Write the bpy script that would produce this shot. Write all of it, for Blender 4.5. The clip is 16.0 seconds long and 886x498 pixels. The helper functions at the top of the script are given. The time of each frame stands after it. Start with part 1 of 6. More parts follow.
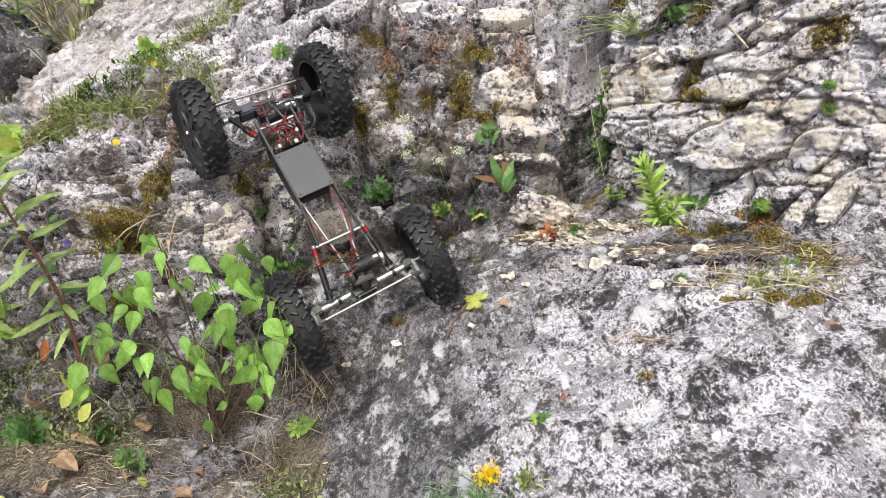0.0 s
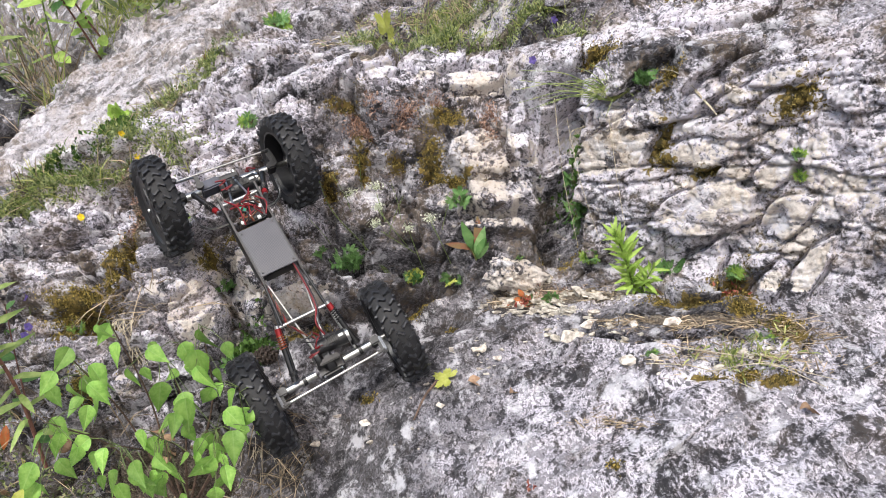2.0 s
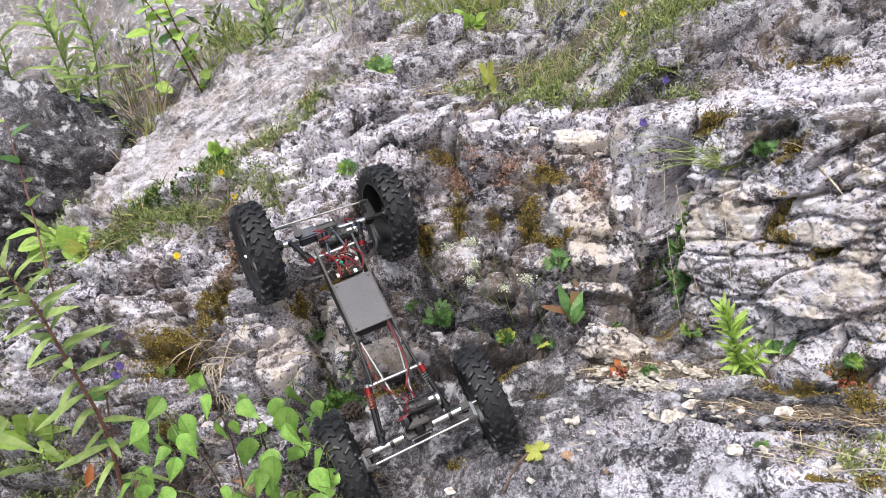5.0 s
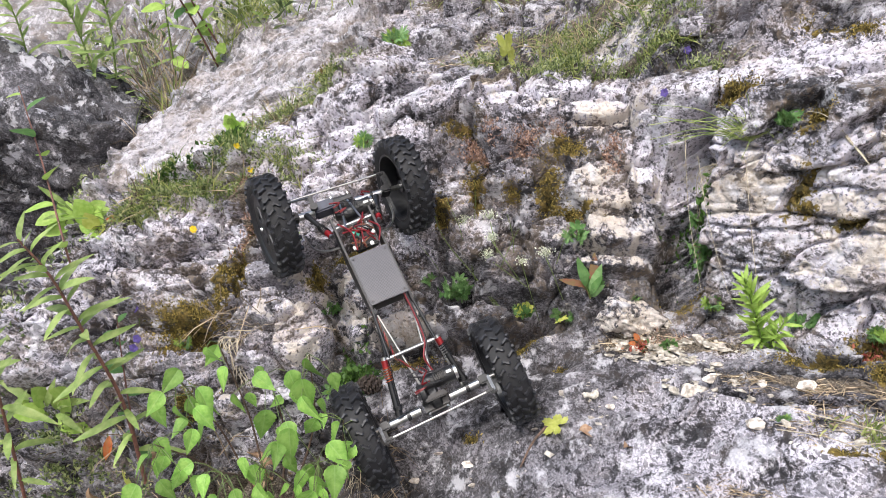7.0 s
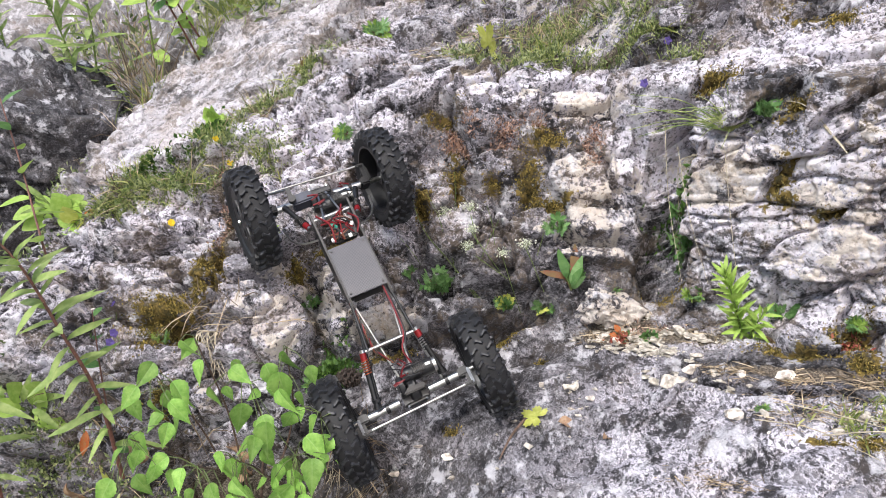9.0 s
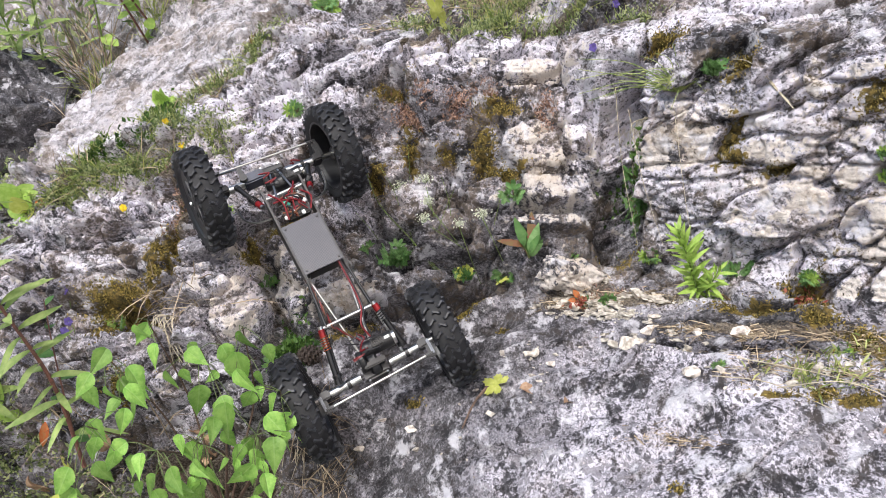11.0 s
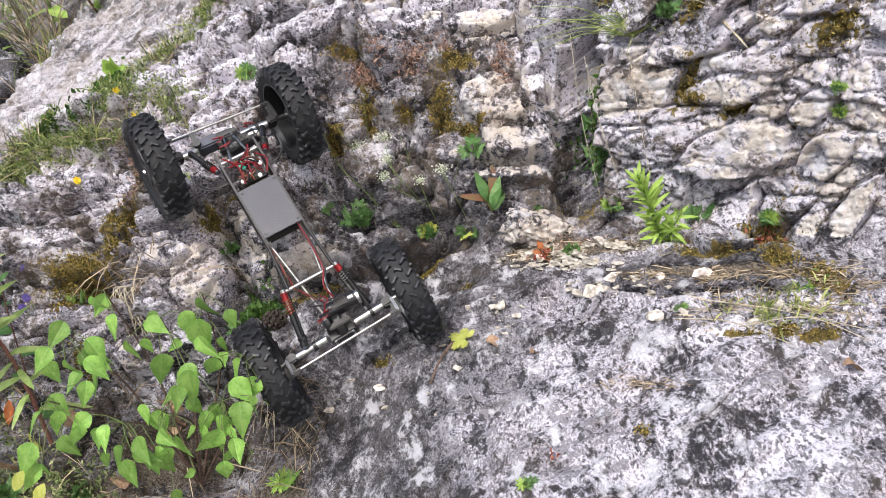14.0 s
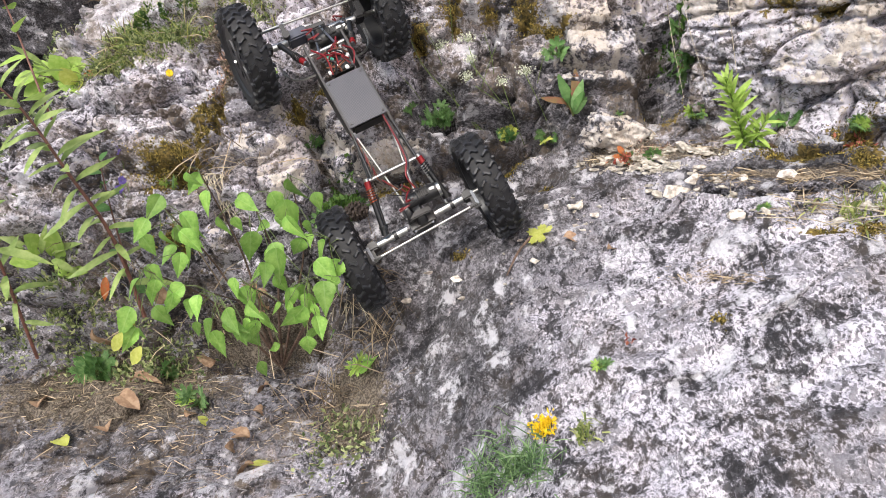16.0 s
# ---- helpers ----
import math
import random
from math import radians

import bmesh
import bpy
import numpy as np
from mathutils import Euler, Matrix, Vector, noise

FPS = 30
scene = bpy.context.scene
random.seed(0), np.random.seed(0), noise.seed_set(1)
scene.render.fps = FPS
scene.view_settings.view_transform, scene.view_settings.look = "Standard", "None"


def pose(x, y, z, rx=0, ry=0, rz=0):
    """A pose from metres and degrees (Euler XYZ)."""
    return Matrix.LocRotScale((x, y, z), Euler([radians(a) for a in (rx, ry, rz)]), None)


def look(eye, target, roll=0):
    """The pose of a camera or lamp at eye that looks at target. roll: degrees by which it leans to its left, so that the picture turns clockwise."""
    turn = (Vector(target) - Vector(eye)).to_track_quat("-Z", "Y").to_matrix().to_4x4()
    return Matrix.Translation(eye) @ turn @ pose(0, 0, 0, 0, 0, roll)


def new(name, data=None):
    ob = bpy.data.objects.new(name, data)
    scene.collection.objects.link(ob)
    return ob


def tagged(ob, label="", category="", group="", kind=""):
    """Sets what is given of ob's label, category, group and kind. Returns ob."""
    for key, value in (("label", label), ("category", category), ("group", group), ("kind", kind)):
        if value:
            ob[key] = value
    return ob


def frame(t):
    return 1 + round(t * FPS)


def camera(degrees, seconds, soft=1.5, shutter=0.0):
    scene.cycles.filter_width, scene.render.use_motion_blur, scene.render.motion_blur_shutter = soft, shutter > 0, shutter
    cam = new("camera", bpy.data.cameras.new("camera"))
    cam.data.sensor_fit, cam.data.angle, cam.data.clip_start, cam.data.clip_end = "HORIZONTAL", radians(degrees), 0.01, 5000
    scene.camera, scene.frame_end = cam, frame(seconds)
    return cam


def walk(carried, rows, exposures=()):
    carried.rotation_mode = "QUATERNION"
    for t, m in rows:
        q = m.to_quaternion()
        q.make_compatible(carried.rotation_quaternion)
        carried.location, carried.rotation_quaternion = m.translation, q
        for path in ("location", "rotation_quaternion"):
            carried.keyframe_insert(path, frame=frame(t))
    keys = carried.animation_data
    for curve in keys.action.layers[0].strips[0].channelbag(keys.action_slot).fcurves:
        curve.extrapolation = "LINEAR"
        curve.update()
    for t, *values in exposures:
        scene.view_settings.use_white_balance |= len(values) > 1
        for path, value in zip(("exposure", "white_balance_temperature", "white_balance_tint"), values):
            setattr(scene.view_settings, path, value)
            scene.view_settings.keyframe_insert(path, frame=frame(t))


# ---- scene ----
cam = camera(53.1, 16.0, soft=0.8)
METRES, EYE, TILT, LEAN, TURN = 0.42, 1.35, -15.0, 0.0, 0.0
ROWS = [
    (0.0, 0.0, 0.0, 0.0, 0.0, 0.0, -0.0),
    (0.5, 0.0743, -0.0125, 0.1311, 1.12, 1.81, -0.11),
    (1.0, 0.0939, -0.0352, 0.1762, 2.38, 2.85, 0.8),
    (1.5, 0.093, -0.0115, 0.1586, 2.56, 1.66, 1.26),
    (2.0, 0.1293, 0.0654, 0.1722, 0.39, 1.46, 1.26),
    (2.5, 0.1127, 0.1044, 0.229, -1.52, 2.38, 0.64),
    (3.0, 0.0792, 0.1186, 0.2552, -1.08, 2.93, -0.85),
    (3.5, 0.03, 0.1142, 0.2802, 1.6, 3.61, -2.96),
    (4.0, 0.0159, 0.1257, 0.2883, 3.56, 3.63, -3.67),
    (4.5, 0.0186, 0.1322, 0.302, 4.53, 3.63, -3.12),
    (5.0, 0.0269, 0.1442, 0.2886, 4.67, 3.18, -2.43),
    (7.5, 0.0249, 0.1794, 0.2657, 5.94, 1.79, -2.58),
    (8.0, 0.0282, 0.1825, 0.2646, 5.87, 1.85, -2.74),
    (8.5, 0.0452, 0.1897, 0.2609, 5.52, 1.75, -2.62),
    (11.0, 0.1135, 0.2106, 0.2357, 3.42, 0.2, 0.4),
    (11.5, 0.1276, 0.2111, 0.2339, 2.92, -0.39, 1.0),
    (12.0, 0.1297, 0.2201, 0.2288, 2.86, -0.91, 1.32),
    (12.5, 0.1357, 0.2281, 0.2281, 2.97, -1.0, 1.65),
    (13.0, 0.1465, 0.2263, 0.2281, 2.51, -1.08, 2.05),
    (13.5, 0.1572, 0.2297, 0.227, 2.16, -1.64, 2.77),
    (14.0, 0.1601, 0.2331, 0.2075, 1.86, -2.14, 3.13),
    (14.5, 0.1769, 0.2292, 0.1703, 1.82, -3.28, 3.18),
    (15.0, 0.1613, 0.2157, 0.1097, 2.25, -4.49, 2.81),
    (15.5, 0.1297, 0.1984, 0.0549, 3.87, -5.67, 1.91),
    (16.0, 0.1111, 0.1758, 0.0557, 6.18, -5.57, 1.21),
]
walk(cam, [(t, pose(0, 0, EYE, TILT, LEAN, TURN) @ pose(METRES * x, METRES * y, METRES * z, 90 + pitch, roll, yaw)) for t, x, y, z, yaw, pitch, roll in ROWS],
     ((0.0, 1.02, 6900, 4), (1.5, 1.0, 6700, 8), (4.0, 1.0, 6500, 10), (8.2, 1.06, 6500, 10), (11.0, 1.0, 6500, 10), (12.5, 0.99, 6500, 10), (14.5, 1.0, 6600, 10), (16.0, 1.06, 6750, 10)))

# ---- sky and sun: a bright overcast day ----
world = bpy.data.worlds.new("sky")
scene.world = world
world.use_nodes = True
wn, wl = world.node_tree.nodes, world.node_tree.links
sky = wn.new("ShaderNodeTexSky")
sky.sky_type, sky.sun_disc = "NISHITA", False
sky.sun_elevation, sky.sun_rotation = radians(48), radians(165)
sky.air_density, sky.dust_density = 1.0, 3.0
wn["Background"].inputs["Strength"].default_value = 0.12
wl.new(sky.outputs[0], wn["Background"].inputs["Color"])
sun = new("sun", bpy.data.lights.new("sun", "SUN"))
sun.data.energy, sun.data.angle, sun.data.color = 2.0, radians(14), (1.0, 0.975, 0.95)
sun.matrix_world = look((-2.0, -1.6, 5.5), (0, 1.3, 1.0))

# ---- materials ----
def nodes_of(name):
    m = bpy.data.materials.new(name)
    m.use_nodes = True
    nt = m.node_tree
    return m, nt, nt.nodes["Principled BSDF"]


def add(nt, kind, **vals):
    n = nt.nodes.new("ShaderNode" + kind)
    for k, val in vals.items():
        n.inputs[k].default_value = val
    return n


def math_node(nt, op, a, b=0.0, clamp=False):
    n = nt.nodes.new("ShaderNodeMath")
    n.operation, n.use_clamp = op, clamp
    for i, x in enumerate((a, b)):
        if isinstance(x, (int, float)):
            n.inputs[i].default_value = x
        else:
            nt.links.new(x, n.inputs[i])
    return n.outputs[0]


def blend(nt, fac, a, b, kind="MIX"):
    n = nt.nodes.new("ShaderNodeMix")
    n.data_type, n.blend_type = "RGBA", kind
    for sock, x in ((n.inputs[0], fac), (n.inputs[6], a), (n.inputs[7], b)):
        if isinstance(x, (int, float)):
            sock.default_value = x
        elif isinstance(x, tuple):
            sock.default_value = (*x, 1)
        else:
            nt.links.new(x, sock)
    return n.outputs[2]


def ramp(nt, x, lo, hi):
    n = nt.nodes.new("ShaderNodeMapRange")
    n.interpolation_type = "SMOOTHSTEP"
    n.inputs[1].default_value, n.inputs[2].default_value = lo, hi
    nt.links.new(x, n.inputs[0])
    return n.outputs[0]


def noise_node(nt, co, scale, detail=4.0, rough=0.55, warp=0.0, shift=0.0):
    n = add(nt, "TexNoise", Scale=scale, Detail=detail, Roughness=rough, Distortion=warp)
    if shift:
        mp = nt.nodes.new("ShaderNodeMapping")
        mp.inputs["Location"].default_value = (shift, shift * 0.7, shift * 1.3)
        nt.links.new(co, mp.inputs[0])
        co = mp.outputs[0]
    nt.links.new(co, n.inputs["Vector"])
    return n.outputs["Fac"]


def bump(nt, bsdf, height, distance, strength=1.0):
    b = add(nt, "Bump", Strength=strength, Distance=distance)
    nt.links.new(height, b.inputs["Height"])
    nt.links.new(b.outputs[0], bsdf.inputs["Normal"])


def plain(name, colour, rough=0.5, metal=0.0, vary=0.25, scale=60.0, relief=0.0, second=None, spread=0.0):
    """A surface with fine variation of its colour; spread: how far it differs from piece to piece."""
    m, nt, b = nodes_of(name)
    co = nt.nodes.new("ShaderNodeTexCoord").outputs["Object"]
    n = noise_node(nt, co, scale, 5.0)
    dark = tuple(c * (1 - vary) for c in colour)
    lite = second or tuple(min(1, c * (1 + vary)) for c in colour)
    col = blend(nt, ramp(nt, n, 0.35, 0.65), dark, lite)
    if spread:
        info = nt.nodes.new("ShaderNodeObjectInfo")
        hsv = add(nt, "HueSaturation")
        nt.links.new(col, hsv.inputs["Color"])
        nt.links.new(math_node(nt, "ADD", math_node(nt, "MULTIPLY", info.outputs["Random"], spread), 1 - spread / 2), hsv.inputs["Value"])
        nt.links.new(math_node(nt, "ADD", math_node(nt, "MULTIPLY", info.outputs["Random"], -0.06 * spread), 0.5 + 0.03 * spread), hsv.inputs["Hue"])
        col = hsv.outputs[0]
    nt.links.new(col, b.inputs["Base Color"])
    b.inputs["Roughness"].default_value, b.inputs["Metallic"].default_value = rough, metal
    if relief:
        bump(nt, b, noise_node(nt, co, scale * 2, 4.0, shift=3.0), relief)
    return m


def rock_material():
    """Weathered limestone: grey stone under black and white lichen, cream where it has broken freshly, moss and earth in the cracks."""
    m, nt, b = nodes_of("limestone")
    grow = nt.nodes.new("ShaderNodeMapping")
    grow.inputs["Scale"].default_value = (1.0, 0.62, 1.0)  # lichen grows drawn out up the slope
    nt.links.new(nt.nodes.new("ShaderNodeTexCoord").outputs["Object"], grow.inputs[0])
    co = grow.outputs[0]

    def attr(name):
        a = nt.nodes.new("ShaderNodeAttribute")
        a.attribute_name = name
        return a.outputs["Fac"]

    broad = noise_node(nt, co, 7, 4, 0.6, 0.3)
    mid = noise_node(nt, co, 34, 8, 0.64, 0.5)
    fine = noise_node(nt, co, 125, 8, 0.68, 0.4, 2.0)
    grit = noise_node(nt, co, 380, 4, 0.6, 0.0, 5.0)
    patchy = noise_node(nt, co, 16, 6, 0.62, 0.6, 31.0)
    pale = attr("pale")
    # weathered stone: tone follows several noises, from sooty lichen over lilac grey to dusty white
    def mix_of(*terms):
        total = None
        for x, k in terms:
            term = math_node(nt, "MULTIPLY", math_node(nt, "SUBTRACT", x, 0.5), k)
            total = term if total is None else math_node(nt, "ADD", total, term)
        return total

    tone = math_node(nt, "ADD", mix_of((broad, 1.0), (patchy, 1.2), (mid, 2.3), (fine, 2.2), (grit, 0.9), (pale, 0.65)), 0.50)
    cr = nt.nodes.new("ShaderNodeValToRGB")
    stops = ((0.0, 0.024), (0.29, 0.045), (0.40, 0.13), (0.51, 0.27), (0.63, 0.47), (0.76, 0.66), (1.0, 0.75))
    for k, (pos, val) in enumerate(stops):
        e = cr.color_ramp.elements[k] if k < 2 else cr.color_ramp.elements.new(pos)
        e.position, e.color = pos, (val * 0.995, val * 0.945, val * 1.05, 1)
    nt.links.new(tone, cr.inputs[0])
    stone = cr.outputs[0]
    even = blend(nt, ramp(nt, math_node(nt, "ADD", mix_of((mid, 1.2), (fine, 0.8), (broad, 0.8)), 0.5), 0.2, 0.8), (0.17, 0.162, 0.165), (0.56, 0.535, 0.54))
    stone = blend(nt, math_node(nt, "MULTIPLY", attr("calm"), 0.62), stone, even)
    warm = noise_node(nt, co, 13, 5, 0.6, 0.5, 9.0)
    stone = blend(nt, math_node(nt, "MULTIPLY", ramp(nt, warm, 0.46, 0.62), math_node(nt, "ADD", math_node(nt, "MULTIPLY", attr("broken"), 0.25), 0.10)), stone, (0.33, 0.26, 0.20))
    rust = noise_node(nt, co, 42, 6, 0.65, 0.6, 21.0)
    stone = blend(nt, math_node(nt, "MULTIPLY", ramp(nt, rust, 0.54, 0.64), math_node(nt, "MULTIPLY", attr("broken"), 0.42)), stone, (0.20, 0.15, 0.108))
    # fresh cream faces
    tan = blend(nt, ramp(nt, warm, 0.40, 0.60), (0.47, 0.425, 0.385), (0.42, 0.335, 0.25))
    cream_col = blend(nt, ramp(nt, math_node(nt, "ADD", mix_of((mid, 1.0), (fine, 1.4)), 0.5), 0.25, 0.75), tan, (0.70, 0.635, 0.565))
    edge = math_node(nt, "ADD", attr("cream"), mix_of((broad, 0.8), (mid, 2.0), (fine, 1.2)))
    fresh = math_node(nt, "MULTIPLY", ramp(nt, edge, 0.45, 0.56), 0.88)
    bare = math_node(nt, "MULTIPLY", math_node(nt, "SUBTRACT", 1.0, math_node(nt, "MULTIPLY", fresh, 0.78)), math_node(nt, "SUBTRACT", 1.0, math_node(nt, "MULTIPLY", attr("calm"), 0.55)))
    stone = blend(nt, fresh, stone, cream_col)
    # ragged sooty colonies and crusts of pale lichen
    soot = math_node(nt, "SUBTRACT", mix_of((fine, 0.55), (broad, 0.30), (mid, 0.50)), mix_of((pale, 0.16)))
    stone = blend(nt, math_node(nt, "MULTIPLY", math_node(nt, "MULTIPLY", ramp(nt, soot, 0.012, 0.038), 0.74), bare), stone, blend(nt, ramp(nt, grit, 0.4, 0.6), (0.045, 0.043, 0.047), (0.13, 0.125, 0.132)))
    # small round black colonies
    wob = add(nt, "TexNoise", Scale=170.0, Detail=4.0)
    nt.links.new(co, wob.inputs["Vector"])
    shift = nt.nodes.new("ShaderNodeVectorMath")
    shift.operation = "MULTIPLY_ADD"
    shift.inputs[1].default_value = (0.012, 0.012, 0.012)
    nt.links.new(wob.outputs["Color"], shift.inputs[0])
    nt.links.new(co, shift.inputs[2])
    for scale, most in ((95.0, 0.36), (190.0, 0.40)):
        vor = add(nt, "TexVoronoi", Scale=scale)
        nt.links.new(shift.outputs[0], vor.inputs["Vector"])
        sep = nt.nodes.new("ShaderNodeSeparateColor")
        nt.links.new(vor.outputs["Color"], sep.inputs[0])
        dot = math_node(nt, "MULTIPLY", ramp(nt, vor.outputs["Distance"], most, most - 0.10), ramp(nt, sep.outputs[0], 0.56, 0.60))
        stone = blend(nt, math_node(nt, "MULTIPLY", math_node(nt, "MULTIPLY", dot, 0.84), bare), stone, (0.075, 0.072, 0.078))
    crust = noise_node(nt, co, 24, 10, 0.72, 0.15, 13.0)
    stone = blend(nt, math_node(nt, "MULTIPLY", ramp(nt, crust, 0.53, 0.62), 0.60), stone, (0.70, 0.69, 0.73))
    # earth, whose colour also paints shade into the joints, and moss
    eedge = math_node(nt, "ADD", attr("earth_tone"), math_node(nt, "MULTIPLY", math_node(nt, "SUBTRACT", fine, 0.5), 1.4))
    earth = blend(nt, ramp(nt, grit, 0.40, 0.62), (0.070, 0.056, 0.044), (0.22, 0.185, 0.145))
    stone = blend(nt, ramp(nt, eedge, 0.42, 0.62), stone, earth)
    medge = math_node(nt, "ADD", attr("moss"), mix_of((fine, 2.2), (mid, 1.6)))
    moss = blend(nt, ramp(nt, fine, 0.40, 0.62), (0.040, 0.034, 0.014), (0.19, 0.135, 0.040))
    stone = blend(nt, ramp(nt, medge, 0.50, 0.66), stone, moss)
    nt.links.new(stone, b.inputs["Base Color"])
    b.inputs["Roughness"].default_value = 0.93
    b.inputs["Specular IOR Level"].default_value = 0.25
    hgt = math_node(nt, "ADD", math_node(nt, "MULTIPLY", mid, 0.18), math_node(nt, "MULTIPLY", fine, 0.45))
    hgt = math_node(nt, "ADD", hgt, math_node(nt, "MULTIPLY", grit, 0.22))
    bump(nt, b, hgt, 0.011, 1.0)
    return m


ROCK = rock_material()
EARTH = plain("earth", (0.16, 0.12, 0.08), 0.95, 0, 0.4, 14.0, 0.01)

# patches on the rock: u, v, half length, half width, turn
CREAM = [
    (0.300, 0.192, 0.078, 0.034, -35), (0.36, 0.165, 0.04, 0.012, -35), (0.10, 0.345, 0.075, 0.011, 4), (0.02, 0.36, 0.05, 0.015, 0), (0.117, 0.262, 0.040, 0.014, 0),
    (0.12, 0.195, 0.05, 0.012, -3), (0.13, 0.170, 0.04, 0.008, 0), (0.14, 0.075, 0.035, 0.015, -25), (-0.31, 0.06, 0.04, 0.02, -30), (-0.19, -0.012, 0.06, 0.018, 5),
    (0.45, 0.045, 0.05, 0.018, -30), (0.50, -0.03, 0.04, 0.02, -30), (-0.57, 0.07, 0.03, 0.014, 10), (-0.26, 0.055, 0.03, 0.02, 0),
]
BEIGE = [(0.43, 0.085, 0.13, 0.075, -35), (0.13, 0.21, 0.10, 0.09, 0), (0.10, 0.335, 0.09, 0.03, 0), (0.50, 0.0, 0.08, 0.06, -30), (-0.26, 0.02, 0.08, 0.05, 0), (-0.62, 0.02, 0.05, 0.05, 0), (0.10, 0.62, 0.20, 0.12, 0)]
MOSS_EAST = [
    (0.354, 0.150, 0.010, 0.020, -25), (0.366, 0.126, 0.015, 0.006, -47), (0.406, 0.090, 0.017, 0.006, -30), (0.443, -0.045, 0.024, 0.022, -37), (0.439, -0.094, 0.020, 0.018, -53), (0.463, -0.155, 0.023, 0.022, -58),
    (0.365, -0.066, 0.033, 0.011, -27), (0.365, 0.209, 0.015, 0.013, -35), (0.289, 0.312, 0.020, 0.022, 22), (0.493, 0.099, 0.021, 0.014, -34), (0.232, 0.092, 0.019, 0.014, 0), (0.426, 0.388, 0.044, 0.015, -35),
    (0.231, -0.330, 0.006, 0.006, 0), (0.36, -0.215, 0.020, 0.006, -15), (0.40, -0.222, 0.014, 0.010, 30), (0.43, -0.235, 0.016, 0.008, -15),
]
MOSS_CENTRE = [
    (-0.013, 0.031, 0.027, 0.011, 19), (-0.063, -0.160, 0.011, 0.006, 0), (-0.086, 0.250, 0.016, 0.031, 5), (0.028, 0.239, 0.019, 0.026, 8), (0.053, 0.295, 0.030, 0.014, 8), (-0.111, 0.323, 0.024, 0.010, 9),
    (-0.026, 0.232, 0.014, 0.009, 0), (0.051, 0.210, 0.034, 0.006, 0), (0.073, 0.215, 0.022, 0.006, 0), (-0.135, 0.206, 0.017, 0.017, 0), (-0.026, 0.031, 0.030, 0.007, 8), (0.057, -0.013, 0.007, 0.007, -15),
]
MOSS_WEST = [
    (-0.468, -0.038, 0.031, 0.024, 30), (-0.485, -0.069, 0.019, 0.014, 14), (-0.478, -0.031, 0.036, 0.027, 23), (-0.429, 0.022, 0.012, 0.045, -3), (-0.445, 0.078, 0.013, 0.060, -5), (-0.262, 0.109, 0.026, 0.013, 45),
    (-0.313, 0.067, 0.013, 0.021, 11), (-0.159, -0.047, 0.033, 0.008, 24), (-0.451, -0.148, 0.022, 0.017, 0), (-0.385, 0.561, 0.032, 0.023, -8),
]
MOSS = MOSS_EAST + MOSS_CENTRE + MOSS_WEST
SOIL = [
    (-0.62, 0.27, 0.09, 0.025, 10), (-0.48, 0.26, 0.03, 0.04, 0), (0.22, 0.01, 0.10, 0.02, -15), (0.17, 0.03, 0.05, 0.03, 0), (-0.43, 0.17, 0.02, 0.07, -10),
    (0.38, -0.11, 0.09, 0.014, -18), (-0.35, -0.25, 0.10, 0.04, 0), (-0.20, -0.36, 0.05, 0.08, 10), (0.05, 0.66, 0.16, 0.04, 0), (0.18, 0.475, 0.05, 0.014, 0),
    (-0.13, 0.82, 0.12, 0.05, 0), (-0.55, -0.34, 0.16, 0.07, 0), (0.02, 0.53, 0.10, 0.02, 0), (-0.08, 0.44, 0.06, 0.02, 0),
]
PALE = [(0.38, 0.32, 0.14, 0.07, 0), (0.06, 0.40, 0.20, 0.05, 0), (0.26, 0.30, 0.10, 0.10, 0), (-0.43, 0.30, 0.15, 0.09, 10), (0.40, 0.10, 0.14, 0.10, 0), (-0.56, 0.42, 0.20, 0.06, 30)]
# the first patch paints car shade over the slab's dark lichen below the rear axle
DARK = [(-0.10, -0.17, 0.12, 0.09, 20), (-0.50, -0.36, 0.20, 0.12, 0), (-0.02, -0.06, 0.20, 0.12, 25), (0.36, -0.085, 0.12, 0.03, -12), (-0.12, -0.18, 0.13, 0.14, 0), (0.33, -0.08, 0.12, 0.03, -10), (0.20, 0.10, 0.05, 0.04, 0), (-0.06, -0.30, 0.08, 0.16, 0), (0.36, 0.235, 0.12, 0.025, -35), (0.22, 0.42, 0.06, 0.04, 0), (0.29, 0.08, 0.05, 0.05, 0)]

# ---- the rock: noise and fracture functions ----
def hashed(ix, iy, seed):
    n = (ix.astype(np.int64) * 374761393 + iy.astype(np.int64) * 668265263 + seed * 1442695041) & 0xFFFFFFFF
    n = ((n ^ (n >> 13)) * 1274126177) & 0xFFFFFFFF
    return ((n ^ (n >> 16)) & 0xFFFFFF) / float(0xFFFFFF)


def vnoise(x, y, seed):
    ix, iy = np.floor(x), np.floor(y)
    fx, fy = x - ix, y - iy
    fx, fy = fx * fx * (3 - 2 * fx), fy * fy * (3 - 2 * fy)
    a, b = hashed(ix, iy, seed), hashed(ix + 1, iy, seed)
    c, d = hashed(ix, iy + 1, seed), hashed(ix + 1, iy + 1, seed)
    return (a + (b - a) * fx) * (1 - fy) + (c + (d - c) * fx) * fy - 0.5


def fbm(x, y, octaves, seed):
    s, amp = 0, 1.0
    for k in range(octaves):
        s = s + amp * vnoise(x * 2 ** k + 17.3 * k, y * 2 ** k - 9.1 * k, seed + k)
        amp *= 0.5
    return s


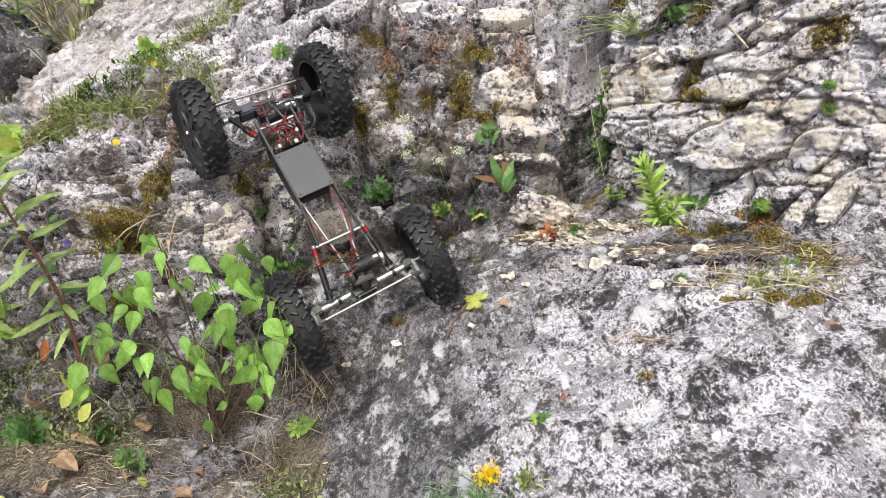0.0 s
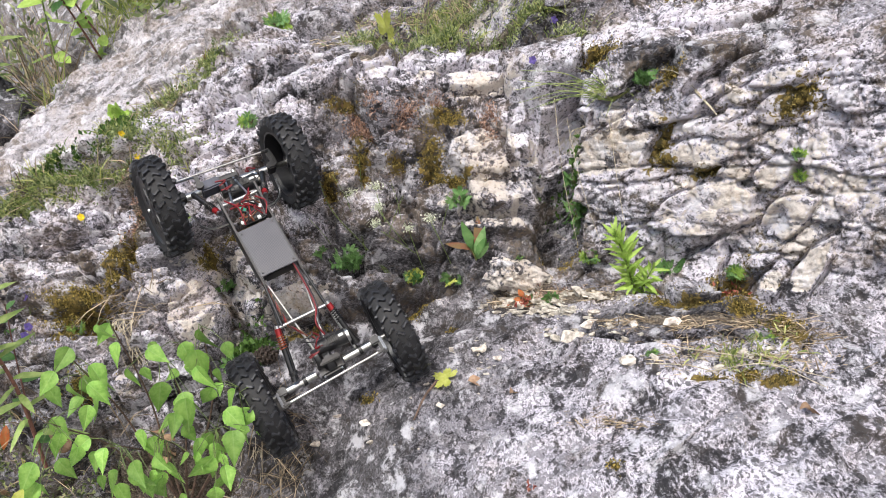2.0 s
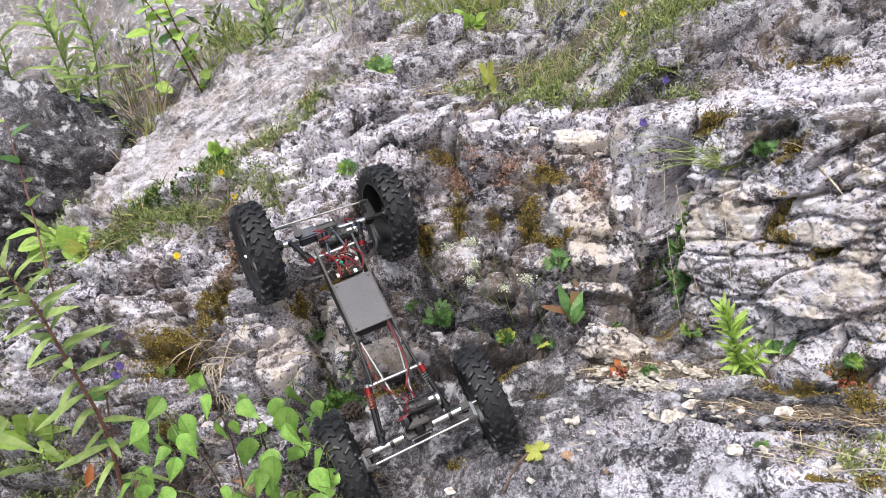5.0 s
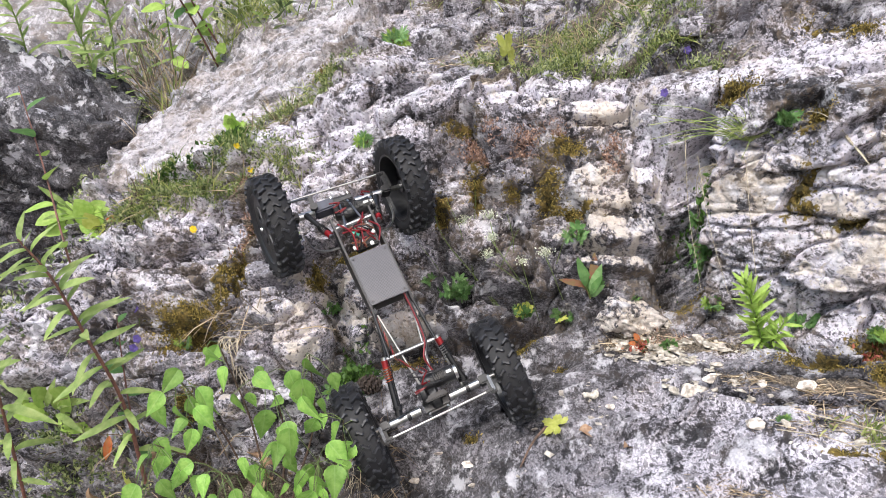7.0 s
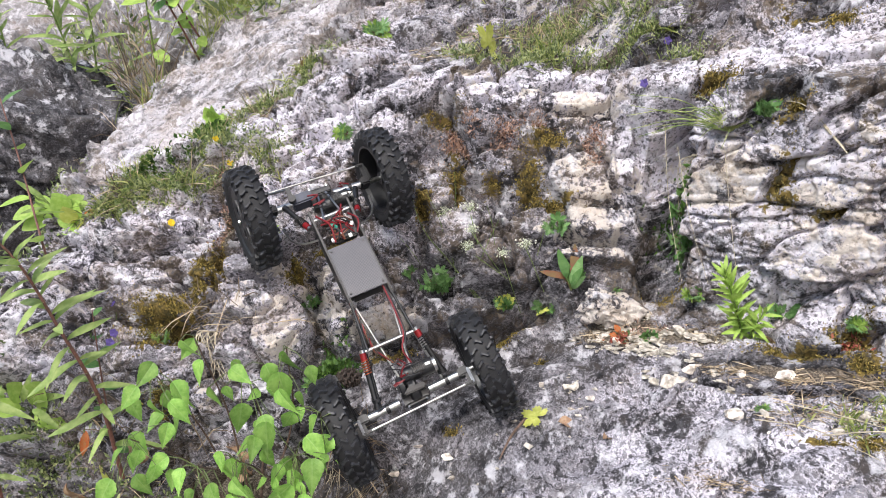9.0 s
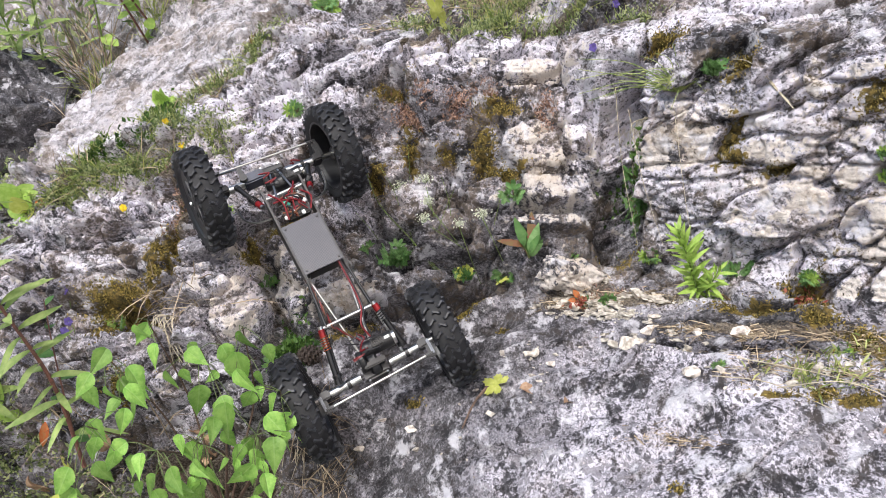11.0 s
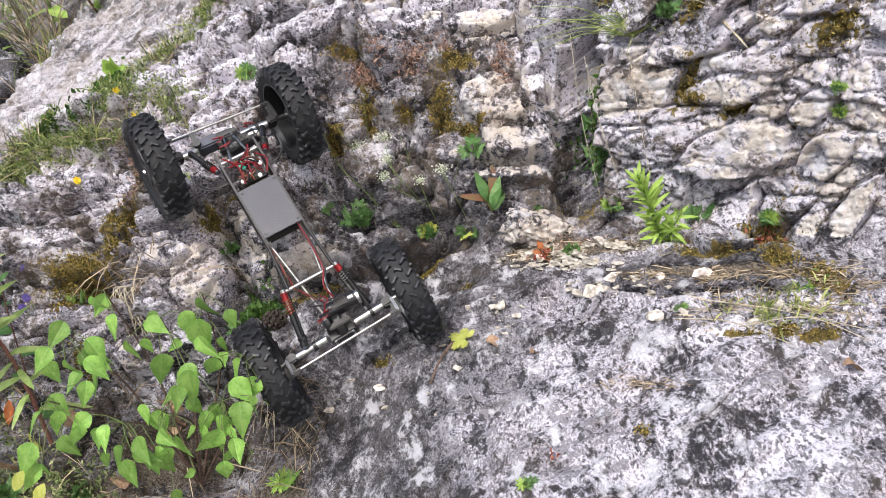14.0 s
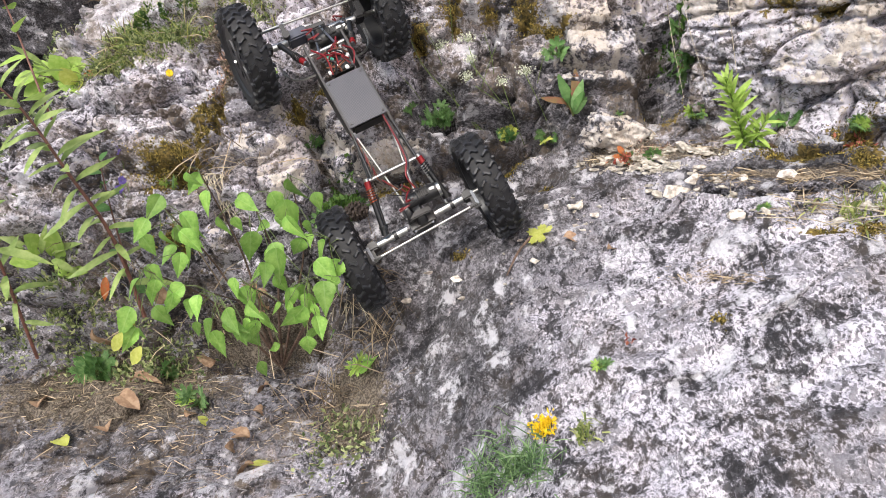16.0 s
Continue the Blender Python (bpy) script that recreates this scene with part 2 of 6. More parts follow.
def fractured(u, v, size, seed, tilt, turn=0.3, bend=0.45):
    """Blocks broken along joints: an offset and a tilt of its own for each, and the closeness to a joint."""
    wu = u + bend * size * fbm(u / size * 0.8, v / size * 0.8, 3, seed + 50)
    wv = v + bend * size * fbm(u / size * 0.8 + 31, v / size * 0.8, 3, seed + 60)
    c, s = math.cos(turn), math.sin(turn)
    x, y = (c * wu + s * wv) / size, (c * wv - s * wu) / (0.62 * size)
    ix, iy = np.floor(x), np.floor(y)
    f1, f2 = np.full(x.shape, 9.0), np.full(x.shape, 9.0)
    off = np.zeros(x.shape)
    for a in (-1, 0, 1):
        for b in (-1, 0, 1):
            cx, cy = ix + a, iy + b
            px, py = cx + 0.1 + 0.8 * hashed(cx, cy, seed), cy + 0.1 + 0.8 * hashed(cx, cy, seed + 1)
            d = np.hypot(x - px, y - py)
            o = 0.30 * (hashed(cx, cy, seed + 2) - 0.5) + tilt * ((hashed(cx, cy, seed + 3) - 0.5) * (x - px) + (hashed(cx, cy, seed + 4) - 0.5) * (y - py))
            near = d < f1
            f2 = np.where(near, f1, np.minimum(f2, d))
            off = np.where(near, o, off)
            f1 = np.where(near, d, f1)
    return size * off, np.exp(-((f2 - f1) / 0.085) ** 2)


def ramp01(x, lo, hi):
    t = np.clip((x - lo) / (hi - lo), 0, 1)
    return t * t * (3 - 2 * t)


def smin(a, b, k=0.02):
    t = np.clip(0.5 + 0.5 * (b - a) / k, 0, 1)
    return b + (a - b) * t - k * t * (1 - t)


def smax(a, b, k=0.02):
    return -smin(-a, -b, k)


def macro(u, v):
    """Height of the rock over its 45 degree base plane: big planes cut and joined like blocks."""
    gully = -0.47 - v - 0.10 * u + 0 * u
    slab = -0.123 + 0.362 * u - 0.657 * v - 1.6 * np.maximum(0, 0.06 - u) * np.maximum(0, -0.12 - v)
    slab = smin(slab, 1.10 + v + 0.15 * u, 0.05)
    slab = smin(slab, 0.42 + 1.5 * u - 0.1 * v, 0.05)
    left = smin(-0.05 - 0.101 * u - 0.099 * v, 0.241 + 0.344 * u - 0.393 * v, 0.05)
    left = smin(left, -0.07 - 1.1 * (u + 0.10), 0.03)
    left = smin(left, 0.06 + 1.05 * (v + 0.10) , 0.03)
    lip = u - np.maximum(-0.81, -0.833 + 0.517 * (v - 0.508))
    left = smin(left, -0.18 - 0.33 * (v - 0.4) + 2.2 * lip, 0.02)
    centre = smin(-0.115 - 0.039 * u + 0.496 * v, 0.269 + 0.105 * u - 0.556 * v, 0.02)
    centre = smin(centre, 0.10 - 1.6 * (u - 0.15) + 0.25 * v, 0.02)
    centre = smin(centre, 0.8 * (u + 0.30), 0.03)
    right = smin(-0.565 + 1.50 * u + 1.15 * v, 0.142 + 0.48 * u - 0.397 * v, 0.02)
    right = smin(right, 0.30 + 0.15 * u + 0.02 * v, 0.04)
    step = smin(0.17 + 1.3 * (v - 0.44) + 0.4 * (u - 0.45), 0.235 - 0.38 * (v - 0.53) + 0.5 * (u - 0.45), 0.02)
    step = smin(step, 0.20 + 1.6 * (u - 0.26), 0.02)
    t = np.clip((u + 0.65) / 0.6, 0, 1)
    hill = -0.80 + 0.47 * t * t * (3 - 2 * t) - 0.06 * v + 0.04 * np.sin(2.1 * u + 1.3 * v)
    back = smin(v - 1.95 + 0.35 * u + 0.06 * np.sin(5 * u), -0.18 - 0.30 * v - 0.15 * u, 0.03)
    h = smax(gully, slab, 0.02)
    for block, k in ((left, 0.012), (centre, 0.02), (right, 0.012), (step, 0.012), (hill, 0.04), (back, 0.04)):
        h = smax(h, block, k)
    h = h + 0.035 * np.exp(-((u + 0.37) / 0.12) ** 2 - ((v - 0.09) / 0.10) ** 2)
    h = h - 0.03 * np.exp(-((u + 0.21) / 0.08) ** 2 - ((v + 0.18) / 0.07) ** 2)
    h = h + 0.015 * np.exp(-((u - 0.03) / 0.12) ** 2 - ((v + 0.15) / 0.10) ** 2)
    return h

def line_dist(u, v, pts):
    best = np.full(u.shape, 9.0)
    for (ax, ay), (bx, by) in zip(pts, pts[1:]):
        dx, dy = bx - ax, by - ay
        t = np.clip(((u - ax) * dx + (v - ay) * dy) / (dx * dx + dy * dy), 0, 1)
        best = np.minimum(best, np.hypot(u - ax - t * dx, v - ay - t * dy))
    return best


# crevices: depth, half width, and the line they follow
CREVICES = [
    (0.045, 0.016, ((-0.33, -0.085), (-0.27, -0.062), (-0.206, -0.046), (-0.13, -0.005), (-0.014, 0.048), (0.06, 0.075))),
    (0.085, 0.020, ((0.222, 0.12), (0.226, 0.17), (0.222, 0.22), (0.216, 0.285))),
    (0.020, 0.014, ((0.30, 0.055), (0.35, 0.035), (0.42, 0.0), (0.47, -0.012))),
    (0.045, 0.018, ((-0.645, 0.06), (-0.60, -0.01), (-0.575, -0.09), (-0.56, -0.16))),
    (0.050, 0.014, ((-0.76, 0.325), (-0.68, 0.30), (-0.60, 0.305))),
    (0.020, 0.010, ((-0.60, 0.31), (-0.56, 0.41), (-0.46, 0.47), (-0.38, 0.50))),
    (0.022, 0.010, ((-0.31, 0.075), (-0.285, 0.041), (-0.262, 0.0), (-0.25, -0.03))),
    (0.020, 0.010, ((-0.47, 0.20), (-0.40, 0.215), (-0.31, 0.235), (-0.26, 0.29))),
]


# blocks that stand out of the bedrock: u, v, half length, half width, turn, rise in mm, freshness of the break, tone
WALL_BEDS = [
    (0.301, 0.179, 0.051, 0.028, -30, 14, 1, 0.3),
    (0.368, 0.181, 0.058, 0.018, -25, 26, 0, 0.1),
    (0.442, 0.134, 0.025, 0.014, -20, 14, 0.35, 0),
    (0.431, 0.118, 0.036, 0.012, -30, 18, 0.1, 0.1),
    (0.471, 0.105, 0.024, 0.013, -32, 12, 0, 0),
    (0.477, 0.131, 0.037, 0.009, -25, 14, 0.8, 0.3),
    (0.404, 0.209, 0.035, 0.041, -12, 18, 0, 0.2),
    (0.399, 0.113, 0.049, 0.014, -28, 10, 0.75, 0.1),
    (0.443, 0.069, 0.027, 0.009, -30, 14, 0.9, 0.1),
    (0.476, 0.048, 0.021, 0.012, -30, 13, 0.9, 0.1),
]
WALL_FOOT = [
    (0.331, 0.106, 0.076, 0.016, -29, 6, 0, -0.15),
    (0.419, 0.051, 0.067, 0.022, -27, 22, 0.62, 0.1),
    (0.492, 0.000, 0.027, 0.018, -26, 12, 0.7, 0.1),
    (0.480, -0.033, 0.031, 0.006, -25, 14, 0.2, 0),
    (0.483, -0.061, 0.015, 0.020, -25, 12, 0.9, 0.2),
    (0.516, -0.067, 0.017, 0.027, -28, 12, 0.9, 0.2),
    (0.400, -0.029, 0.041, 0.045, -5, 20, 0, -0.1),
    (0.345, -0.108, 0.103, 0.028, -22, 14, 0, -0.3),
    (0.314, 0.145, 0.067, 0.006, -30, 5, 0.2, -0.1),
]
UPPER_STEP = [
    (0.400, 0.470, 0.130, 0.020, -4, 20, 0, -0.15),
    (0.300, 0.480, 0.060, 0.018, 2, 14, 0, 0.0),
    (0.440, 0.430, 0.070, 0.012, -6, 10, 0, -0.2),
    (0.426, 0.223, 0.050, 0.030, -20, 16, 0, 0.05),
    (0.364, 0.262, 0.045, 0.026, -14, 14, 0, 0.1),
    (0.460, 0.300, 0.060, 0.030, -10, 10, 0, 0.1),
]
CENTRE_TOP = [
    (0.213, 0.354, 0.065, 0.059, -32, 26, 0, -0.1),
    (0.080, 0.351, 0.071, 0.017, 4, 12, 0.60, 0.2),
    (0.035, 0.395, 0.054, 0.035, -1, 16, 0.3, 0.3),
    (-0.093, 0.413, 0.026, 0.059, -17, 10, 1, 0.3),
    (-0.049, 0.383, 0.036, 0.044, -23, 10, 0.35, 0.3),
    (0.152, 0.299, 0.035, 0.026, -3, 11, 0.1, 0),
    (0.007, 0.349, 0.035, 0.017, 7, 14, 0.2, -0.1),
    (-0.130, 0.480, 0.064, 0.040, 39, 10, 0, 0.1),
    (0.310, 0.260, 0.037, 0.034, -13, 14, 0, -0.1),
]
CENTRE_LOW = [
    (0.112, 0.241, 0.054, 0.034, -3, 15, 0.58, 0.1),
    (0.166, 0.256, 0.023, 0.021, -2, 17, 0, 0.3),
    (0.208, 0.223, 0.044, 0.007, -21, 18, 0.1, 0.1),
    (0.148, 0.185, 0.067, 0.025, 2, 22, 0.5, 0.1),
    (0.218, 0.188, 0.023, 0.013, -24, 12, 0, -0.2),
    (0.139, 0.139, 0.062, 0.013, 2, 18, 0.55, 0),
    (-0.084, 0.163, 0.053, 0.026, 22, 12, 0, 0.2),
    (-0.030, 0.252, 0.040, 0.017, 9, 10, 0, -0.2),
    (0.046, 0.182, 0.039, 0.027, 4, 9, 0.1, 0),
    (-0.117, 0.225, 0.034, 0.025, -9, 10, 0, 0.1),
]
WEST_HIGH = [
    (-0.173, 0.376, 0.077, 0.059, 42, 26, 0, 0.15),
    (-0.290, 0.412, 0.068, 0.054, -13, 14, 0, -0.15),
    (-0.322, 0.296, 0.084, 0.025, -20, 14, 0, 0.1),
    (-0.300, 0.241, 0.063, 0.022, -9, 12, 0, 0.2),
    (-0.342, 0.158, 0.071, 0.049, 33, 24, 0, -0.25),
    (-0.252, 0.096, 0.064, 0.027, 20, 16, 0, -0.1),
    (-0.450, 0.391, 0.036, 0.041, -17, 12, 0.2, 0.2),
    (-0.388, 0.368, 0.035, 0.038, -15, 12, 0, 0.1),
    (-0.461, 0.058, 0.036, 0.026, 0, 10, 0, -0.1),
    (-0.387, 0.066, 0.039, 0.021, -1, 10, 0, -0.2),
]
WEST_LOW = [
    (-0.499, -0.005, 0.077, 0.036, 6, 28, 0, -0.2),
    (-0.532, 0.042, 0.064, 0.019, 1, 12, 0.5, 0.3),
    (-0.694, 0.064, 0.096, 0.042, -11, 18, 0, 0),
    (-0.318, -0.026, 0.047, 0.046, 8, 26, 0.55, 0.2),
    (-0.234, 0.058, 0.034, 0.038, -2, 14, 0.7, 0.2),
    (-0.163, 0.005, 0.051, 0.028, 16, 26, 0.85, 0),
    (-0.072, 0.051, 0.072, 0.018, 20, 20, 0.1, -0.2),
    (-0.361, 0.003, 0.030, 0.019, 13, 13, 0.5, 0.1),
    (-0.526, -0.075, 0.037, 0.044, 2, 8, 0, -0.05),
    (-0.392, -0.143, 0.022, 0.022, 10, 14, 0.6, 0.3),
]
CHUNKS = UPPER_STEP + WALL_BEDS + WALL_FOOT + CENTRE_TOP + CENTRE_LOW + WEST_HIGH + WEST_LOW


def chunk_cover(u, v, row):
    """Where a block reaches: the cells near it, its own coordinates there, and the distance inside its broken outline."""
    uc, vc, a, b, deg = row[:5]
    c, s = math.cos(radians(deg)), math.sin(radians(deg))
    x, y = (c * (u - uc) + s * (v - vc)) / a, (c * (v - vc) - s * (u - uc)) / b
    near = (np.abs(x) < 1.7) & (np.abs(y) < 1.7)
    if not near.any():
        return near, None, None, None
    seed = int(1e3 * (uc + 3)) + 7 * int(1e3 * (vc + 3))
    un, vn = u[near], v[near]
    x = x[near] + 0.34 * fbm(un * 30, vn * 30, 5, seed)
    y = y[near] + 0.34 * fbm(un * 30 + 5, vn * 30, 5, seed + 9)
    d = np.maximum(np.maximum(np.abs(x), np.abs(y)), 0.70 * (np.abs(x) + np.abs(y)))
    rng = random.Random(seed)
    for k in range(3):
        t = rng.uniform(0, 6.28)
        d = np.maximum(d, (x * math.cos(t) + y * math.sin(t)) / rng.uniform(0.72, 1.05))
    return near, x, y, (1 - d) * min(a, b)


def chunked(u, v, out):
    """Sets the blocks into the relief: a tilted face, proud at its lower edge, and an open joint round it."""
    out = out.copy()
    for row in CHUNKS:
        near, x, y, inside = chunk_cover(u, v, row)
        if x is None:
            continue
        steep = float(wall_weight(np.array([row[0]]), np.array([row[1]]))[0])
        rise, edge = (0.0012 - 0.0008 * steep) * row[5], min(0.0026 - 0.0010 * steep, 0.18 * min(row[2], row[3]))
        w = np.clip(inside / edge, 0, 1)
        lean = 0.5 * (hashed(np.array(row[5]), np.array(int(1e3 * row[0])), 3) - 0.5)
        old = out[near]
        face = rise * (0.80 - (0.38 - 0.2 * steep) * y + lean * x) + 0.42 * old
        joint = (0.006 + 0.40 * rise) * np.exp(-((inside + 0.8 * edge) / (1.1 * edge)) ** 2)
        out[near] = old * (1 - w) + face * w - joint * (1 - w)
    return out


def chunk_masks(u, v):
    """Freshness and tone of the blocks, and the earth-coloured shade along their joints."""
    fresh, tone, earth_tone = np.zeros(u.shape), np.zeros(u.shape), np.zeros(u.shape)
    for row in CHUNKS:
        near, x, y, inside = chunk_cover(u, v, row)
        w = ramp01(inside, -0.001, 0.006)
        fresh[near] = np.maximum(fresh[near] * (1 - w), row[6] * w)
        tone[near] = tone[near] * (1 - w) + row[7] * w
        earth_tone[near] = np.maximum(earth_tone[near] * (1 - w), np.exp(-((inside + 0.004) / 0.005) ** 2))
    return fresh, tone, earth_tone


def bedded(p, z, seed, thick, length, amp):
    """Sharp beds, each broken into blocks by upright joints: the offset, and the closeness to a joint."""
    zz = z / thick + 0.35 * vnoise(p / length * 0.8, z / thick * 0.4, seed) + 0.30 * fbm(p / thick * 0.9, z / thick * 0.7, 3, seed + 1)
    row = np.floor(zz)
    fy = zz - row
    wide = length * (0.55 + 0.9 * hashed(row, row * 0, seed + 2))
    xx = p / wide + 9 * hashed(row, row * 0 + 1, seed + 3) + 0.30 * fbm(p / thick, z / thick, 3, seed + 4)
    col = np.floor(xx)
    fx = xx - col
    gap = np.minimum(np.minimum(fx, 1 - fx) * wide * 0.8, np.minimum(fy, 1 - fy) * thick)
    own = hashed(row, col, seed + 5) - 0.5
    out = amp * (own + 0.7 * (hashed(row, col, seed + 6) - 0.55) * (fy - 0.5) + 0.8 * (hashed(row, col, seed + 7) - 0.5) * (fx - 0.5))
    return out, np.exp(-(gap / (0.015 * thick + 0.0018)) ** 2)


def slab_weight(u, v):
    """1 on the smooth lower slab, 0 on the broken faces above it."""
    edge = np.interp(u, (-0.45, -0.25, -0.13, 0.0, 0.12, 0.25, 0.40, 0.60), (-0.30, -0.07, -0.01, 0.045, 0.06, 0.02, -0.05, -0.09))
    return ramp01(edge - v, -0.01, 0.02) * ramp01(u, -0.30, -0.22)


def wall_weight(u, v):
    """1 on the steep side wall east of the deep crevice."""
    up = -0.565 + 1.50 * u + 1.15 * v
    return ramp01(0.74 - 1.02 * u - 1.547 * v, 0.0, 0.07) * ramp01(up + 0.123 - 0.362 * u + 0.657 * v, -0.02, 0.04) * ramp01(u, 0.205, 0.235)


def broken_wall(p, z, seed):
    """Angular beds at two sizes: p runs along the wall, z up it."""
    zz = z - 0.05 * p
    b1, c1 = bedded(p, zz, seed, 0.074, 0.190, 0.018)
    b2, c2 = bedded(p + 0.2 * zz, zz, seed + 11, 0.029, 0.080, 0.009)
    b3, c3 = fractured(p, zz, 0.016, seed + 23, 1.3, 0.3, 0.2)
    b4, c4 = fractured(p, zz, 0.060, seed + 29, 1.0, -0.1, 0.12)
    patch = ramp01(fbm(p * 9, zz * 9, 2, seed + 41), -0.05, 0.12)
    out = b1 + b2 * patch + 0.50 * b3 + 0.34 * b4 - 0.008 * c1 - 0.006 * c2 * patch - 0.003 * c3 - 0.006 * c4 * (1 - patch)
    return out + 0.0060 * fbm(p * 34, zz * 40, 5, seed + 51), np.clip(c1 + 0.4 * c2 * patch, 0, 1)


def relief(u, v, h0):
    """Broken blocks, bedding and pits on the faces; low waves and pits on the slab."""
    z = 1.05 + (v + h0) * 0.70711
    b1, c1 = fractured(u, v, 0.150, 11, 0.80)
    b2, c2 = fractured(u, v, 0.060, 23, 1.10, 0.1, 0.25)
    b3, c3 = fractured(u, v, 0.023, 37, 1.30, 0.5)
    lay = np.interp(u, (-0.22, -0.06, 0.05, 0.20, 0.25), (0.40, 0.22, 0.45, 0.45, 0.16))
    bed = (z + 0.03 * fbm(u * 5, v * 5, 3, 71) - 0.12 * u) / 0.052
    layer = bed - np.floor(bed)
    bed = 0.055 * (0.5 - layer) * ramp01(layer, 0.0, 0.10) * lay * (0.6 + 0.8 * ramp01(fbm(u * 4, v * 4, 2, 75), -0.2, 0.3))
    thin = (z + 0.012 * fbm(u * 12, v * 12, 3, 73) - 0.10 * u) / 0.019
    thin = thin - np.floor(thin)
    east = ramp01(u, -0.18, -0.02)
    wall = ramp01(u, 0.02, 0.10) * ramp01(v, -0.06, 0.0) * ramp01(0.44 - v, 0.0, 0.06)
    bed = bed + 0.014 * (0.5 - thin) * ramp01(thin, 0.0, 0.15) * east * 1.6 * lay * ramp01(fbm(u * 7, v * 7, 2, 77), -0.25, 0.15)
    rough = b1 + 1.05 * b2 + 0.75 * b3 + bed - 0.026 * c1 - 0.017 * c2 * ramp01(fbm(u * 9, v * 9, 2, 5), -0.15, 0.2) - 0.004 * c3
    rough = rough + 0.006 * fbm(u * 24, v * 24, 4, 81) - 0.010 * ramp01(fbm(u * 30, v * 26, 3, 83), 0.18, 0.40)
    on = wall > 0.001
    if on.any():
        rough[on] += (broken_wall(u[on], v[on], 151)[0] - rough[on]) * wall[on]
    side = wall_weight(u, v)
    x, y = u, 1.3 + (v - h0) * 0.70711
    on = side > 0.001
    if on.any():
        rough[on] += (broken_wall((0.743 * x - 0.669 * y)[on], z[on], 171)[0] - rough[on]) * side[on]
    w = slab_weight(u, v)
    plate = ramp01(0.245 + 0.344 * u - 0.393 * v - h0, 0.03, 0.0) * ramp01(-u, 0.34, 0.46) * ramp01(v, 0.30, 0.38)
    w = np.maximum(w, 0.8 * plate)
    out = rough
    on = w > 0.001
    if on.any():
        a, b = u[on], v[on]
        smooth = 0.45 * fractured(a, b, 0.11, 91, 0.30, 0.7)[0] + 0.024 * fbm(a * 6, b * 9, 3, 95) + 0.016 * fbm((0.86 * a + 0.5 * b) * 9, (0.86 * b - 0.5 * a) * 28, 4, 93) + 0.30 * b3[on] + 0.009 * fbm(a * 30, b * 34, 4, 97)
        smooth = smooth - 0.006 * ramp01(fbm(a * 38, b * 38, 2, 99), 0.22, 0.42)
        out[on] += (smooth - out[on]) * w[on]
    wu, wv = u + 0.030 * fbm(u * 13, v * 13, 4, 61), v + 0.020 * fbm(u * 13 + 9, v * 13, 4, 63)
    terrace = ramp01(v, 0.43, 0.50) * ramp01(u, -0.36, -0.22)
    floor_ = ramp01(-v, 0.20, 0.30) * ramp01(-u, 0.20, 0.30)
    out = out * (1 - 0.62 * terrace) * (1 - 0.55 * floor_)
    out = chunked(u, v, out)
    for depth, half, pts in CREVICES:
        out = out - depth * np.exp(-(line_dist(wu, wv, pts) / half) ** 2)
    return out


def blobs(u, v, rows):
    """Soft patches: u, v, half length, half width, turn in degrees."""
    best = np.zeros(u.shape)
    for a, b, ru, rv, deg in rows:
        c, s = math.cos(radians(deg)), math.sin(radians(deg))
        x, y = (c * (u - a) + s * (v - b)) / ru, (c * (v - b) - s * (u - a)) / rv
        best = np.maximum(best, np.exp(-(x * x + y * y) * 0.7))
    return best


def graded(lo, a, b, hi, fine, coarse):
    """Steps that are fine from a to b and grow outwards."""
    out = list(np.arange(a, b + fine / 2, fine))
    for start, stop, way in ((out[0], lo, -1), (out[-1], hi, 1)):
        x, d, more = start, fine, []
        while (stop - x) * way > 0:
            d = min(coarse, d * 1.12)
            x += way * d
            more.append(x)
        out = more[::-1] + out if way < 0 else out + more
    return np.array(out)


def surface(u, v):
    h0 = macro(u, v)
    return h0 + relief(u, v, h0)


def place(u, v, lift=0.0):
    """Points of the rock: relief stands out along the base plane's normal, on the side wall along the wall's own."""
    h0 = macro(u, v)
    r = relief(u, v, h0)
    w = wall_weight(u, v)
    n = np.stack([-0.700 * w, -0.537 * w, 1 - 0.533 * w], -1)
    n = n / np.linalg.norm(n, axis=-1, keepdims=True)
    uu, vv, hh = u + n[..., 0] * r, v + n[..., 1] * r, h0 + n[..., 2] * r + lift
    return np.stack([uu, 1.3 + (vv - hh) * 0.70711, 1.05 + (vv + hh) * 0.70711], -1)


def at(u, v, lift=0.0):
    """The place on the rock at u, v, lifted along the base plane's normal."""
    return Vector(place(np.array([u]), np.array([v]), lift)[0].tolist())


def steps(*runs):
    """Steps of a grid, run by run: the end of each and its spacing; they grow outwards past both ends."""
    lo, hi = runs[0][0], runs[-1][0]
    inner = np.concatenate([np.arange(a, b, d) for (a, _), (b, d) in zip(runs, runs[1:])])
    low, high = graded(-2.6, lo, lo, lo, runs[1][1], 0.06), graded(hi, hi, hi, 2.4, runs[-1][1], 0.06)
    return np.concatenate([low[:-1], inner, high])


U_AXIS = steps((-1.80, 0), (-0.95, 0.0070), (-0.65, 0.0024), (0.20, 0.0019), (0.56, 0.0012), (0.62, 0.002))
V_AXIS = steps((-0.56, 0), (-0.15, 0.0022), (0.40, 0.0014), (0.60, 0.0022), (0.95, 0.0028), (1.40, 0.0060))
V_AXIS = V_AXIS[V_AXIS > -1.4]
UU, VV = np.meshgrid(U_AXIS, V_AXIS)
HH = macro(UU, VV)
CO = place(UU, VV)
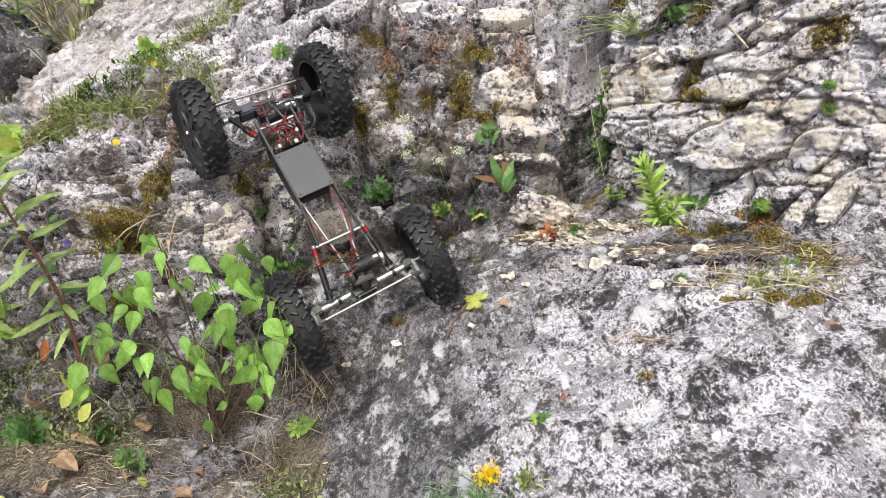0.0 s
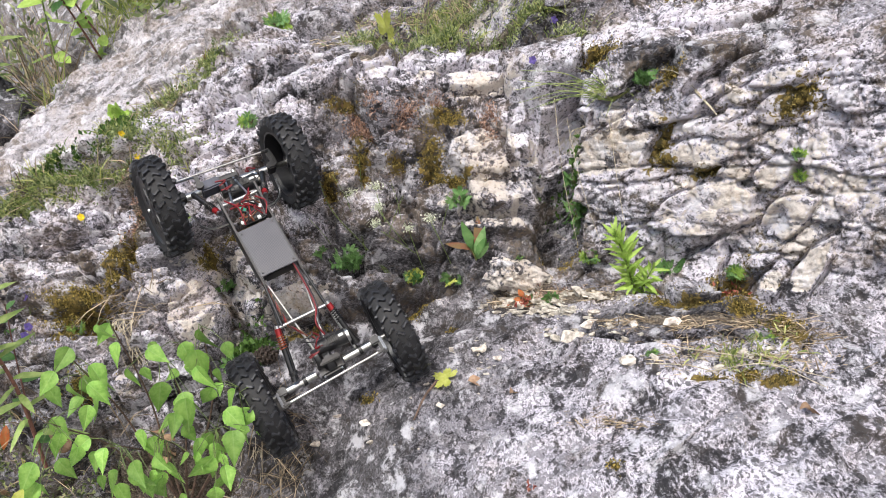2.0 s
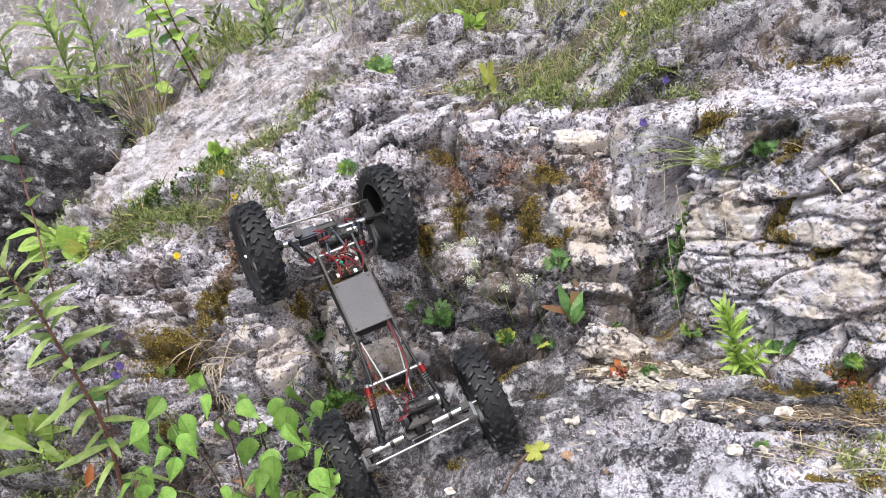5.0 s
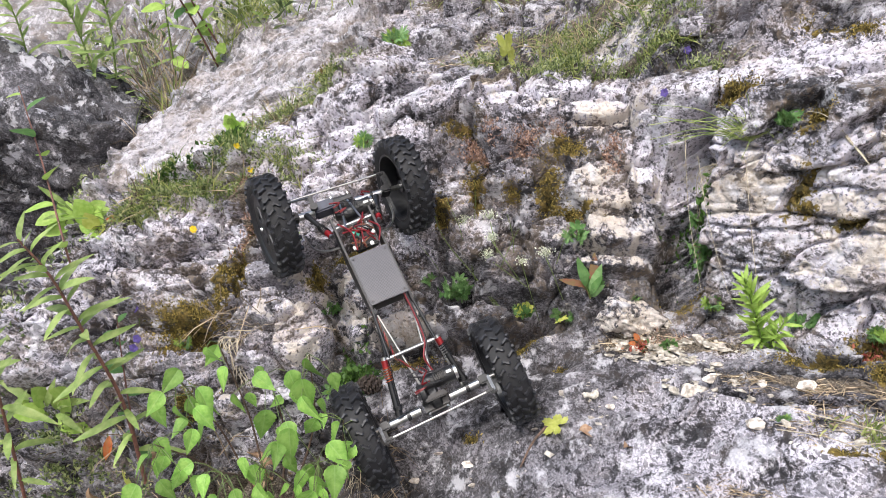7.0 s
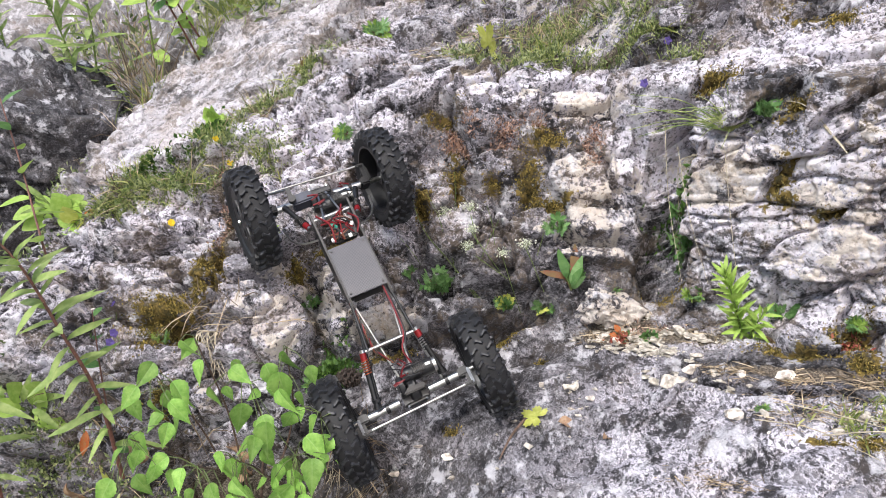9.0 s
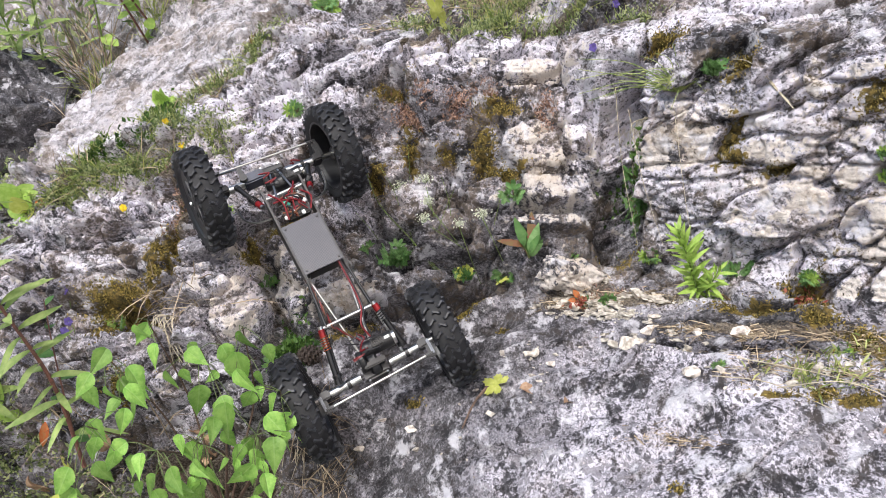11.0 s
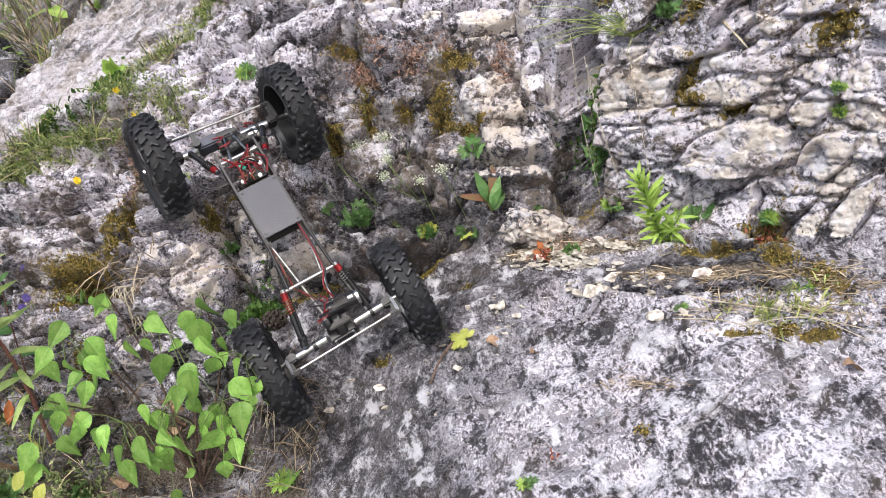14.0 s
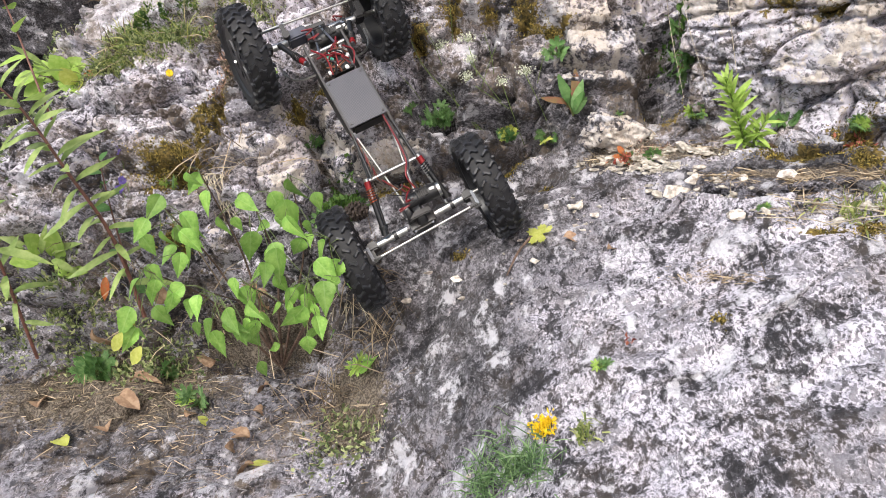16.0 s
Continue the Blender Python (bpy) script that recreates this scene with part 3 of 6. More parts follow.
# some beds of the steep faces have broken freshly and stay cream
BAND = ((1.05 + (VV + HH) * 0.70711) + 0.03 * fbm(UU * 5, VV * 5, 3, 71) - 0.12 * UU) / 0.052
BAND = hashed(np.floor(BAND), np.zeros_like(BAND), 3) * ramp01(UU, -0.13, -0.03) * ramp01(VV, -0.02, 0.06) * ramp01(0.40 - VV, 0.0, 0.04)
BAND = 0.30 * BAND * ramp01(fbm(UU * 9, VV * 9, 3, 79), -0.25, 0.2)
# earth in wider joints of the broken faces; its colour also paints their shade
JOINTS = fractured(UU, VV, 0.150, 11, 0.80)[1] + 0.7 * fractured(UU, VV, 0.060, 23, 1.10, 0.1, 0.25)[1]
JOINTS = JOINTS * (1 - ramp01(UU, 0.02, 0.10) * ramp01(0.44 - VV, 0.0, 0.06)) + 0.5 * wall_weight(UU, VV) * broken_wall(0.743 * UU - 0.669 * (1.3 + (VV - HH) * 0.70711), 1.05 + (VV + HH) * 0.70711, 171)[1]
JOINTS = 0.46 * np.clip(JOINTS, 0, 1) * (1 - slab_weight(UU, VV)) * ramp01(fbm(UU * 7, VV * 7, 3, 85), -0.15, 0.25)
FRESH, TONE, EARTH_SHADE = chunk_masks(UU, VV)
# the blocks' joints take the same dark earth colour, deepening their shade
EARTH_SHADE = 0.5 * EARTH_SHADE * ramp01(fbm(UU * 8, VV * 8, 3, 89), -0.1, 0.2)
MASKS = {
    "cream": np.maximum(np.maximum(np.maximum(0.6 * blobs(UU, VV, CREAM), 0.50 * blobs(UU, VV, BEIGE)), BAND), 0.80 * FRESH),
    "moss": blobs(UU, VV, MOSS),
    "broken": 1 - slab_weight(UU, VV),
    "calm": np.clip(ramp01(VV - 0.45 * (UU + 0.6), 0.34, 0.40) * ramp01(-UU, 0.28, 0.40) + 0.25 * ramp01(VV, 0.70, 0.85) + 0.15 * wall_weight(UU, VV), 0, 1),
    "earth_tone": np.maximum(np.maximum(np.maximum(blobs(UU, VV, SOIL), JOINTS), EARTH_SHADE), 0.38 * ramp01(VV, 0.45, 0.52) * ramp01(0.22 - UU, 0.0, 0.08) * ramp01(UU, -0.40, -0.25)),
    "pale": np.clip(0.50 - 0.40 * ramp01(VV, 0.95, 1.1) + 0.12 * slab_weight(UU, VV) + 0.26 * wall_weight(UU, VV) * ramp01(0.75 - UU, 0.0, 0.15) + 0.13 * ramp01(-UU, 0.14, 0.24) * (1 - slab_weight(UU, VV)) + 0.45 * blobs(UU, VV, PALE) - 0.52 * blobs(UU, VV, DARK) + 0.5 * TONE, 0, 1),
}


def rock_piece(name, keep, label):
    """One mass of the rock: the cells of the grid that belong to it."""
    nv, nu = UU.shape
    idx = np.arange(nv * nu).reshape(nv, nu)
    quads = np.stack([idx[:-1, :-1], idx[:-1, 1:], idx[1:, 1:], idx[1:, :-1]], -1)[keep[:-1, :-1]]
    used, inv = np.unique(quads, return_inverse=True)
    me = bpy.data.meshes.new(name)
    me.vertices.add(len(used))
    me.vertices.foreach_set("co", CO.reshape(-1, 3)[used].astype(np.float32).ravel())
    me.loops.add(len(quads) * 4)
    me.loops.foreach_set("vertex_index", inv.ravel().astype(np.int32))
    me.polygons.add(len(quads))
    me.polygons.foreach_set("loop_start", np.arange(0, len(quads) * 4, 4, dtype=np.int32))
    me.polygons.foreach_set("use_smooth", np.ones(len(quads), bool))
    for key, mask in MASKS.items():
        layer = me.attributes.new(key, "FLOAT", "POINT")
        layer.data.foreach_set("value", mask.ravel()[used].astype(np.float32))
    me.update()
    me.validate()
    me.materials.append(ROCK)
    return tagged(new(name, me), label, "rock", kind="structure")


ZONE = np.full(UU.shape, 0)
SLAB = slab_weight(UU, VV) > 0.5
ZONE[SLAB] = 1
ZONE[~SLAB & (UU > 0.215)] = 2
ZONE[~SLAB & (UU > -0.16) & (UU <= 0.215)] = 3
ZONE[~SLAB & (UU <= -0.16) & (VV - 0.45 * (UU + 0.60) > 0.37)] = 4
for number, name, label in (
    (0, "rock_face_west", "dark grey broken limestone face with lichen and mossy cracks"),
    (1, "rock_slab", "smooth sloping limestone slab mottled with white and black lichen"),
    (2, "rock_face_east", "layered limestone wall with cream fresh breaks and dark ledges"),
    (3, "rock_face_centre", "steep bedded limestone face with rusty moss patches"),
    (4, "rock_shelf", "pale leaning limestone shelf above the broken face"),
):
    rock_piece(name, ZONE == number, label)

# the ground round the outcrop, out to the horizon, and the hidden flanks that close the rock
bm = bmesh.new()
ring = [bm.verts.new((400 * math.cos(a), 400 * math.sin(a), 0)) for a in np.linspace(0, 2 * math.pi, 48, endpoint=False)]
bm.faces.new(ring)
me = bpy.data.meshes.new("ground")
bm.to_mesh(me)
bm.free()
me.materials.append(EARTH)
tagged(new("ground", me), "bare brown earth at the foot of the rock", "ground", kind="structure")
bm = bmesh.new()
for strip in (CO[:, 0], CO[::-1, -1], CO[-1], CO[0]):
    top = [bm.verts.new(p) for p in strip[::4]] + [bm.verts.new(strip[-1])]
    low = [bm.verts.new((p.co.x, p.co.y, -0.05)) for p in top]
    for a, b, c, d in zip(top, top[1:], low[1:], low):
        bm.faces.new((a, b, c, d))
me = bpy.data.meshes.new("rock_flank")
bm.to_mesh(me)
bm.free()
me.materials.append(ROCK)
tagged(new("rock_flank", me), "rough grey limestone flanks of the outcrop", "rock", kind="structure")


# ---- stones ----
def block_mesh(name, half, seed, pale, cream, material, detail=4, wear=0.20, broken=0.0, earth_tone=0.0):
    """A weathered block: a many-sided solid with worn corners and a rough skin."""
    rng = random.Random(seed)
    planes = []
    for axis in range(3):
        for s in (-1, 1):
            n = Vector([s if k == axis else rng.uniform(-0.28, 0.28) for k in range(3)]).normalized()
            planes.append((n, rng.uniform(0.72, 1.0)))
    for k in range(7):
        n = Vector((rng.gauss(0, 1), rng.gauss(0, 1), rng.gauss(0, 1))).normalized()
        planes.append((n, rng.uniform(0.85, 1.1)))
    bm = bmesh.new()
    bmesh.ops.create_icosphere(bm, subdivisions=detail, radius=1.0)
    co = np.array([v.co for v in bm.verts])
    N, D = np.array([n for n, d in planes]), np.array([d for n, d in planes])
    dots = co @ N.T
    r = np.where(dots > 0.05, D / np.maximum(dots, 0.05), 9.0)
    k = 45.0
    r = -np.log(np.exp(-k * r).sum(1)) / k + 0.03
    p = co * r[:, None]
    sh = 3.1 * seed
    skin = fbm(p[:, 0] * 2.2 + sh, p[:, 1] * 2.2 + p[:, 2] * 1.7, 5, seed % 97) + 0.6 * fbm(p[:, 2] * 6 + sh, p[:, 0] * 6 - p[:, 1] * 5, 3, seed % 89)
    p = p * (1 + wear * skin)[:, None] * np.array(half)
    if broken:
        b1, c1 = fractured(p[:, 0] + 0.4 * p[:, 1], p[:, 2] + 0.3 * p[:, 1], broken, seed, 0.9)
        b2, c2 = fractured(p[:, 0] + 0.4 * p[:, 1], p[:, 2] - 0.3 * p[:, 1], broken * 0.4, seed + 5, 1.1)
        p = p + co * (b1 + b2 - 0.12 * broken * c1 - 0.06 * broken * c2)[:, None]
    for v, q in zip(bm.verts, p):
        v.co = q
    me = bpy.data.meshes.new(name)
    bm.to_mesh(me)
    bm.free()
    me.polygons.foreach_set("use_smooth", np.ones(len(me.polygons), bool))
    for key, val in (("pale", pale), ("cream", 0.62 * cream), ("earth_tone", earth_tone)):
        me.attributes.new(key, "FLOAT", "POINT").data.foreach_set("value", np.full(len(me.vertices), val, np.float32))
    me.materials.append(material)
    return me


# the dark boulder behind the shelf, and loose stones
boulder = tagged(new("boulder", block_mesh("boulder", (0.30, 0.22, 0.22), 44, 0.08, 0.0, ROCK, 6, 0.16, 0.09, 0.30)), "dark weathered limestone boulder behind the pale shelf", "boulder")
boulder.matrix_world = pose(-1.07, 2.06, 1.13, 10, 8, 35)
for u, v, size, pale, cream in ((-0.151, 0.772, 0.040, 0.6, 0), (0.008, 0.880, 0.050, 0.7, 0.4), (0.011, 0.766, 0.042, 0.6, 0.5), (0.240, 0.470, 0.020, 0.6, 0.0), (-0.172, 0.640, 0.05, 0.5, 0.2)):
    ob = tagged(new("stone", block_mesh("stone", (size * 1.2, size * 0.8, size * 0.75), int(1000 * (u + 2)), pale, cream, ROCK, 4)), "loose grey limestone lump lying among grass", "stone", "stones on the upper ledge")
    ob.matrix_world = Matrix.Translation(at(u, v, 0.25 * size))

cream_stone = tagged(new("stone", block_mesh("stone", (0.046, 0.026, 0.028), 61, 0.8, 1.0, ROCK, 5, 0.14, 0.016)), "smooth cream limestone stone beside the dock", "stone")
cream_stone.matrix_world = Matrix.Translation(at(0.160, 0.066, 0.010)) @ Matrix.Rotation(radians(18), 4, "Y")

# ---- helpers for things made of parts ----
def mesh_of(name, bm, material, smooth=True):
    me = bpy.data.meshes.new(name)
    bmesh.ops.recalc_face_normals(bm, faces=bm.faces)
    bm.to_mesh(me)
    bm.free()
    me.polygons.foreach_set("use_smooth", np.full(len(me.polygons), smooth))
    if smooth:
        me.set_sharp_from_angle(angle=radians(38))
    me.materials.append(material)
    return me


def part(name, bm, material, parent, label="", m=None, smooth=True):
    """One mesh under a thing or a part."""
    ob = new(name, mesh_of(name, bm, material, smooth))
    ob.parent = parent
    if m is not None:
        ob.matrix_local = m
    return tagged(ob, label)


def thing(name, place, label, category, group=""):
    ob = new(name)
    ob.empty_display_size = 0.02
    ob.matrix_world = place
    return tagged(ob, label, category, group)


def sweep(bm, pts, r, seg=8, taper=1.0, caps=True):
    """A round rod or tube along points; it thins to r * taper at its end."""
    pts = [Vector(p) for p in pts]
    rings = []
    side = None
    for i, p in enumerate(pts):
        d = (pts[min(i + 1, len(pts) - 1)] - pts[max(i - 1, 0)]).normalized()
        if side is None:
            side = d.orthogonal().normalized()
        side = (side - d * side.dot(d)).normalized()
        up = d.cross(side)
        rr = r * (1 + (taper - 1) * i / max(1, len(pts) - 1))
        rings.append([bm.verts.new(p + rr * (math.cos(a) * side + math.sin(a) * up)) for a in (2 * math.pi * k / seg for k in range(seg))])
    for a, b in zip(rings, rings[1:]):
        for k in range(seg):
            bm.faces.new((a[k], a[(k + 1) % seg], b[(k + 1) % seg], b[k]))
    if caps:
        bm.faces.new(rings[0][::-1])
        bm.faces.new(rings[-1])
    return bm


def rod(a, b, r, seg=12):
    return sweep(bmesh.new(), (a, b), r, seg)


def curve_pts(pts, n=6):
    """Points along a smooth line through those given."""
    pts = [Vector(p) for p in pts]
    ext = [2 * pts[0] - pts[1], *pts, 2 * pts[-1] - pts[-2]]
    out = []
    for p0, p1, p2, p3 in zip(ext, ext[1:], ext[2:], ext[3:]):
        for k in range(n):
            t = k / n
            out.append(0.5 * (2 * p1 + (p2 - p0) * t + (2 * p0 - 5 * p1 + 4 * p2 - p3) * t * t + (3 * p1 - p0 - 3 * p2 + p3) * t ** 3))
    return out + [pts[-1]]


def box(size, at_=(0, 0, 0), bevel=0.0, bm=None, m=None):
    bm = bm or bmesh.new()
    made = bmesh.ops.create_cube(bm, size=1.0)["verts"]
    for v in made:
        v.co = Vector((v.co.x * size[0], v.co.y * size[1], v.co.z * size[2]))
        if m is not None:
            v.co = m @ v.co
        v.co += Vector(at_)
    if bevel:
        edges = list({e for v in made for e in v.link_edges})
        bmesh.ops.bevel(bm, geom=edges, offset=bevel, segments=2, affect="EDGES")
    return bm


def lathe(profile, seg=48, bm=None, closed=False):
    """Turned about the x axis; profile: (x, radius)."""
    bm = bm or bmesh.new()
    rings = []
    for x, r in profile:
        rings.append([bm.verts.new((x, r * math.cos(a), r * math.sin(a))) for a in (2 * math.pi * k / seg for k in range(seg))])
    pairs = list(zip(rings, rings[1:])) + ([(rings[-1], rings[0])] if closed else [])
    for a, b in pairs:
        for k in range(seg):
            bm.faces.new((a[k], a[(k + 1) % seg], b[(k + 1) % seg], b[k]))
    return bm


# ---- materials of the crawler ----
RUBBER = plain("dusty_rubber", (0.010, 0.010, 0.011), 0.52, 0, 0.5, 90, 0.0006, second=(0.024, 0.025, 0.030))
# darker than the dusty lugs: shade of the tread grooves put into the colour
RUBBER_SHADED = plain("shaded_rubber_carcass", (0.006, 0.006, 0.007), 0.7, 0, 0.4, 90, 0.0004)
RIM_BLACK = plain("black_nylon", (0.012, 0.012, 0.013), 0.42, 0, 0.3, 80)
BLACK = plain("black_plastic", (0.010, 0.010, 0.011), 0.42, 0, 0.3, 120)
ALU = plain("brushed_aluminium", (0.48, 0.48, 0.47), 0.30, 1.0, 0.15, 200)
ALLOY = plain("dull_alloy", (0.16, 0.17, 0.19), 0.45, 0.5, 0.2, 150)
STEEL = plain("steel_rod", (0.46, 0.45, 0.43), 0.28, 1.0, 0.15, 200)
RED = plain("red_anodised", (0.20, 0.008, 0.010), 0.35, 0.3, 0.2, 150)
COPPER = plain("copper_spring", (0.34, 0.08, 0.035), 0.35, 0.6, 0.2, 150)
WIRE_RED = plain("red_wire", (0.15, 0.006, 0.009), 0.45, 0, 0.2, 150)
WIRE_BLACK = plain("black_wire", (0.015, 0.014, 0.015), 0.5, 0, 0.2, 150)
WIRE_ORANGE = plain("orange_wire", (0.13, 0.045, 0.02), 0.5, 0, 0.2, 150)
WHITE = plain("white_plastic", (0.50, 0.50, 0.49), 0.45, 0, 0.08, 100)
GREEN = plain("green_plug", (0.03, 0.36, 0.25), 0.45, 0, 0.15, 100)
SERVO = plain("servo_case", (0.030, 0.035, 0.055), 0.35, 0, 0.2, 100)


def carbon_material():
    m, nt, b = nodes_of("carbon_fibre")
    co = nt.nodes.new("ShaderNodeTexCoord").outputs["Object"]
    mp = nt.nodes.new("ShaderNodeMapping")
    mp.inputs["Rotation"].default_value = (0, 0, radians(45))
    nt.links.new(co, mp.inputs[0])
    ck = add(nt, "TexChecker", Scale=700.0)
    nt.links.new(mp.outputs[0], ck.inputs["Vector"])
    col = blend(nt, ck.outputs["Fac"], (0.064, 0.067, 0.077), (0.092, 0.096, 0.108))
    haze = noise_node(nt, co, 30, 4)
    nt.links.new(blend(nt, math_node(nt, "MULTIPLY", ramp(nt, haze, 0.4, 0.65), 0.25), col, (0.10, 0.10, 0.11)), b.inputs["Base Color"])
    b.inputs["Roughness"].default_value = 0.24
    b.inputs["Metallic"].default_value = 0.6
    return m


CARBON = carbon_material()

# ---- the crawler: a model off-road car climbing the face ----
RIGHT, AHEAD, UP = Vector((0.8608, 0.3952, 0.3208)), Vector((-0.4939, 0.4961, 0.7141)), Vector((0.1231, -0.7731, 0.6222))
frame_m = Matrix((RIGHT, AHEAD, UP)).transposed().to_4x4()
crawler = thing("crawler_car", Matrix.Translation((-0.1909, 1.2605, 1.0926)) @ frame_m,
                "black remote-controlled rock crawler with carbon deck climbing the limestone", "model car")
FRONT, REAR = 0.1614, -0.1614
TWIST = {FRONT: math.atan2(-0.0132, 0.1004), REAR: math.atan2(0.0127, 0.0971)}


def axle_frame(y):
    """Space of an axle: x along it, turned about the car's long axis."""
    return Matrix.Translation((0, y, 0)) @ Matrix.Rotation(-TWIST[y], 4, "Y")


def tyre_mesh():
    w, ro, ri = 0.023, 0.0705, 0.0505
    bm = lathe([(-0.018, ri), (-w + 0.001, 0.056), (-w, 0.062), (-w + 0.003, 0.0675), (-0.014, 0.0700), (0, ro), (0.014, 0.0700),
                (w - 0.003, 0.0675), (w, 0.062), (w - 0.001, 0.056), (0.018, ri), (0.010, 0.0490), (-0.010, 0.0490)], 56, closed=True)
    return bm


def lug(bm, m, wide, thick, high, wave):
    """A bent bar of rubber: wide along x, with sloping flanks."""
    rings = []
    for i in range(6):
        t = i / 5 - 0.5
        y, x = wave * math.sin(5.2 * t), wide * t
        h = high * (0.7 if i in (0, 5) else 1.0)
        rings.append([bm.verts.new(m @ Vector(p)) for p in ((x, y - 0.7 * thick, -0.002), (x, y - 0.42 * thick, h), (x, y + 0.42 * thick, h), (x, y + 0.7 * thick, -0.002))])
    for a, b in zip(rings, rings[1:]):
        for k in range(4):
            bm.faces.new((a[k], a[(k + 1) % 4], b[(k + 1) % 4], b[k]))
    bm.faces.new(rings[0][::-1])
    bm.faces.new(rings[-1])


def tread_mesh():
    """Staggered rows of bent bars round the tyre and a row of shoulder lugs on each side."""
    bm, n = bmesh.new(), 25
    for k in range(n):
        for x, wide, shift, wave in ((-0.0130, 0.0140, 0.0, 0.0020), (0.0, 0.0135, 0.5, -0.0024), (0.0130, 0.0140, 0.06, 0.0020), (-0.0215, 0.0062, 0.5, 0.0), (0.0215, 0.0062, 0.56, 0.0)):
            base = 0.0696 if abs(x) < 0.018 else 0.0660
            m = Matrix.Rotation(2 * math.pi * (k + shift) / n, 4, "X") @ Matrix.Translation((x, 0, base))
            lug(bm, m, wide, 0.0036, 0.0042, wave)
    return bm


def rim_mesh():
    """Barrel, dished outer face with eight windows, hub; the outer face looks along +x."""
    bm = lathe([(-0.020, 0.0520), (-0.020, 0.0490), (-0.012, 0.0478), (0.014, 0.0478), (0.0175, 0.0490), (0.0205, 0.0515), (0.0190, 0.0525), (0.0165, 0.0500)], 56)
    lathe([(0.0185, 0.0500), (0.0165, 0.0470), (0.0150, 0.0330), (0.0120, 0.0330), (0.0125, 0.0470)], 56, bm=bm)
    lathe([(0.0180, 0.0001), (0.0180, 0.0060), (0.0160, 0.0120), (0.0120, 0.0120), (-0.006, 0.0090), (-0.006, 0.0001)], 24, bm=bm)
    return bm


def spoke_mesh():
    bm = bmesh.new()
    prof = [(-0.0060, 0.0100), (-0.0042, 0.0220), (-0.0070, 0.0345), (0.0070, 0.0345), (0.0042, 0.0220), (0.0060, 0.0100)]
    lo, hi = [bm.verts.new((0.0118, y, z)) for y, z in prof], [bm.verts.new((0.0160, y * 0.8, z)) for y, z in prof]
    bm.faces.new(lo)
    bm.faces.new(hi[::-1])
    for i in range(len(lo)):
        j = (i + 1) % len(lo)
        bm.faces.new((lo[i], lo[j], hi[j], hi[i]))
    return bm


NARROW = Matrix.Diagonal((0.80, 1, 1, 1))
TYRE_MESH = mesh_of("tyre", tyre_mesh(), RUBBER_SHADED, True)
TREAD_MESH = mesh_of("tread", tread_mesh(), RUBBER, False)
TREAD_MESH.transform(NARROW)
RIM_MESH = mesh_of("rim", rim_mesh(), RIM_BLACK, False)
SPOKE_MESH = mesh_of("spoke", spoke_mesh(), RIM_BLACK, False)
SPOKE_MESH.transform(NARROW)
TYRE_MESH.transform(NARROW)
RIM_MESH.transform(NARROW)
NUT_MESH = mesh_of("hub_nut", lathe([(0.0170, 0.0001), (0.0195, 0.0018), (0.0195, 0.0024), (0.0175, 0.0030)][::-1], 6), ALU, False)
for y in (FRONT, REAR):
    for side in (-1, 1):
        m = axle_frame(y) @ Matrix.Translation((side * 0.1003, 0, 0)) @ Matrix.Rotation(0 if side > 0 else math.pi, 4, "Z")
        wheel = new("wheel", RIM_MESH)
        wheel.parent, wheel.matrix_local = crawler, m
        tagged(wheel, "black eight-spoke beadlock wheel")
        for name, me, label in (("tyre", TYRE_MESH, "dusty black knobbly rubber tyre"), ("tread", TREAD_MESH, "bent tread bars with dusty tops"), ("hub_nut", NUT_MESH, "bright aluminium hub nut")):
            ob = new(name, me)
            ob.parent = wheel
            tagged(ob, label)
        for k in range(8):
            ob = new("spoke", SPOKE_MESH)
            ob.parent, ob.matrix_local = wheel, Matrix.Rotation(2 * math.pi * k / 8, 4, "X")


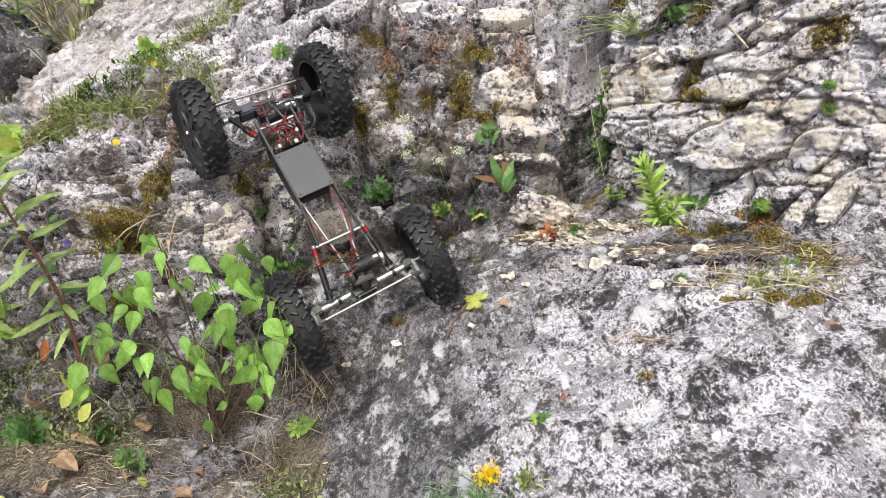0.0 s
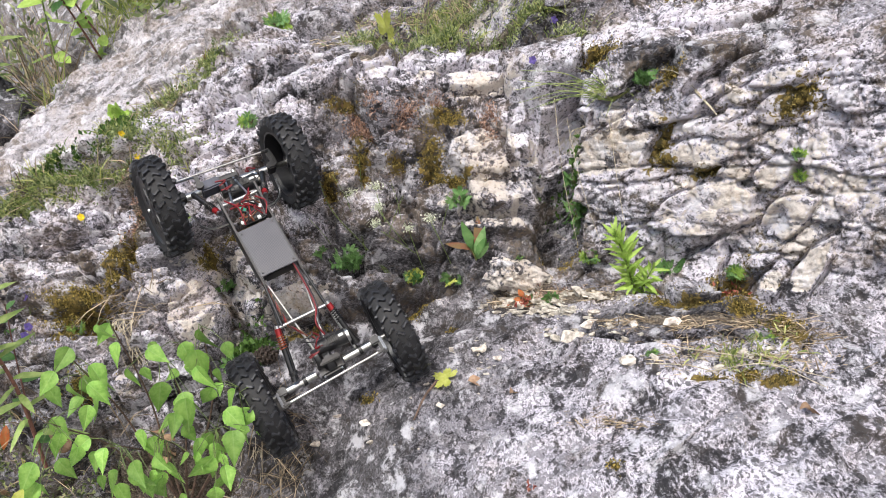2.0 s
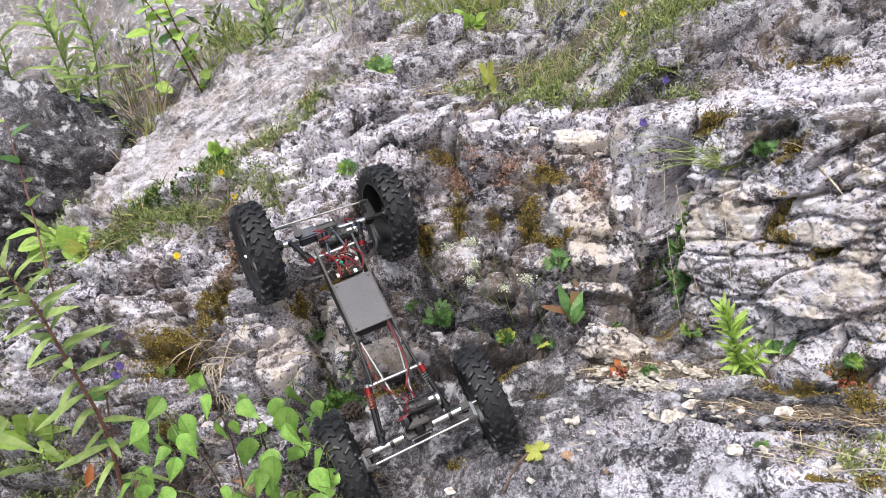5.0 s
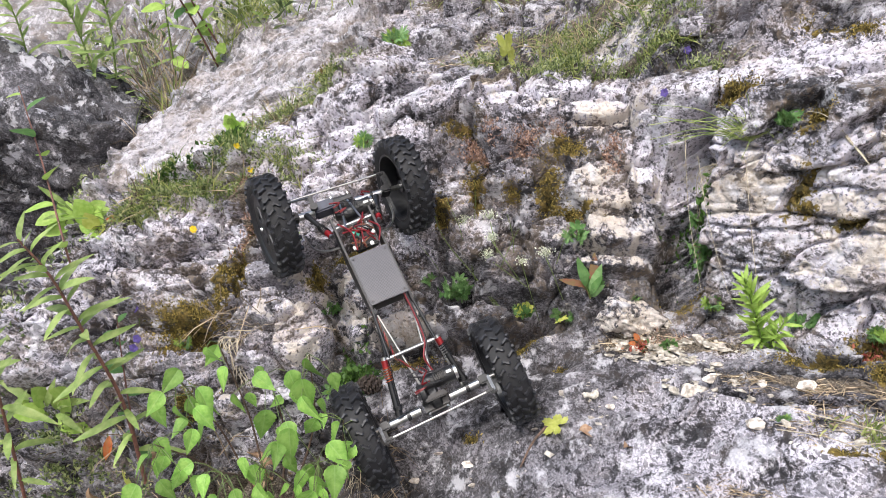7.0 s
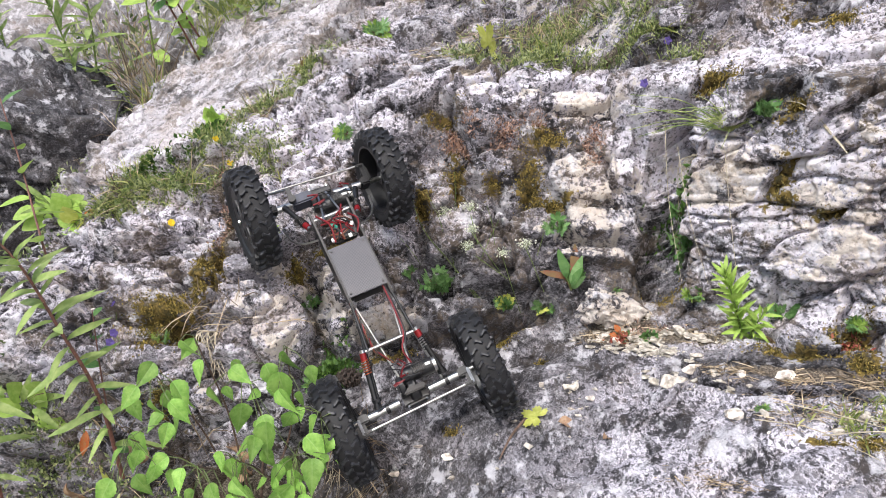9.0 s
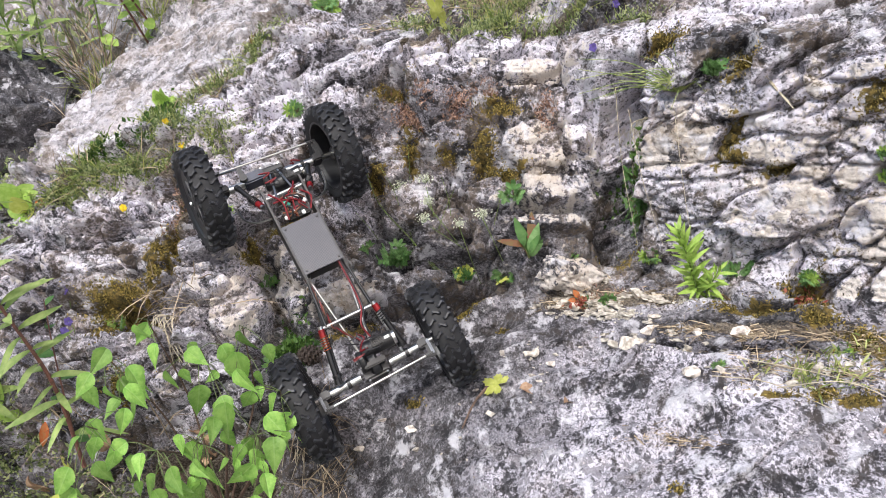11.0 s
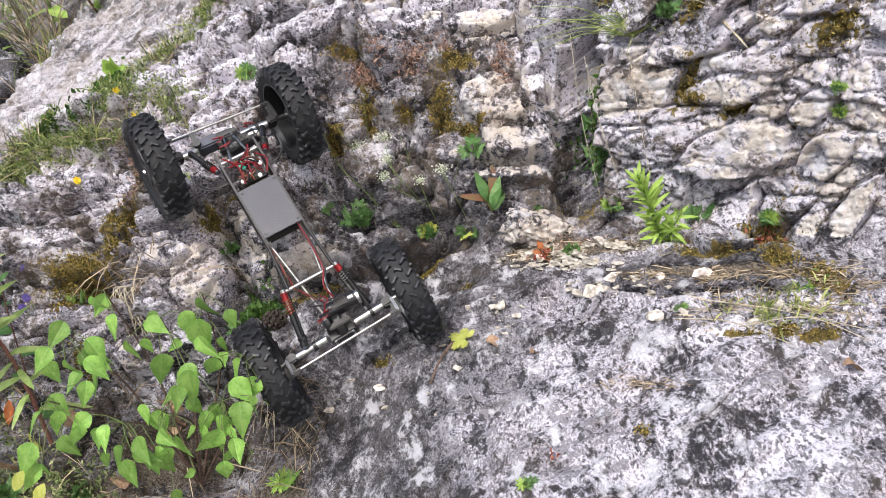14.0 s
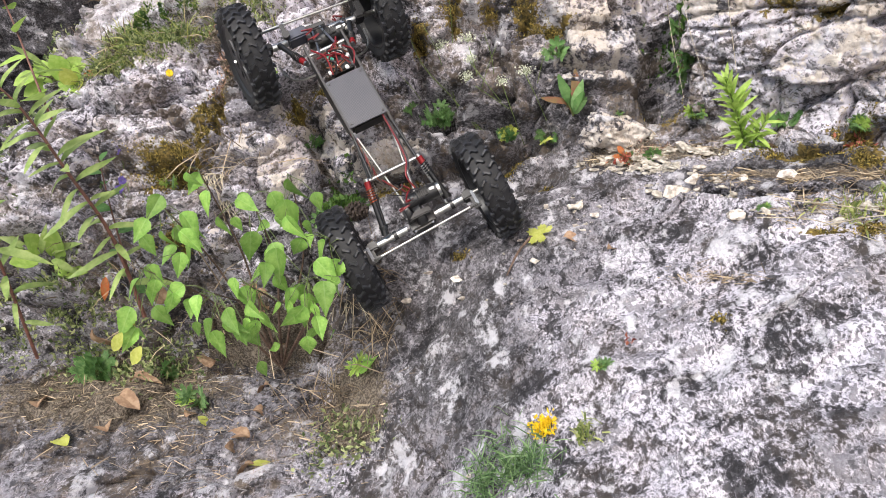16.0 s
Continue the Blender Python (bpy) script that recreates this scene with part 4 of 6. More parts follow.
def axle(y, way):
    """Tube, gearbox, knuckles and track rod; way: +1 where the rod lies ahead of the tube."""
    a, off = axle_frame(y), 0.026 if way > 0 else 0.018
    place = lambda bm: (bmesh.ops.transform(bm, matrix=a, verts=bm.verts), bm)[1]
    for x0, x1 in ((-0.064, -0.020), (0.022, 0.064)):
        tube = part("axle_tube", place(rod((x0, 0, 0), (x1, 0, 0), 0.0050, 18)), ALU, crawler, "bright aluminium axle tube")
        part("clamp_ring", place(rod((x0 * 0.45 + x1 * 0.55, 0, 0), (x0 * 0.33 + x1 * 0.67, 0, 0), 0.0066, 18)), BLACK, tube)
    for s in (-1, 1):
        bm = box((0.014, 0.012, 0.020), (s * 0.071, 0, 0), 0.002)
        box((0.010, 0.022, 0.004), (s * 0.077, way * 0.012, 0.006), 0.001, bm)
        part("knuckle", place(bm), BLACK, crawler, "black steering knuckle")
        part("axle_stub", place(rod((s * 0.074, 0, 0), (s * 0.098, 0, 0), 0.004, 12)), STEEL, crawler)
        part("steering_arm", place(box((0.004, off + 0.004, 0.0024), (s * 0.078, way * off * 0.5, 0.009), 0.001)), BLACK if way > 0 else ALLOY, crawler)
    part("track_rod", place(rod((-0.076, way * off, 0.008), (0.076, way * off, 0.008), 0.0017, 10)), STEEL, crawler, "thin steel track rod")
    for s in (-1, 1):
        part("rod_end", place(box((0.014, 0.005, 0.005), (s * 0.072, way * off, 0.008), 0.0015)), BLACK, crawler)
    bm = lathe([(-0.006, 0.0001), (-0.006, 0.0150), (-0.003, 0.0175), (0.006, 0.0175), (0.009, 0.0150), (0.009, 0.0001)], 28)
    bmesh.ops.translate(bm, verts=bm.verts, vec=(0.002, -way * 0.008, 0.004))
    box((0.034, 0.022, 0.020), (0.002, 0, 0), 0.003, bm)
    case = part("gearbox", place(bm), BLACK, crawler, "black gear case on the axle")
    for x in (-0.011, 0.015):
        for z in (-0.006, 0.008):
            part("screw", place(rod((x, way * 0.010, z), (x, way * 0.0125, z), 0.0016, 8)), STEEL, case)


axle(FRONT, 1)
axle(REAR, -1)

# motors beside the gear cases, with their wiring
for y, way in ((FRONT, -1), (REAR, 1)):
    motor = part("motor", rod((-0.004, y + way * 0.026, 0.014), (0.038, y + way * 0.024, 0.020), 0.0108, 24), BLACK, crawler, "black motor can with red wires")
    part("motor_cap", rod((0.036, y + way * 0.024, 0.0197), (0.042, y + way * 0.0238, 0.0205), 0.0090, 20), ALU, motor)
    part("motor_label", box((0.007, 0.004, 0.0010), (0.030, y + way * 0.025, 0.0305), 0.0003), WHITE, motor)
rng = random.Random(4)
for y, way in ((FRONT, -1), (REAR, 1)):
    for k in range(6):
        x0 = rng.uniform(-0.018, 0.032)
        pts = [(x0, y + way * rng.uniform(0.012, 0.034), 0.033 + rng.uniform(0, 0.006))]
        for q in range(3):
            pts.append((pts[-1][0] + rng.uniform(-0.018, 0.016), pts[-1][1] + way * rng.uniform(-0.004, 0.008), 0.033 + rng.uniform(0, 0.009)))
        part("wire", sweep(bmesh.new(), curve_pts(pts), 0.0010, 6), (WIRE_RED, WIRE_BLACK)[k % 2], crawler)

# spur gears, driver box and a heat sink on each gear case
for y, way in ((FRONT, -1), (REAR, 1)):
    gear = part("gear_cover", lathe([(-0.004, 0.0001), (-0.004, 0.0125), (-0.002, 0.0140), (0.003, 0.0140), (0.005, 0.0120), (0.005, 0.0001)], 24), BLACK, crawler, "round black gear cover", Matrix.Translation((-0.012, y + way * 0.014, 0.014)))
    for k in range(5):
        a = 2 * math.pi * k / 5
        part("screw", rod((-0.0055, 0.0105 * math.cos(a), 0.0105 * math.sin(a)), (-0.0038, 0.0105 * math.cos(a), 0.0105 * math.sin(a)), 0.0011, 8), STEEL, gear)
    part("link_mount", box((0.030, 0.008, 0.010), (0.002, y + way * 0.004, 0.019), 0.0015), BLACK, crawler, "black link mount on the gear case")
    sink = part("heat_sink", box((0.016, 0.010, 0.003), (0.016, y + way * 0.025, 0.0285), 0.0005), BLACK, crawler, "finned black heat sink on the motor")
    for k in range(6):
        part("fin", box((0.0010, 0.010, 0.004), (0.009 + 0.0028 * k, y + way * 0.025, 0.0310), 0.0002), BLACK, sink)
for s in (-1, 1):
    part("spring_seat", rod((s * 0.047, -0.150, 0.008), (s * 0.047, -0.146, 0.010), 0.0062, 16), BLACK, crawler)
    part("ball_end", rod((s * 0.030, -0.050, 0.0275), (s * 0.030, -0.050, 0.0335), 0.0034, 12), BLACK, crawler)

# chassis: two side rails, the carbon deck, cross bars and links
for s in (-1, 1):
    bm = bmesh.new()
    outline = [(0.122, 0.046), (0.060, 0.043), (-0.018, 0.043), (-0.030, 0.040), (-0.030, 0.032), (0.0, 0.012), (0.060, 0.008), (0.100, 0.020), (0.122, 0.038)]
    lo = [bm.verts.new((s * 0.0265, y, z)) for y, z in outline]
    hi = [bm.verts.new((s * 0.0295, y, z)) for y, z in outline]
    bm.faces.new(lo)
    bm.faces.new(hi[::-1])
    for i in range(len(lo)):
        j = (i + 1) % len(lo)
        bm.faces.new((lo[i], lo[j], hi[j], hi[i]))
    part("side_rail", bm, BLACK, crawler, "black chassis side plate", smooth=False)
    part("rail_rod", rod((s * 0.028, -0.026, 0.038), (s * 0.033, -0.090, 0.032), 0.0020, 10), BLACK, crawler, "black chassis rod")
    part("rear_link", rod((s * 0.024, -0.030, 0.036), (s * 0.007, -0.150, 0.014), 0.0017, 10), STEEL, crawler, "bright steel suspension link")
    part("lower_link", rod((s * 0.030, -0.050, 0.030), (s * 0.045, -0.155, -0.004), 0.0022, 10), ALU if s > 0 else BLACK, crawler, "suspension link under the rails")
    part("front_link", rod((s * 0.014, 0.098, 0.046), (0.002 + s * 0.006, 0.152, 0.026), 0.0016, 10), STEEL, crawler, "bright steel upper link")
    bar = curve_pts([(s * 0.029, 0.086, 0.026), (s * 0.050, 0.096, 0.012), (s * 0.062, 0.112, 0.004), (s * 0.066, 0.135, 0.0)])
    part("sway_arm", sweep(bmesh.new(), bar, 0.0016, 8), STEEL, crawler, "bent grey steel arm")
deck = part("deck", box((0.054, 0.076, 0.0022), (0, 0.020, 0.0455), 0.0006), CARBON, crawler, "grey woven carbon-fibre deck plate")
for x in (-0.023, 0.023):
    for y in (-0.013, 0.053):
        part("screw", rod((x, y, 0.0462), (x, y, 0.0478), 0.0016, 8), BLACK, deck)
part("cross_bar", rod((-0.040, -0.089, 0.031), (0.036, -0.089, 0.031), 0.0026, 12), ALU, crawler, "bright aluminium cross bar")
part("cross_bar", rod((-0.030, 0.110, 0.037), (0.030, 0.110, 0.037), 0.0026, 12), ALU, crawler, "bright aluminium cross bar")
part("battery", box((0.046, 0.076, 0.024), (0, 0.022, 0.028), 0.003), BLACK, crawler, "black battery pack under the deck")


def shock(top, low, colour, label, coil=None):
    """Coil-over damper from the chassis down to the axle."""
    t, l = Vector(top), Vector(low)
    d = (l - t).normalized()
    body = part("shock_absorber", rod(t + d * 0.022, l - d * 0.004, 0.0037, 14), BLACK, crawler, label)
    part("shock_shaft", rod(t, l, 0.0015, 8), STEEL, body)
    part("shock_cap", rod(t - d * 0.002, t + d * 0.008, 0.0044, 14), colour, body)
    part("shock_mount", rod(t - d * 0.006 + UP * 0, t - d * 0.001, 0.0036, 12), ALU, body)
    side = d.orthogonal().normalized()
    up = d.cross(side)
    pts = [t + d * (0.006 + 0.020 * k / 60) + 0.0048 * (math.cos(k * 0.62) * side + math.sin(k * 0.62) * up) for k in range(61)]
    part("spring", sweep(bmesh.new(), pts, 0.0008, 6), coil or COPPER, body, "wound coil spring")
    part("shock_eye", rod(l - d * 0.006, l, 0.0044, 12), BLACK, body)


shock((-0.041, -0.092, 0.033), (-0.050, -0.158, 0.006), RED, "black damper with a copper-red spring")
shock((0.036, -0.092, 0.033), (0.048, -0.150, 0.010), RED, "black damper with a red top", BLACK)
shock((-0.036, 0.106, 0.034), (-0.052, 0.160, 0.010), RED, "black damper with a red top", BLACK)
shock((0.036, 0.104, 0.032), (0.052, 0.152, 0.004), RED, "black damper with a red top", BLACK)

# steering servo, receiver and plugs ahead of the deck
servo = part("servo", box((0.030, 0.016, 0.024), (-0.026, 0.156, 0.018), 0.002), SERVO, crawler, "dark blue-grey steering servo")
part("servo_arm", box((0.006, 0.022, 0.003), (-0.040, 0.164, 0.034), 0.001), BLACK, servo)
part("servo_horn", rod((-0.040, 0.156, 0.030), (-0.040, 0.156, 0.037), 0.0055, 16), BLACK, servo)
part("drag_link", rod((-0.040, 0.172, 0.034), (-0.068, 0.186, 0.016), 0.0016, 8), STEEL, crawler)
part("receiver", box((0.034, 0.026, 0.012), (0.004, 0.078, 0.038), 0.002), BLACK, crawler, "small black receiver box")
part("controller", box((0.022, 0.016, 0.010), (0.006, 0.096, 0.040), 0.002), WHITE, crawler, "white-topped speed controller")
part("plug", box((0.008, 0.012, 0.007), (-0.005, 0.088, 0.048), 0.001), GREEN, crawler, "sea-green wiring plug")
for x, y in ((-0.014, 0.068), (0.010, 0.066), (0.018, 0.082), (0.0, 0.074)):
    part("wire_plug", box((0.005, 0.006, 0.004), (x, y, 0.0465), 0.0008), WHITE, crawler)
for k in range(20):
    a = (rng.uniform(-0.022, 0.022), rng.uniform(0.062, 0.100), 0.044 + rng.uniform(0, 0.006))
    b = (rng.uniform(-0.022, 0.022), rng.uniform(0.062, 0.120), 0.042 + rng.uniform(0, 0.006))
    mid = ((a[0] + b[0]) / 2 + rng.uniform(-0.01, 0.01), (a[1] + b[1]) / 2, 0.050 + rng.uniform(0, 0.006))
    part("wire", sweep(bmesh.new(), curve_pts((a, mid, b)), 0.0012, 6), (WIRE_RED, WIRE_BLACK, WIRE_RED, WIRE_ORANGE)[k % 4], crawler)
# leads along the rails to the rear motor
for k, (dx, mat) in enumerate(((0.0, WIRE_RED), (0.0022, WIRE_BLACK))):
    pts = [(0.020 + dx, -0.014, 0.042), (0.021 + dx, -0.050, 0.038), (0.019 + dx, -0.085, 0.034), (0.008 + 2 * dx, -0.108, 0.036 + 0.002 * k), (0.012 + dx, -0.128, 0.030)]
    part("wire", sweep(bmesh.new(), curve_pts(pts), 0.0012, 8), mat, crawler)
for ph in (0.0, 2.1, 4.2):
    pts = []
    for i in range(40):
        t = i / 39
        x = -0.028 + 0.004 * t + (0.022 * max(0, t - 0.7) / 0.3)
        pts.append((x + 0.0012 * math.cos(ph + i * 0.8), -0.020 - 0.105 * t, 0.037 - 0.008 * t + 0.0012 * math.sin(ph + i * 0.8)))
    part("wire", sweep(bmesh.new(), pts, 0.0008, 6), (WIRE_ORANGE, WIRE_BLACK, WIRE_RED)[int(ph)  % 3], crawler)

# ---- plants: materials ----
def leaf_material(name, colour, second, rough=0.5, through_=0.35, island=False, spread=0.35, veins=False):
    """Leaf tissue: lets part of the light through; its tone differs from leaf to leaf."""
    m, nt, b = nodes_of(name)
    co = nt.nodes.new("ShaderNodeTexCoord").outputs["Object"]
    n = noise_node(nt, co, 45 if island else 3.5, 4)
    if island:
        rnd = nt.nodes.new("ShaderNodeNewGeometry").outputs["Random Per Island"]
        col = blend(nt, rnd, colour, second)
    else:
        rnd = nt.nodes.new("ShaderNodeObjectInfo").outputs["Random"]
        col = blend(nt, ramp(nt, n, 0.35, 0.68), colour, second)
    if veins:
        # a pale midrib and side veins that run forward from it
        xyz = nt.nodes.new("ShaderNodeSeparateXYZ")
        nt.links.new(co, xyz.inputs[0])
        off = math_node(nt, "ABSOLUTE", xyz.outputs[0])
        rib = ramp(nt, off, 0.026, 0.008)
        run = math_node(nt, "FRACT", math_node(nt, "MULTIPLY", math_node(nt, "SUBTRACT", xyz.outputs[1], math_node(nt, "MULTIPLY", off, 0.8)), 8.0))
        side = ramp(nt, math_node(nt, "ABSOLUTE", math_node(nt, "SUBTRACT", run, 0.5)), 0.10, 0.03)
        col = blend(nt, math_node(nt, "MULTIPLY", math_node(nt, "MAXIMUM", rib, math_node(nt, "MULTIPLY", side, 0.45)), 0.35), col, (0.38, 0.54, 0.20))
    hsv = add(nt, "HueSaturation")
    nt.links.new(col, hsv.inputs["Color"])
    nt.links.new(math_node(nt, "ADD", math_node(nt, "MULTIPLY", rnd, spread), 1 - spread / 2), hsv.inputs["Value"])
    col = hsv.outputs[0]
    nt.links.new(col, b.inputs["Base Color"])
    b.inputs["Roughness"].default_value = rough
    b.inputs["Specular IOR Level"].default_value = 0.25
    bump(nt, b, noise_node(nt, co, 160 if island else 9, 3, shift=4.0), 0.0003 if island else 0.003, 0.5)
    tr = nt.nodes.new("ShaderNodeBsdfTranslucent")
    nt.links.new(col, tr.inputs["Color"])
    mix = nt.nodes.new("ShaderNodeMixShader")
    mix.inputs[0].default_value = through_
    nt.links.new(b.outputs[0], mix.inputs[1])
    nt.links.new(tr.outputs[0], mix.inputs[2])
    nt.links.new(mix.outputs[0], nt.nodes["Material Output"].inputs["Surface"])
    return m


LEAF = leaf_material("fresh_leaf", (0.18, 0.36, 0.065), (0.31, 0.50, 0.12), 0.36, 0.38, spread=0.7, veins=True)
LEAF_HERB = leaf_material("herb_leaf", (0.12, 0.24, 0.08), (0.23, 0.36, 0.15), 0.45, 0.35, spread=0.6)
LEAF_LIME = leaf_material("lime_leaf", (0.28, 0.44, 0.08), (0.42, 0.56, 0.15))
LEAF_DEEP = leaf_material("deep_leaf", (0.09, 0.20, 0.06), (0.15, 0.28, 0.09))
LEAF_WILLOW = leaf_material("willowherb_leaf", (0.20, 0.30, 0.08), (0.36, 0.44, 0.16))
LEAF_YELLOW = leaf_material("yellow_leaf", (0.46, 0.50, 0.10), (0.60, 0.62, 0.18))
LEAF_ORANGE = leaf_material("orange_leaf", (0.50, 0.13, 0.04), (0.42, 0.20, 0.08))
LEAF_RED = leaf_material("red_leaf", (0.20, 0.08, 0.05), (0.16, 0.12, 0.05))
LEAF_DRY = leaf_material("dry_leaf", (0.26, 0.16, 0.10), (0.42, 0.29, 0.19), 0.8, 0.2)
STEM_RED = plain("red_stem", (0.13, 0.055, 0.04), 0.6, 0, 0.3, 150)
STEM_GREEN = plain("green_stem", (0.14, 0.20, 0.05), 0.6, 0, 0.3, 150)
LEAF_STALK = plain("leaf_stalk", (0.10, 0.14, 0.04), 0.6, 0, 0.3, 150)
TUFT_GREEN = plain("tuft_green", (0.17, 0.27, 0.06), 0.55, 0, 0.35, 90, second=(0.38, 0.42, 0.16))
STEM_DRY = plain("dry_stem", (0.40, 0.35, 0.26), 0.8, 0, 0.3, 150)
BARK = plain("twig_bark", (0.11, 0.07, 0.05), 0.85, 0, 0.35, 200, 0.001)
PETAL_YELLOW = leaf_material("yellow_petal", (0.75, 0.52, 0.02), (0.85, 0.66, 0.05), 0.5, 0.3)
PETAL_VIOLET = leaf_material("violet_petal", (0.10, 0.075, 0.26), (0.15, 0.10, 0.34), 0.5, 0.3)
PETAL_TINY = leaf_material("tiny_white_petal", (0.50, 0.54, 0.38), (0.75, 0.77, 0.66), 0.6, 0.3, island=True)
COVER = leaf_material("ground_cover_leaf", (0.16, 0.23, 0.06), (0.46, 0.48, 0.19), island=True, spread=0.7)
COVER_FRESH = leaf_material("fresh_cover_leaf", (0.11, 0.17, 0.06), (0.36, 0.39, 0.19), island=True, spread=0.8)
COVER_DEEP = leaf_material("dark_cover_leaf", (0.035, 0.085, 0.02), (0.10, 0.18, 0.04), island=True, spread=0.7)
GRASS = leaf_material("grass_blade", (0.16, 0.25, 0.05), (0.38, 0.38, 0.14), island=True, spread=0.6)
GRASS_BLUE = leaf_material("blue_green_blade", (0.10, 0.19, 0.075), (0.22, 0.33, 0.15), island=True, spread=0.5)
STRAW = leaf_material("straw", (0.16, 0.115, 0.075), (0.48, 0.39, 0.27), 0.8, 0.15, island=True, spread=0.6)
MOSS_TIP = leaf_material("moss_tips", (0.070, 0.062, 0.020), (0.31, 0.235, 0.065), 0.8, 0.15, island=True, spread=0.8)
RUST = leaf_material("rusty_sedum", (0.22, 0.115, 0.08), (0.46, 0.32, 0.25), 0.8, 0.15, island=True, spread=0.6)
RED_SEDUM = leaf_material("red_sedum", (0.32, 0.06, 0.05), (0.38, 0.16, 0.10), 0.7, 0.2, island=True, spread=0.6)
CHIP = plain("limestone_chip", (0.42, 0.37, 0.31), 0.9, 0, 0.3, 110, 0.003, second=(0.72, 0.66, 0.58), spread=0.4)


# ---- plants: leaves ----
def leaf_mesh(name, material, shape="heart", droop=0.25, fold=0.12, wave=0.0, n=9, teeth=0.07):
    """A leaf one unit long: base at the origin, tip along +y, face along +z."""
    bm = bmesh.new()
    rows = []
    for i in range(n + 1):
        y = i / n
        if shape == "heart":
            s_ = max(0, (y - 0.28) / 0.72)
            w = 0.32 * (math.sin(0.5 * math.pi * (y + 0.02) / 0.30) ** 0.55 if y < 0.28 else (1 - s_ ** 1.12) * (1 - 0.30 * max(0, s_ - 0.45) / 0.55))
        elif shape == "oval":
            w = 0.34 * math.sin(math.pi * min(1, y * 0.97 + 0.02)) ** 0.75
        elif shape == "lance":
            w = 0.095 * math.sin(math.pi * min(1, y * 0.97 + 0.02) ** 0.85) ** 0.8
        else:
            w = 0.030 * (1 - y) ** 0.5 + 0.004
        if teeth and 0 < i < n:
            w *= 1 + teeth * (1 if i % 2 else -1) * (0.6 if y < 0.25 else 1.0)
        z = -droop * y * y + wave * math.sin(y * 7)
        half = [0.0, 0.55, 1.0] if shape in ("heart", "oval") else [0.0, 1.0]
        row = []
        for s in [-h for h in half[:0:-1]] + half:
            row.append(bm.verts.new((s * w, y * (1 - 0.06 * droop), z + fold * abs(s) * (1.2 if abs(s) < 1 else 1.0) * w + wave * 0.4 * s * math.sin(3 + 5 * y))))
        rows.append(row)
    for a, b in zip(rows, rows[1:]):
        for k in range(len(a) - 1):
            bm.faces.new((a[k], a[k + 1], b[k + 1], b[k]))
    return mesh_of(name, bm, material)


def lobed_mesh(name, material, lobes=5, deep=0.45, cup=0.15, teeth=0.12):
    """A palmate leaf of unit length, such as a maple's or a cranesbill's."""
    bm = bmesh.new()
    c = bm.verts.new((0, 0.08, 0))
    rim, inner = [], []
    steps = lobes * 8
    for k in range(steps + 1):
        a = radians(-150 + 300 * k / steps)
        ph = (k / steps) * lobes * math.pi
        r = (0.30 + 0.30 * math.cos(a / 2)) * (1 - deep * (1 - abs(math.sin(ph)) ** 0.8)) * (1 + teeth * (1 if k % 2 else -1)) * 1.35
        rim.append(bm.verts.new((math.sin(a) * r, 0.08 + math.cos(a) * r, cup * r * r * math.cos(3 * a))))
        inner.append(bm.verts.new((math.sin(a) * r * 0.5, 0.08 + math.cos(a) * r * 0.5, 0.03 * math.cos(2 * ph))))
    for k in range(steps):
        bm.faces.new((c, inner[k], inner[k + 1]))
        bm.faces.new((inner[k], rim[k], rim[k + 1], inner[k + 1]))
    return mesh_of(name, bm, material)


SAPLING_LEAVES = [leaf_mesh("leaf", LEAF, "heart", d, f, w, 19, 0.06) for d, f, w in ((0.10, 0.20, 0.008), (0.25, 0.32, 0.012), (-0.06, 0.36, 0.014), (0.18, 0.12, 0.010), (0.35, 0.28, 0.010))]
LIME_LEAVES = [leaf_mesh("leaf", LEAF_LIME, "lance", d, 0.3, 0.01, 8, 0.0) for d in (0.15, 0.35)]
LIME_WIDE = [leaf_mesh("leaf", LEAF_LIME, "oval", d, 0.2, 0.01, 8, 0.03) for d in (0.15, 0.35)]
WILLOW_LEAVES = [leaf_mesh("leaf", LEAF_WILLOW, "lance", d, 0.25, 0.015, 9, 0.03) for d in (0.10, 0.30, 0.5)]
DEEP_OVAL = [leaf_mesh("leaf", LEAF_DEEP, "oval", d, 0.2, 0.01, 8, 0.03) for d in (0.15, 0.4)]
DOCK_LEAVES = [leaf_mesh("leaf", LEAF_HERB, "lance", 0.25, 0.3, 0.03, 9, 0.02), leaf_mesh("leaf", LEAF_RED, "lance", 0.5, 0.2, 0.05, 9, 0.03), leaf_mesh("leaf", LEAF_DEEP, "lance", 0.2, 0.3, 0.02, 9, 0.02)]
YELLOW_LEAVES = [leaf_mesh("leaf", LEAF_YELLOW, "oval", d, 0.15, 0.02, 9, 0.03) for d in (0.2, 0.4)]
ORANGE_LEAF = leaf_mesh("leaf", LEAF_ORANGE, "oval", 0.4, 0.2, 0.03, 9, 0.04)
DRY_LEAF = leaf_mesh("leaf", LEAF_DRY, "oval", 0.6, 0.5, 0.06, 9, 0.04)
LOBED_GREEN = [lobed_mesh("leaf", LEAF_HERB, 5, 0.5, 0.2), lobed_mesh("leaf", LEAF_DEEP, 5, 0.5, 0.3)]
LOBED_LIME = [lobed_mesh("leaf", LEAF_LIME, 7, 0.6, 0.25), lobed_mesh("leaf", LEAF_HERB, 7, 0.6, 0.1)]
LOBED_YELLOW = lobed_mesh("leaf", LEAF_YELLOW, 5, 0.4, 0.15, 0.08)
EYE_SIDE = Vector((0.05, -0.93, 0.36))


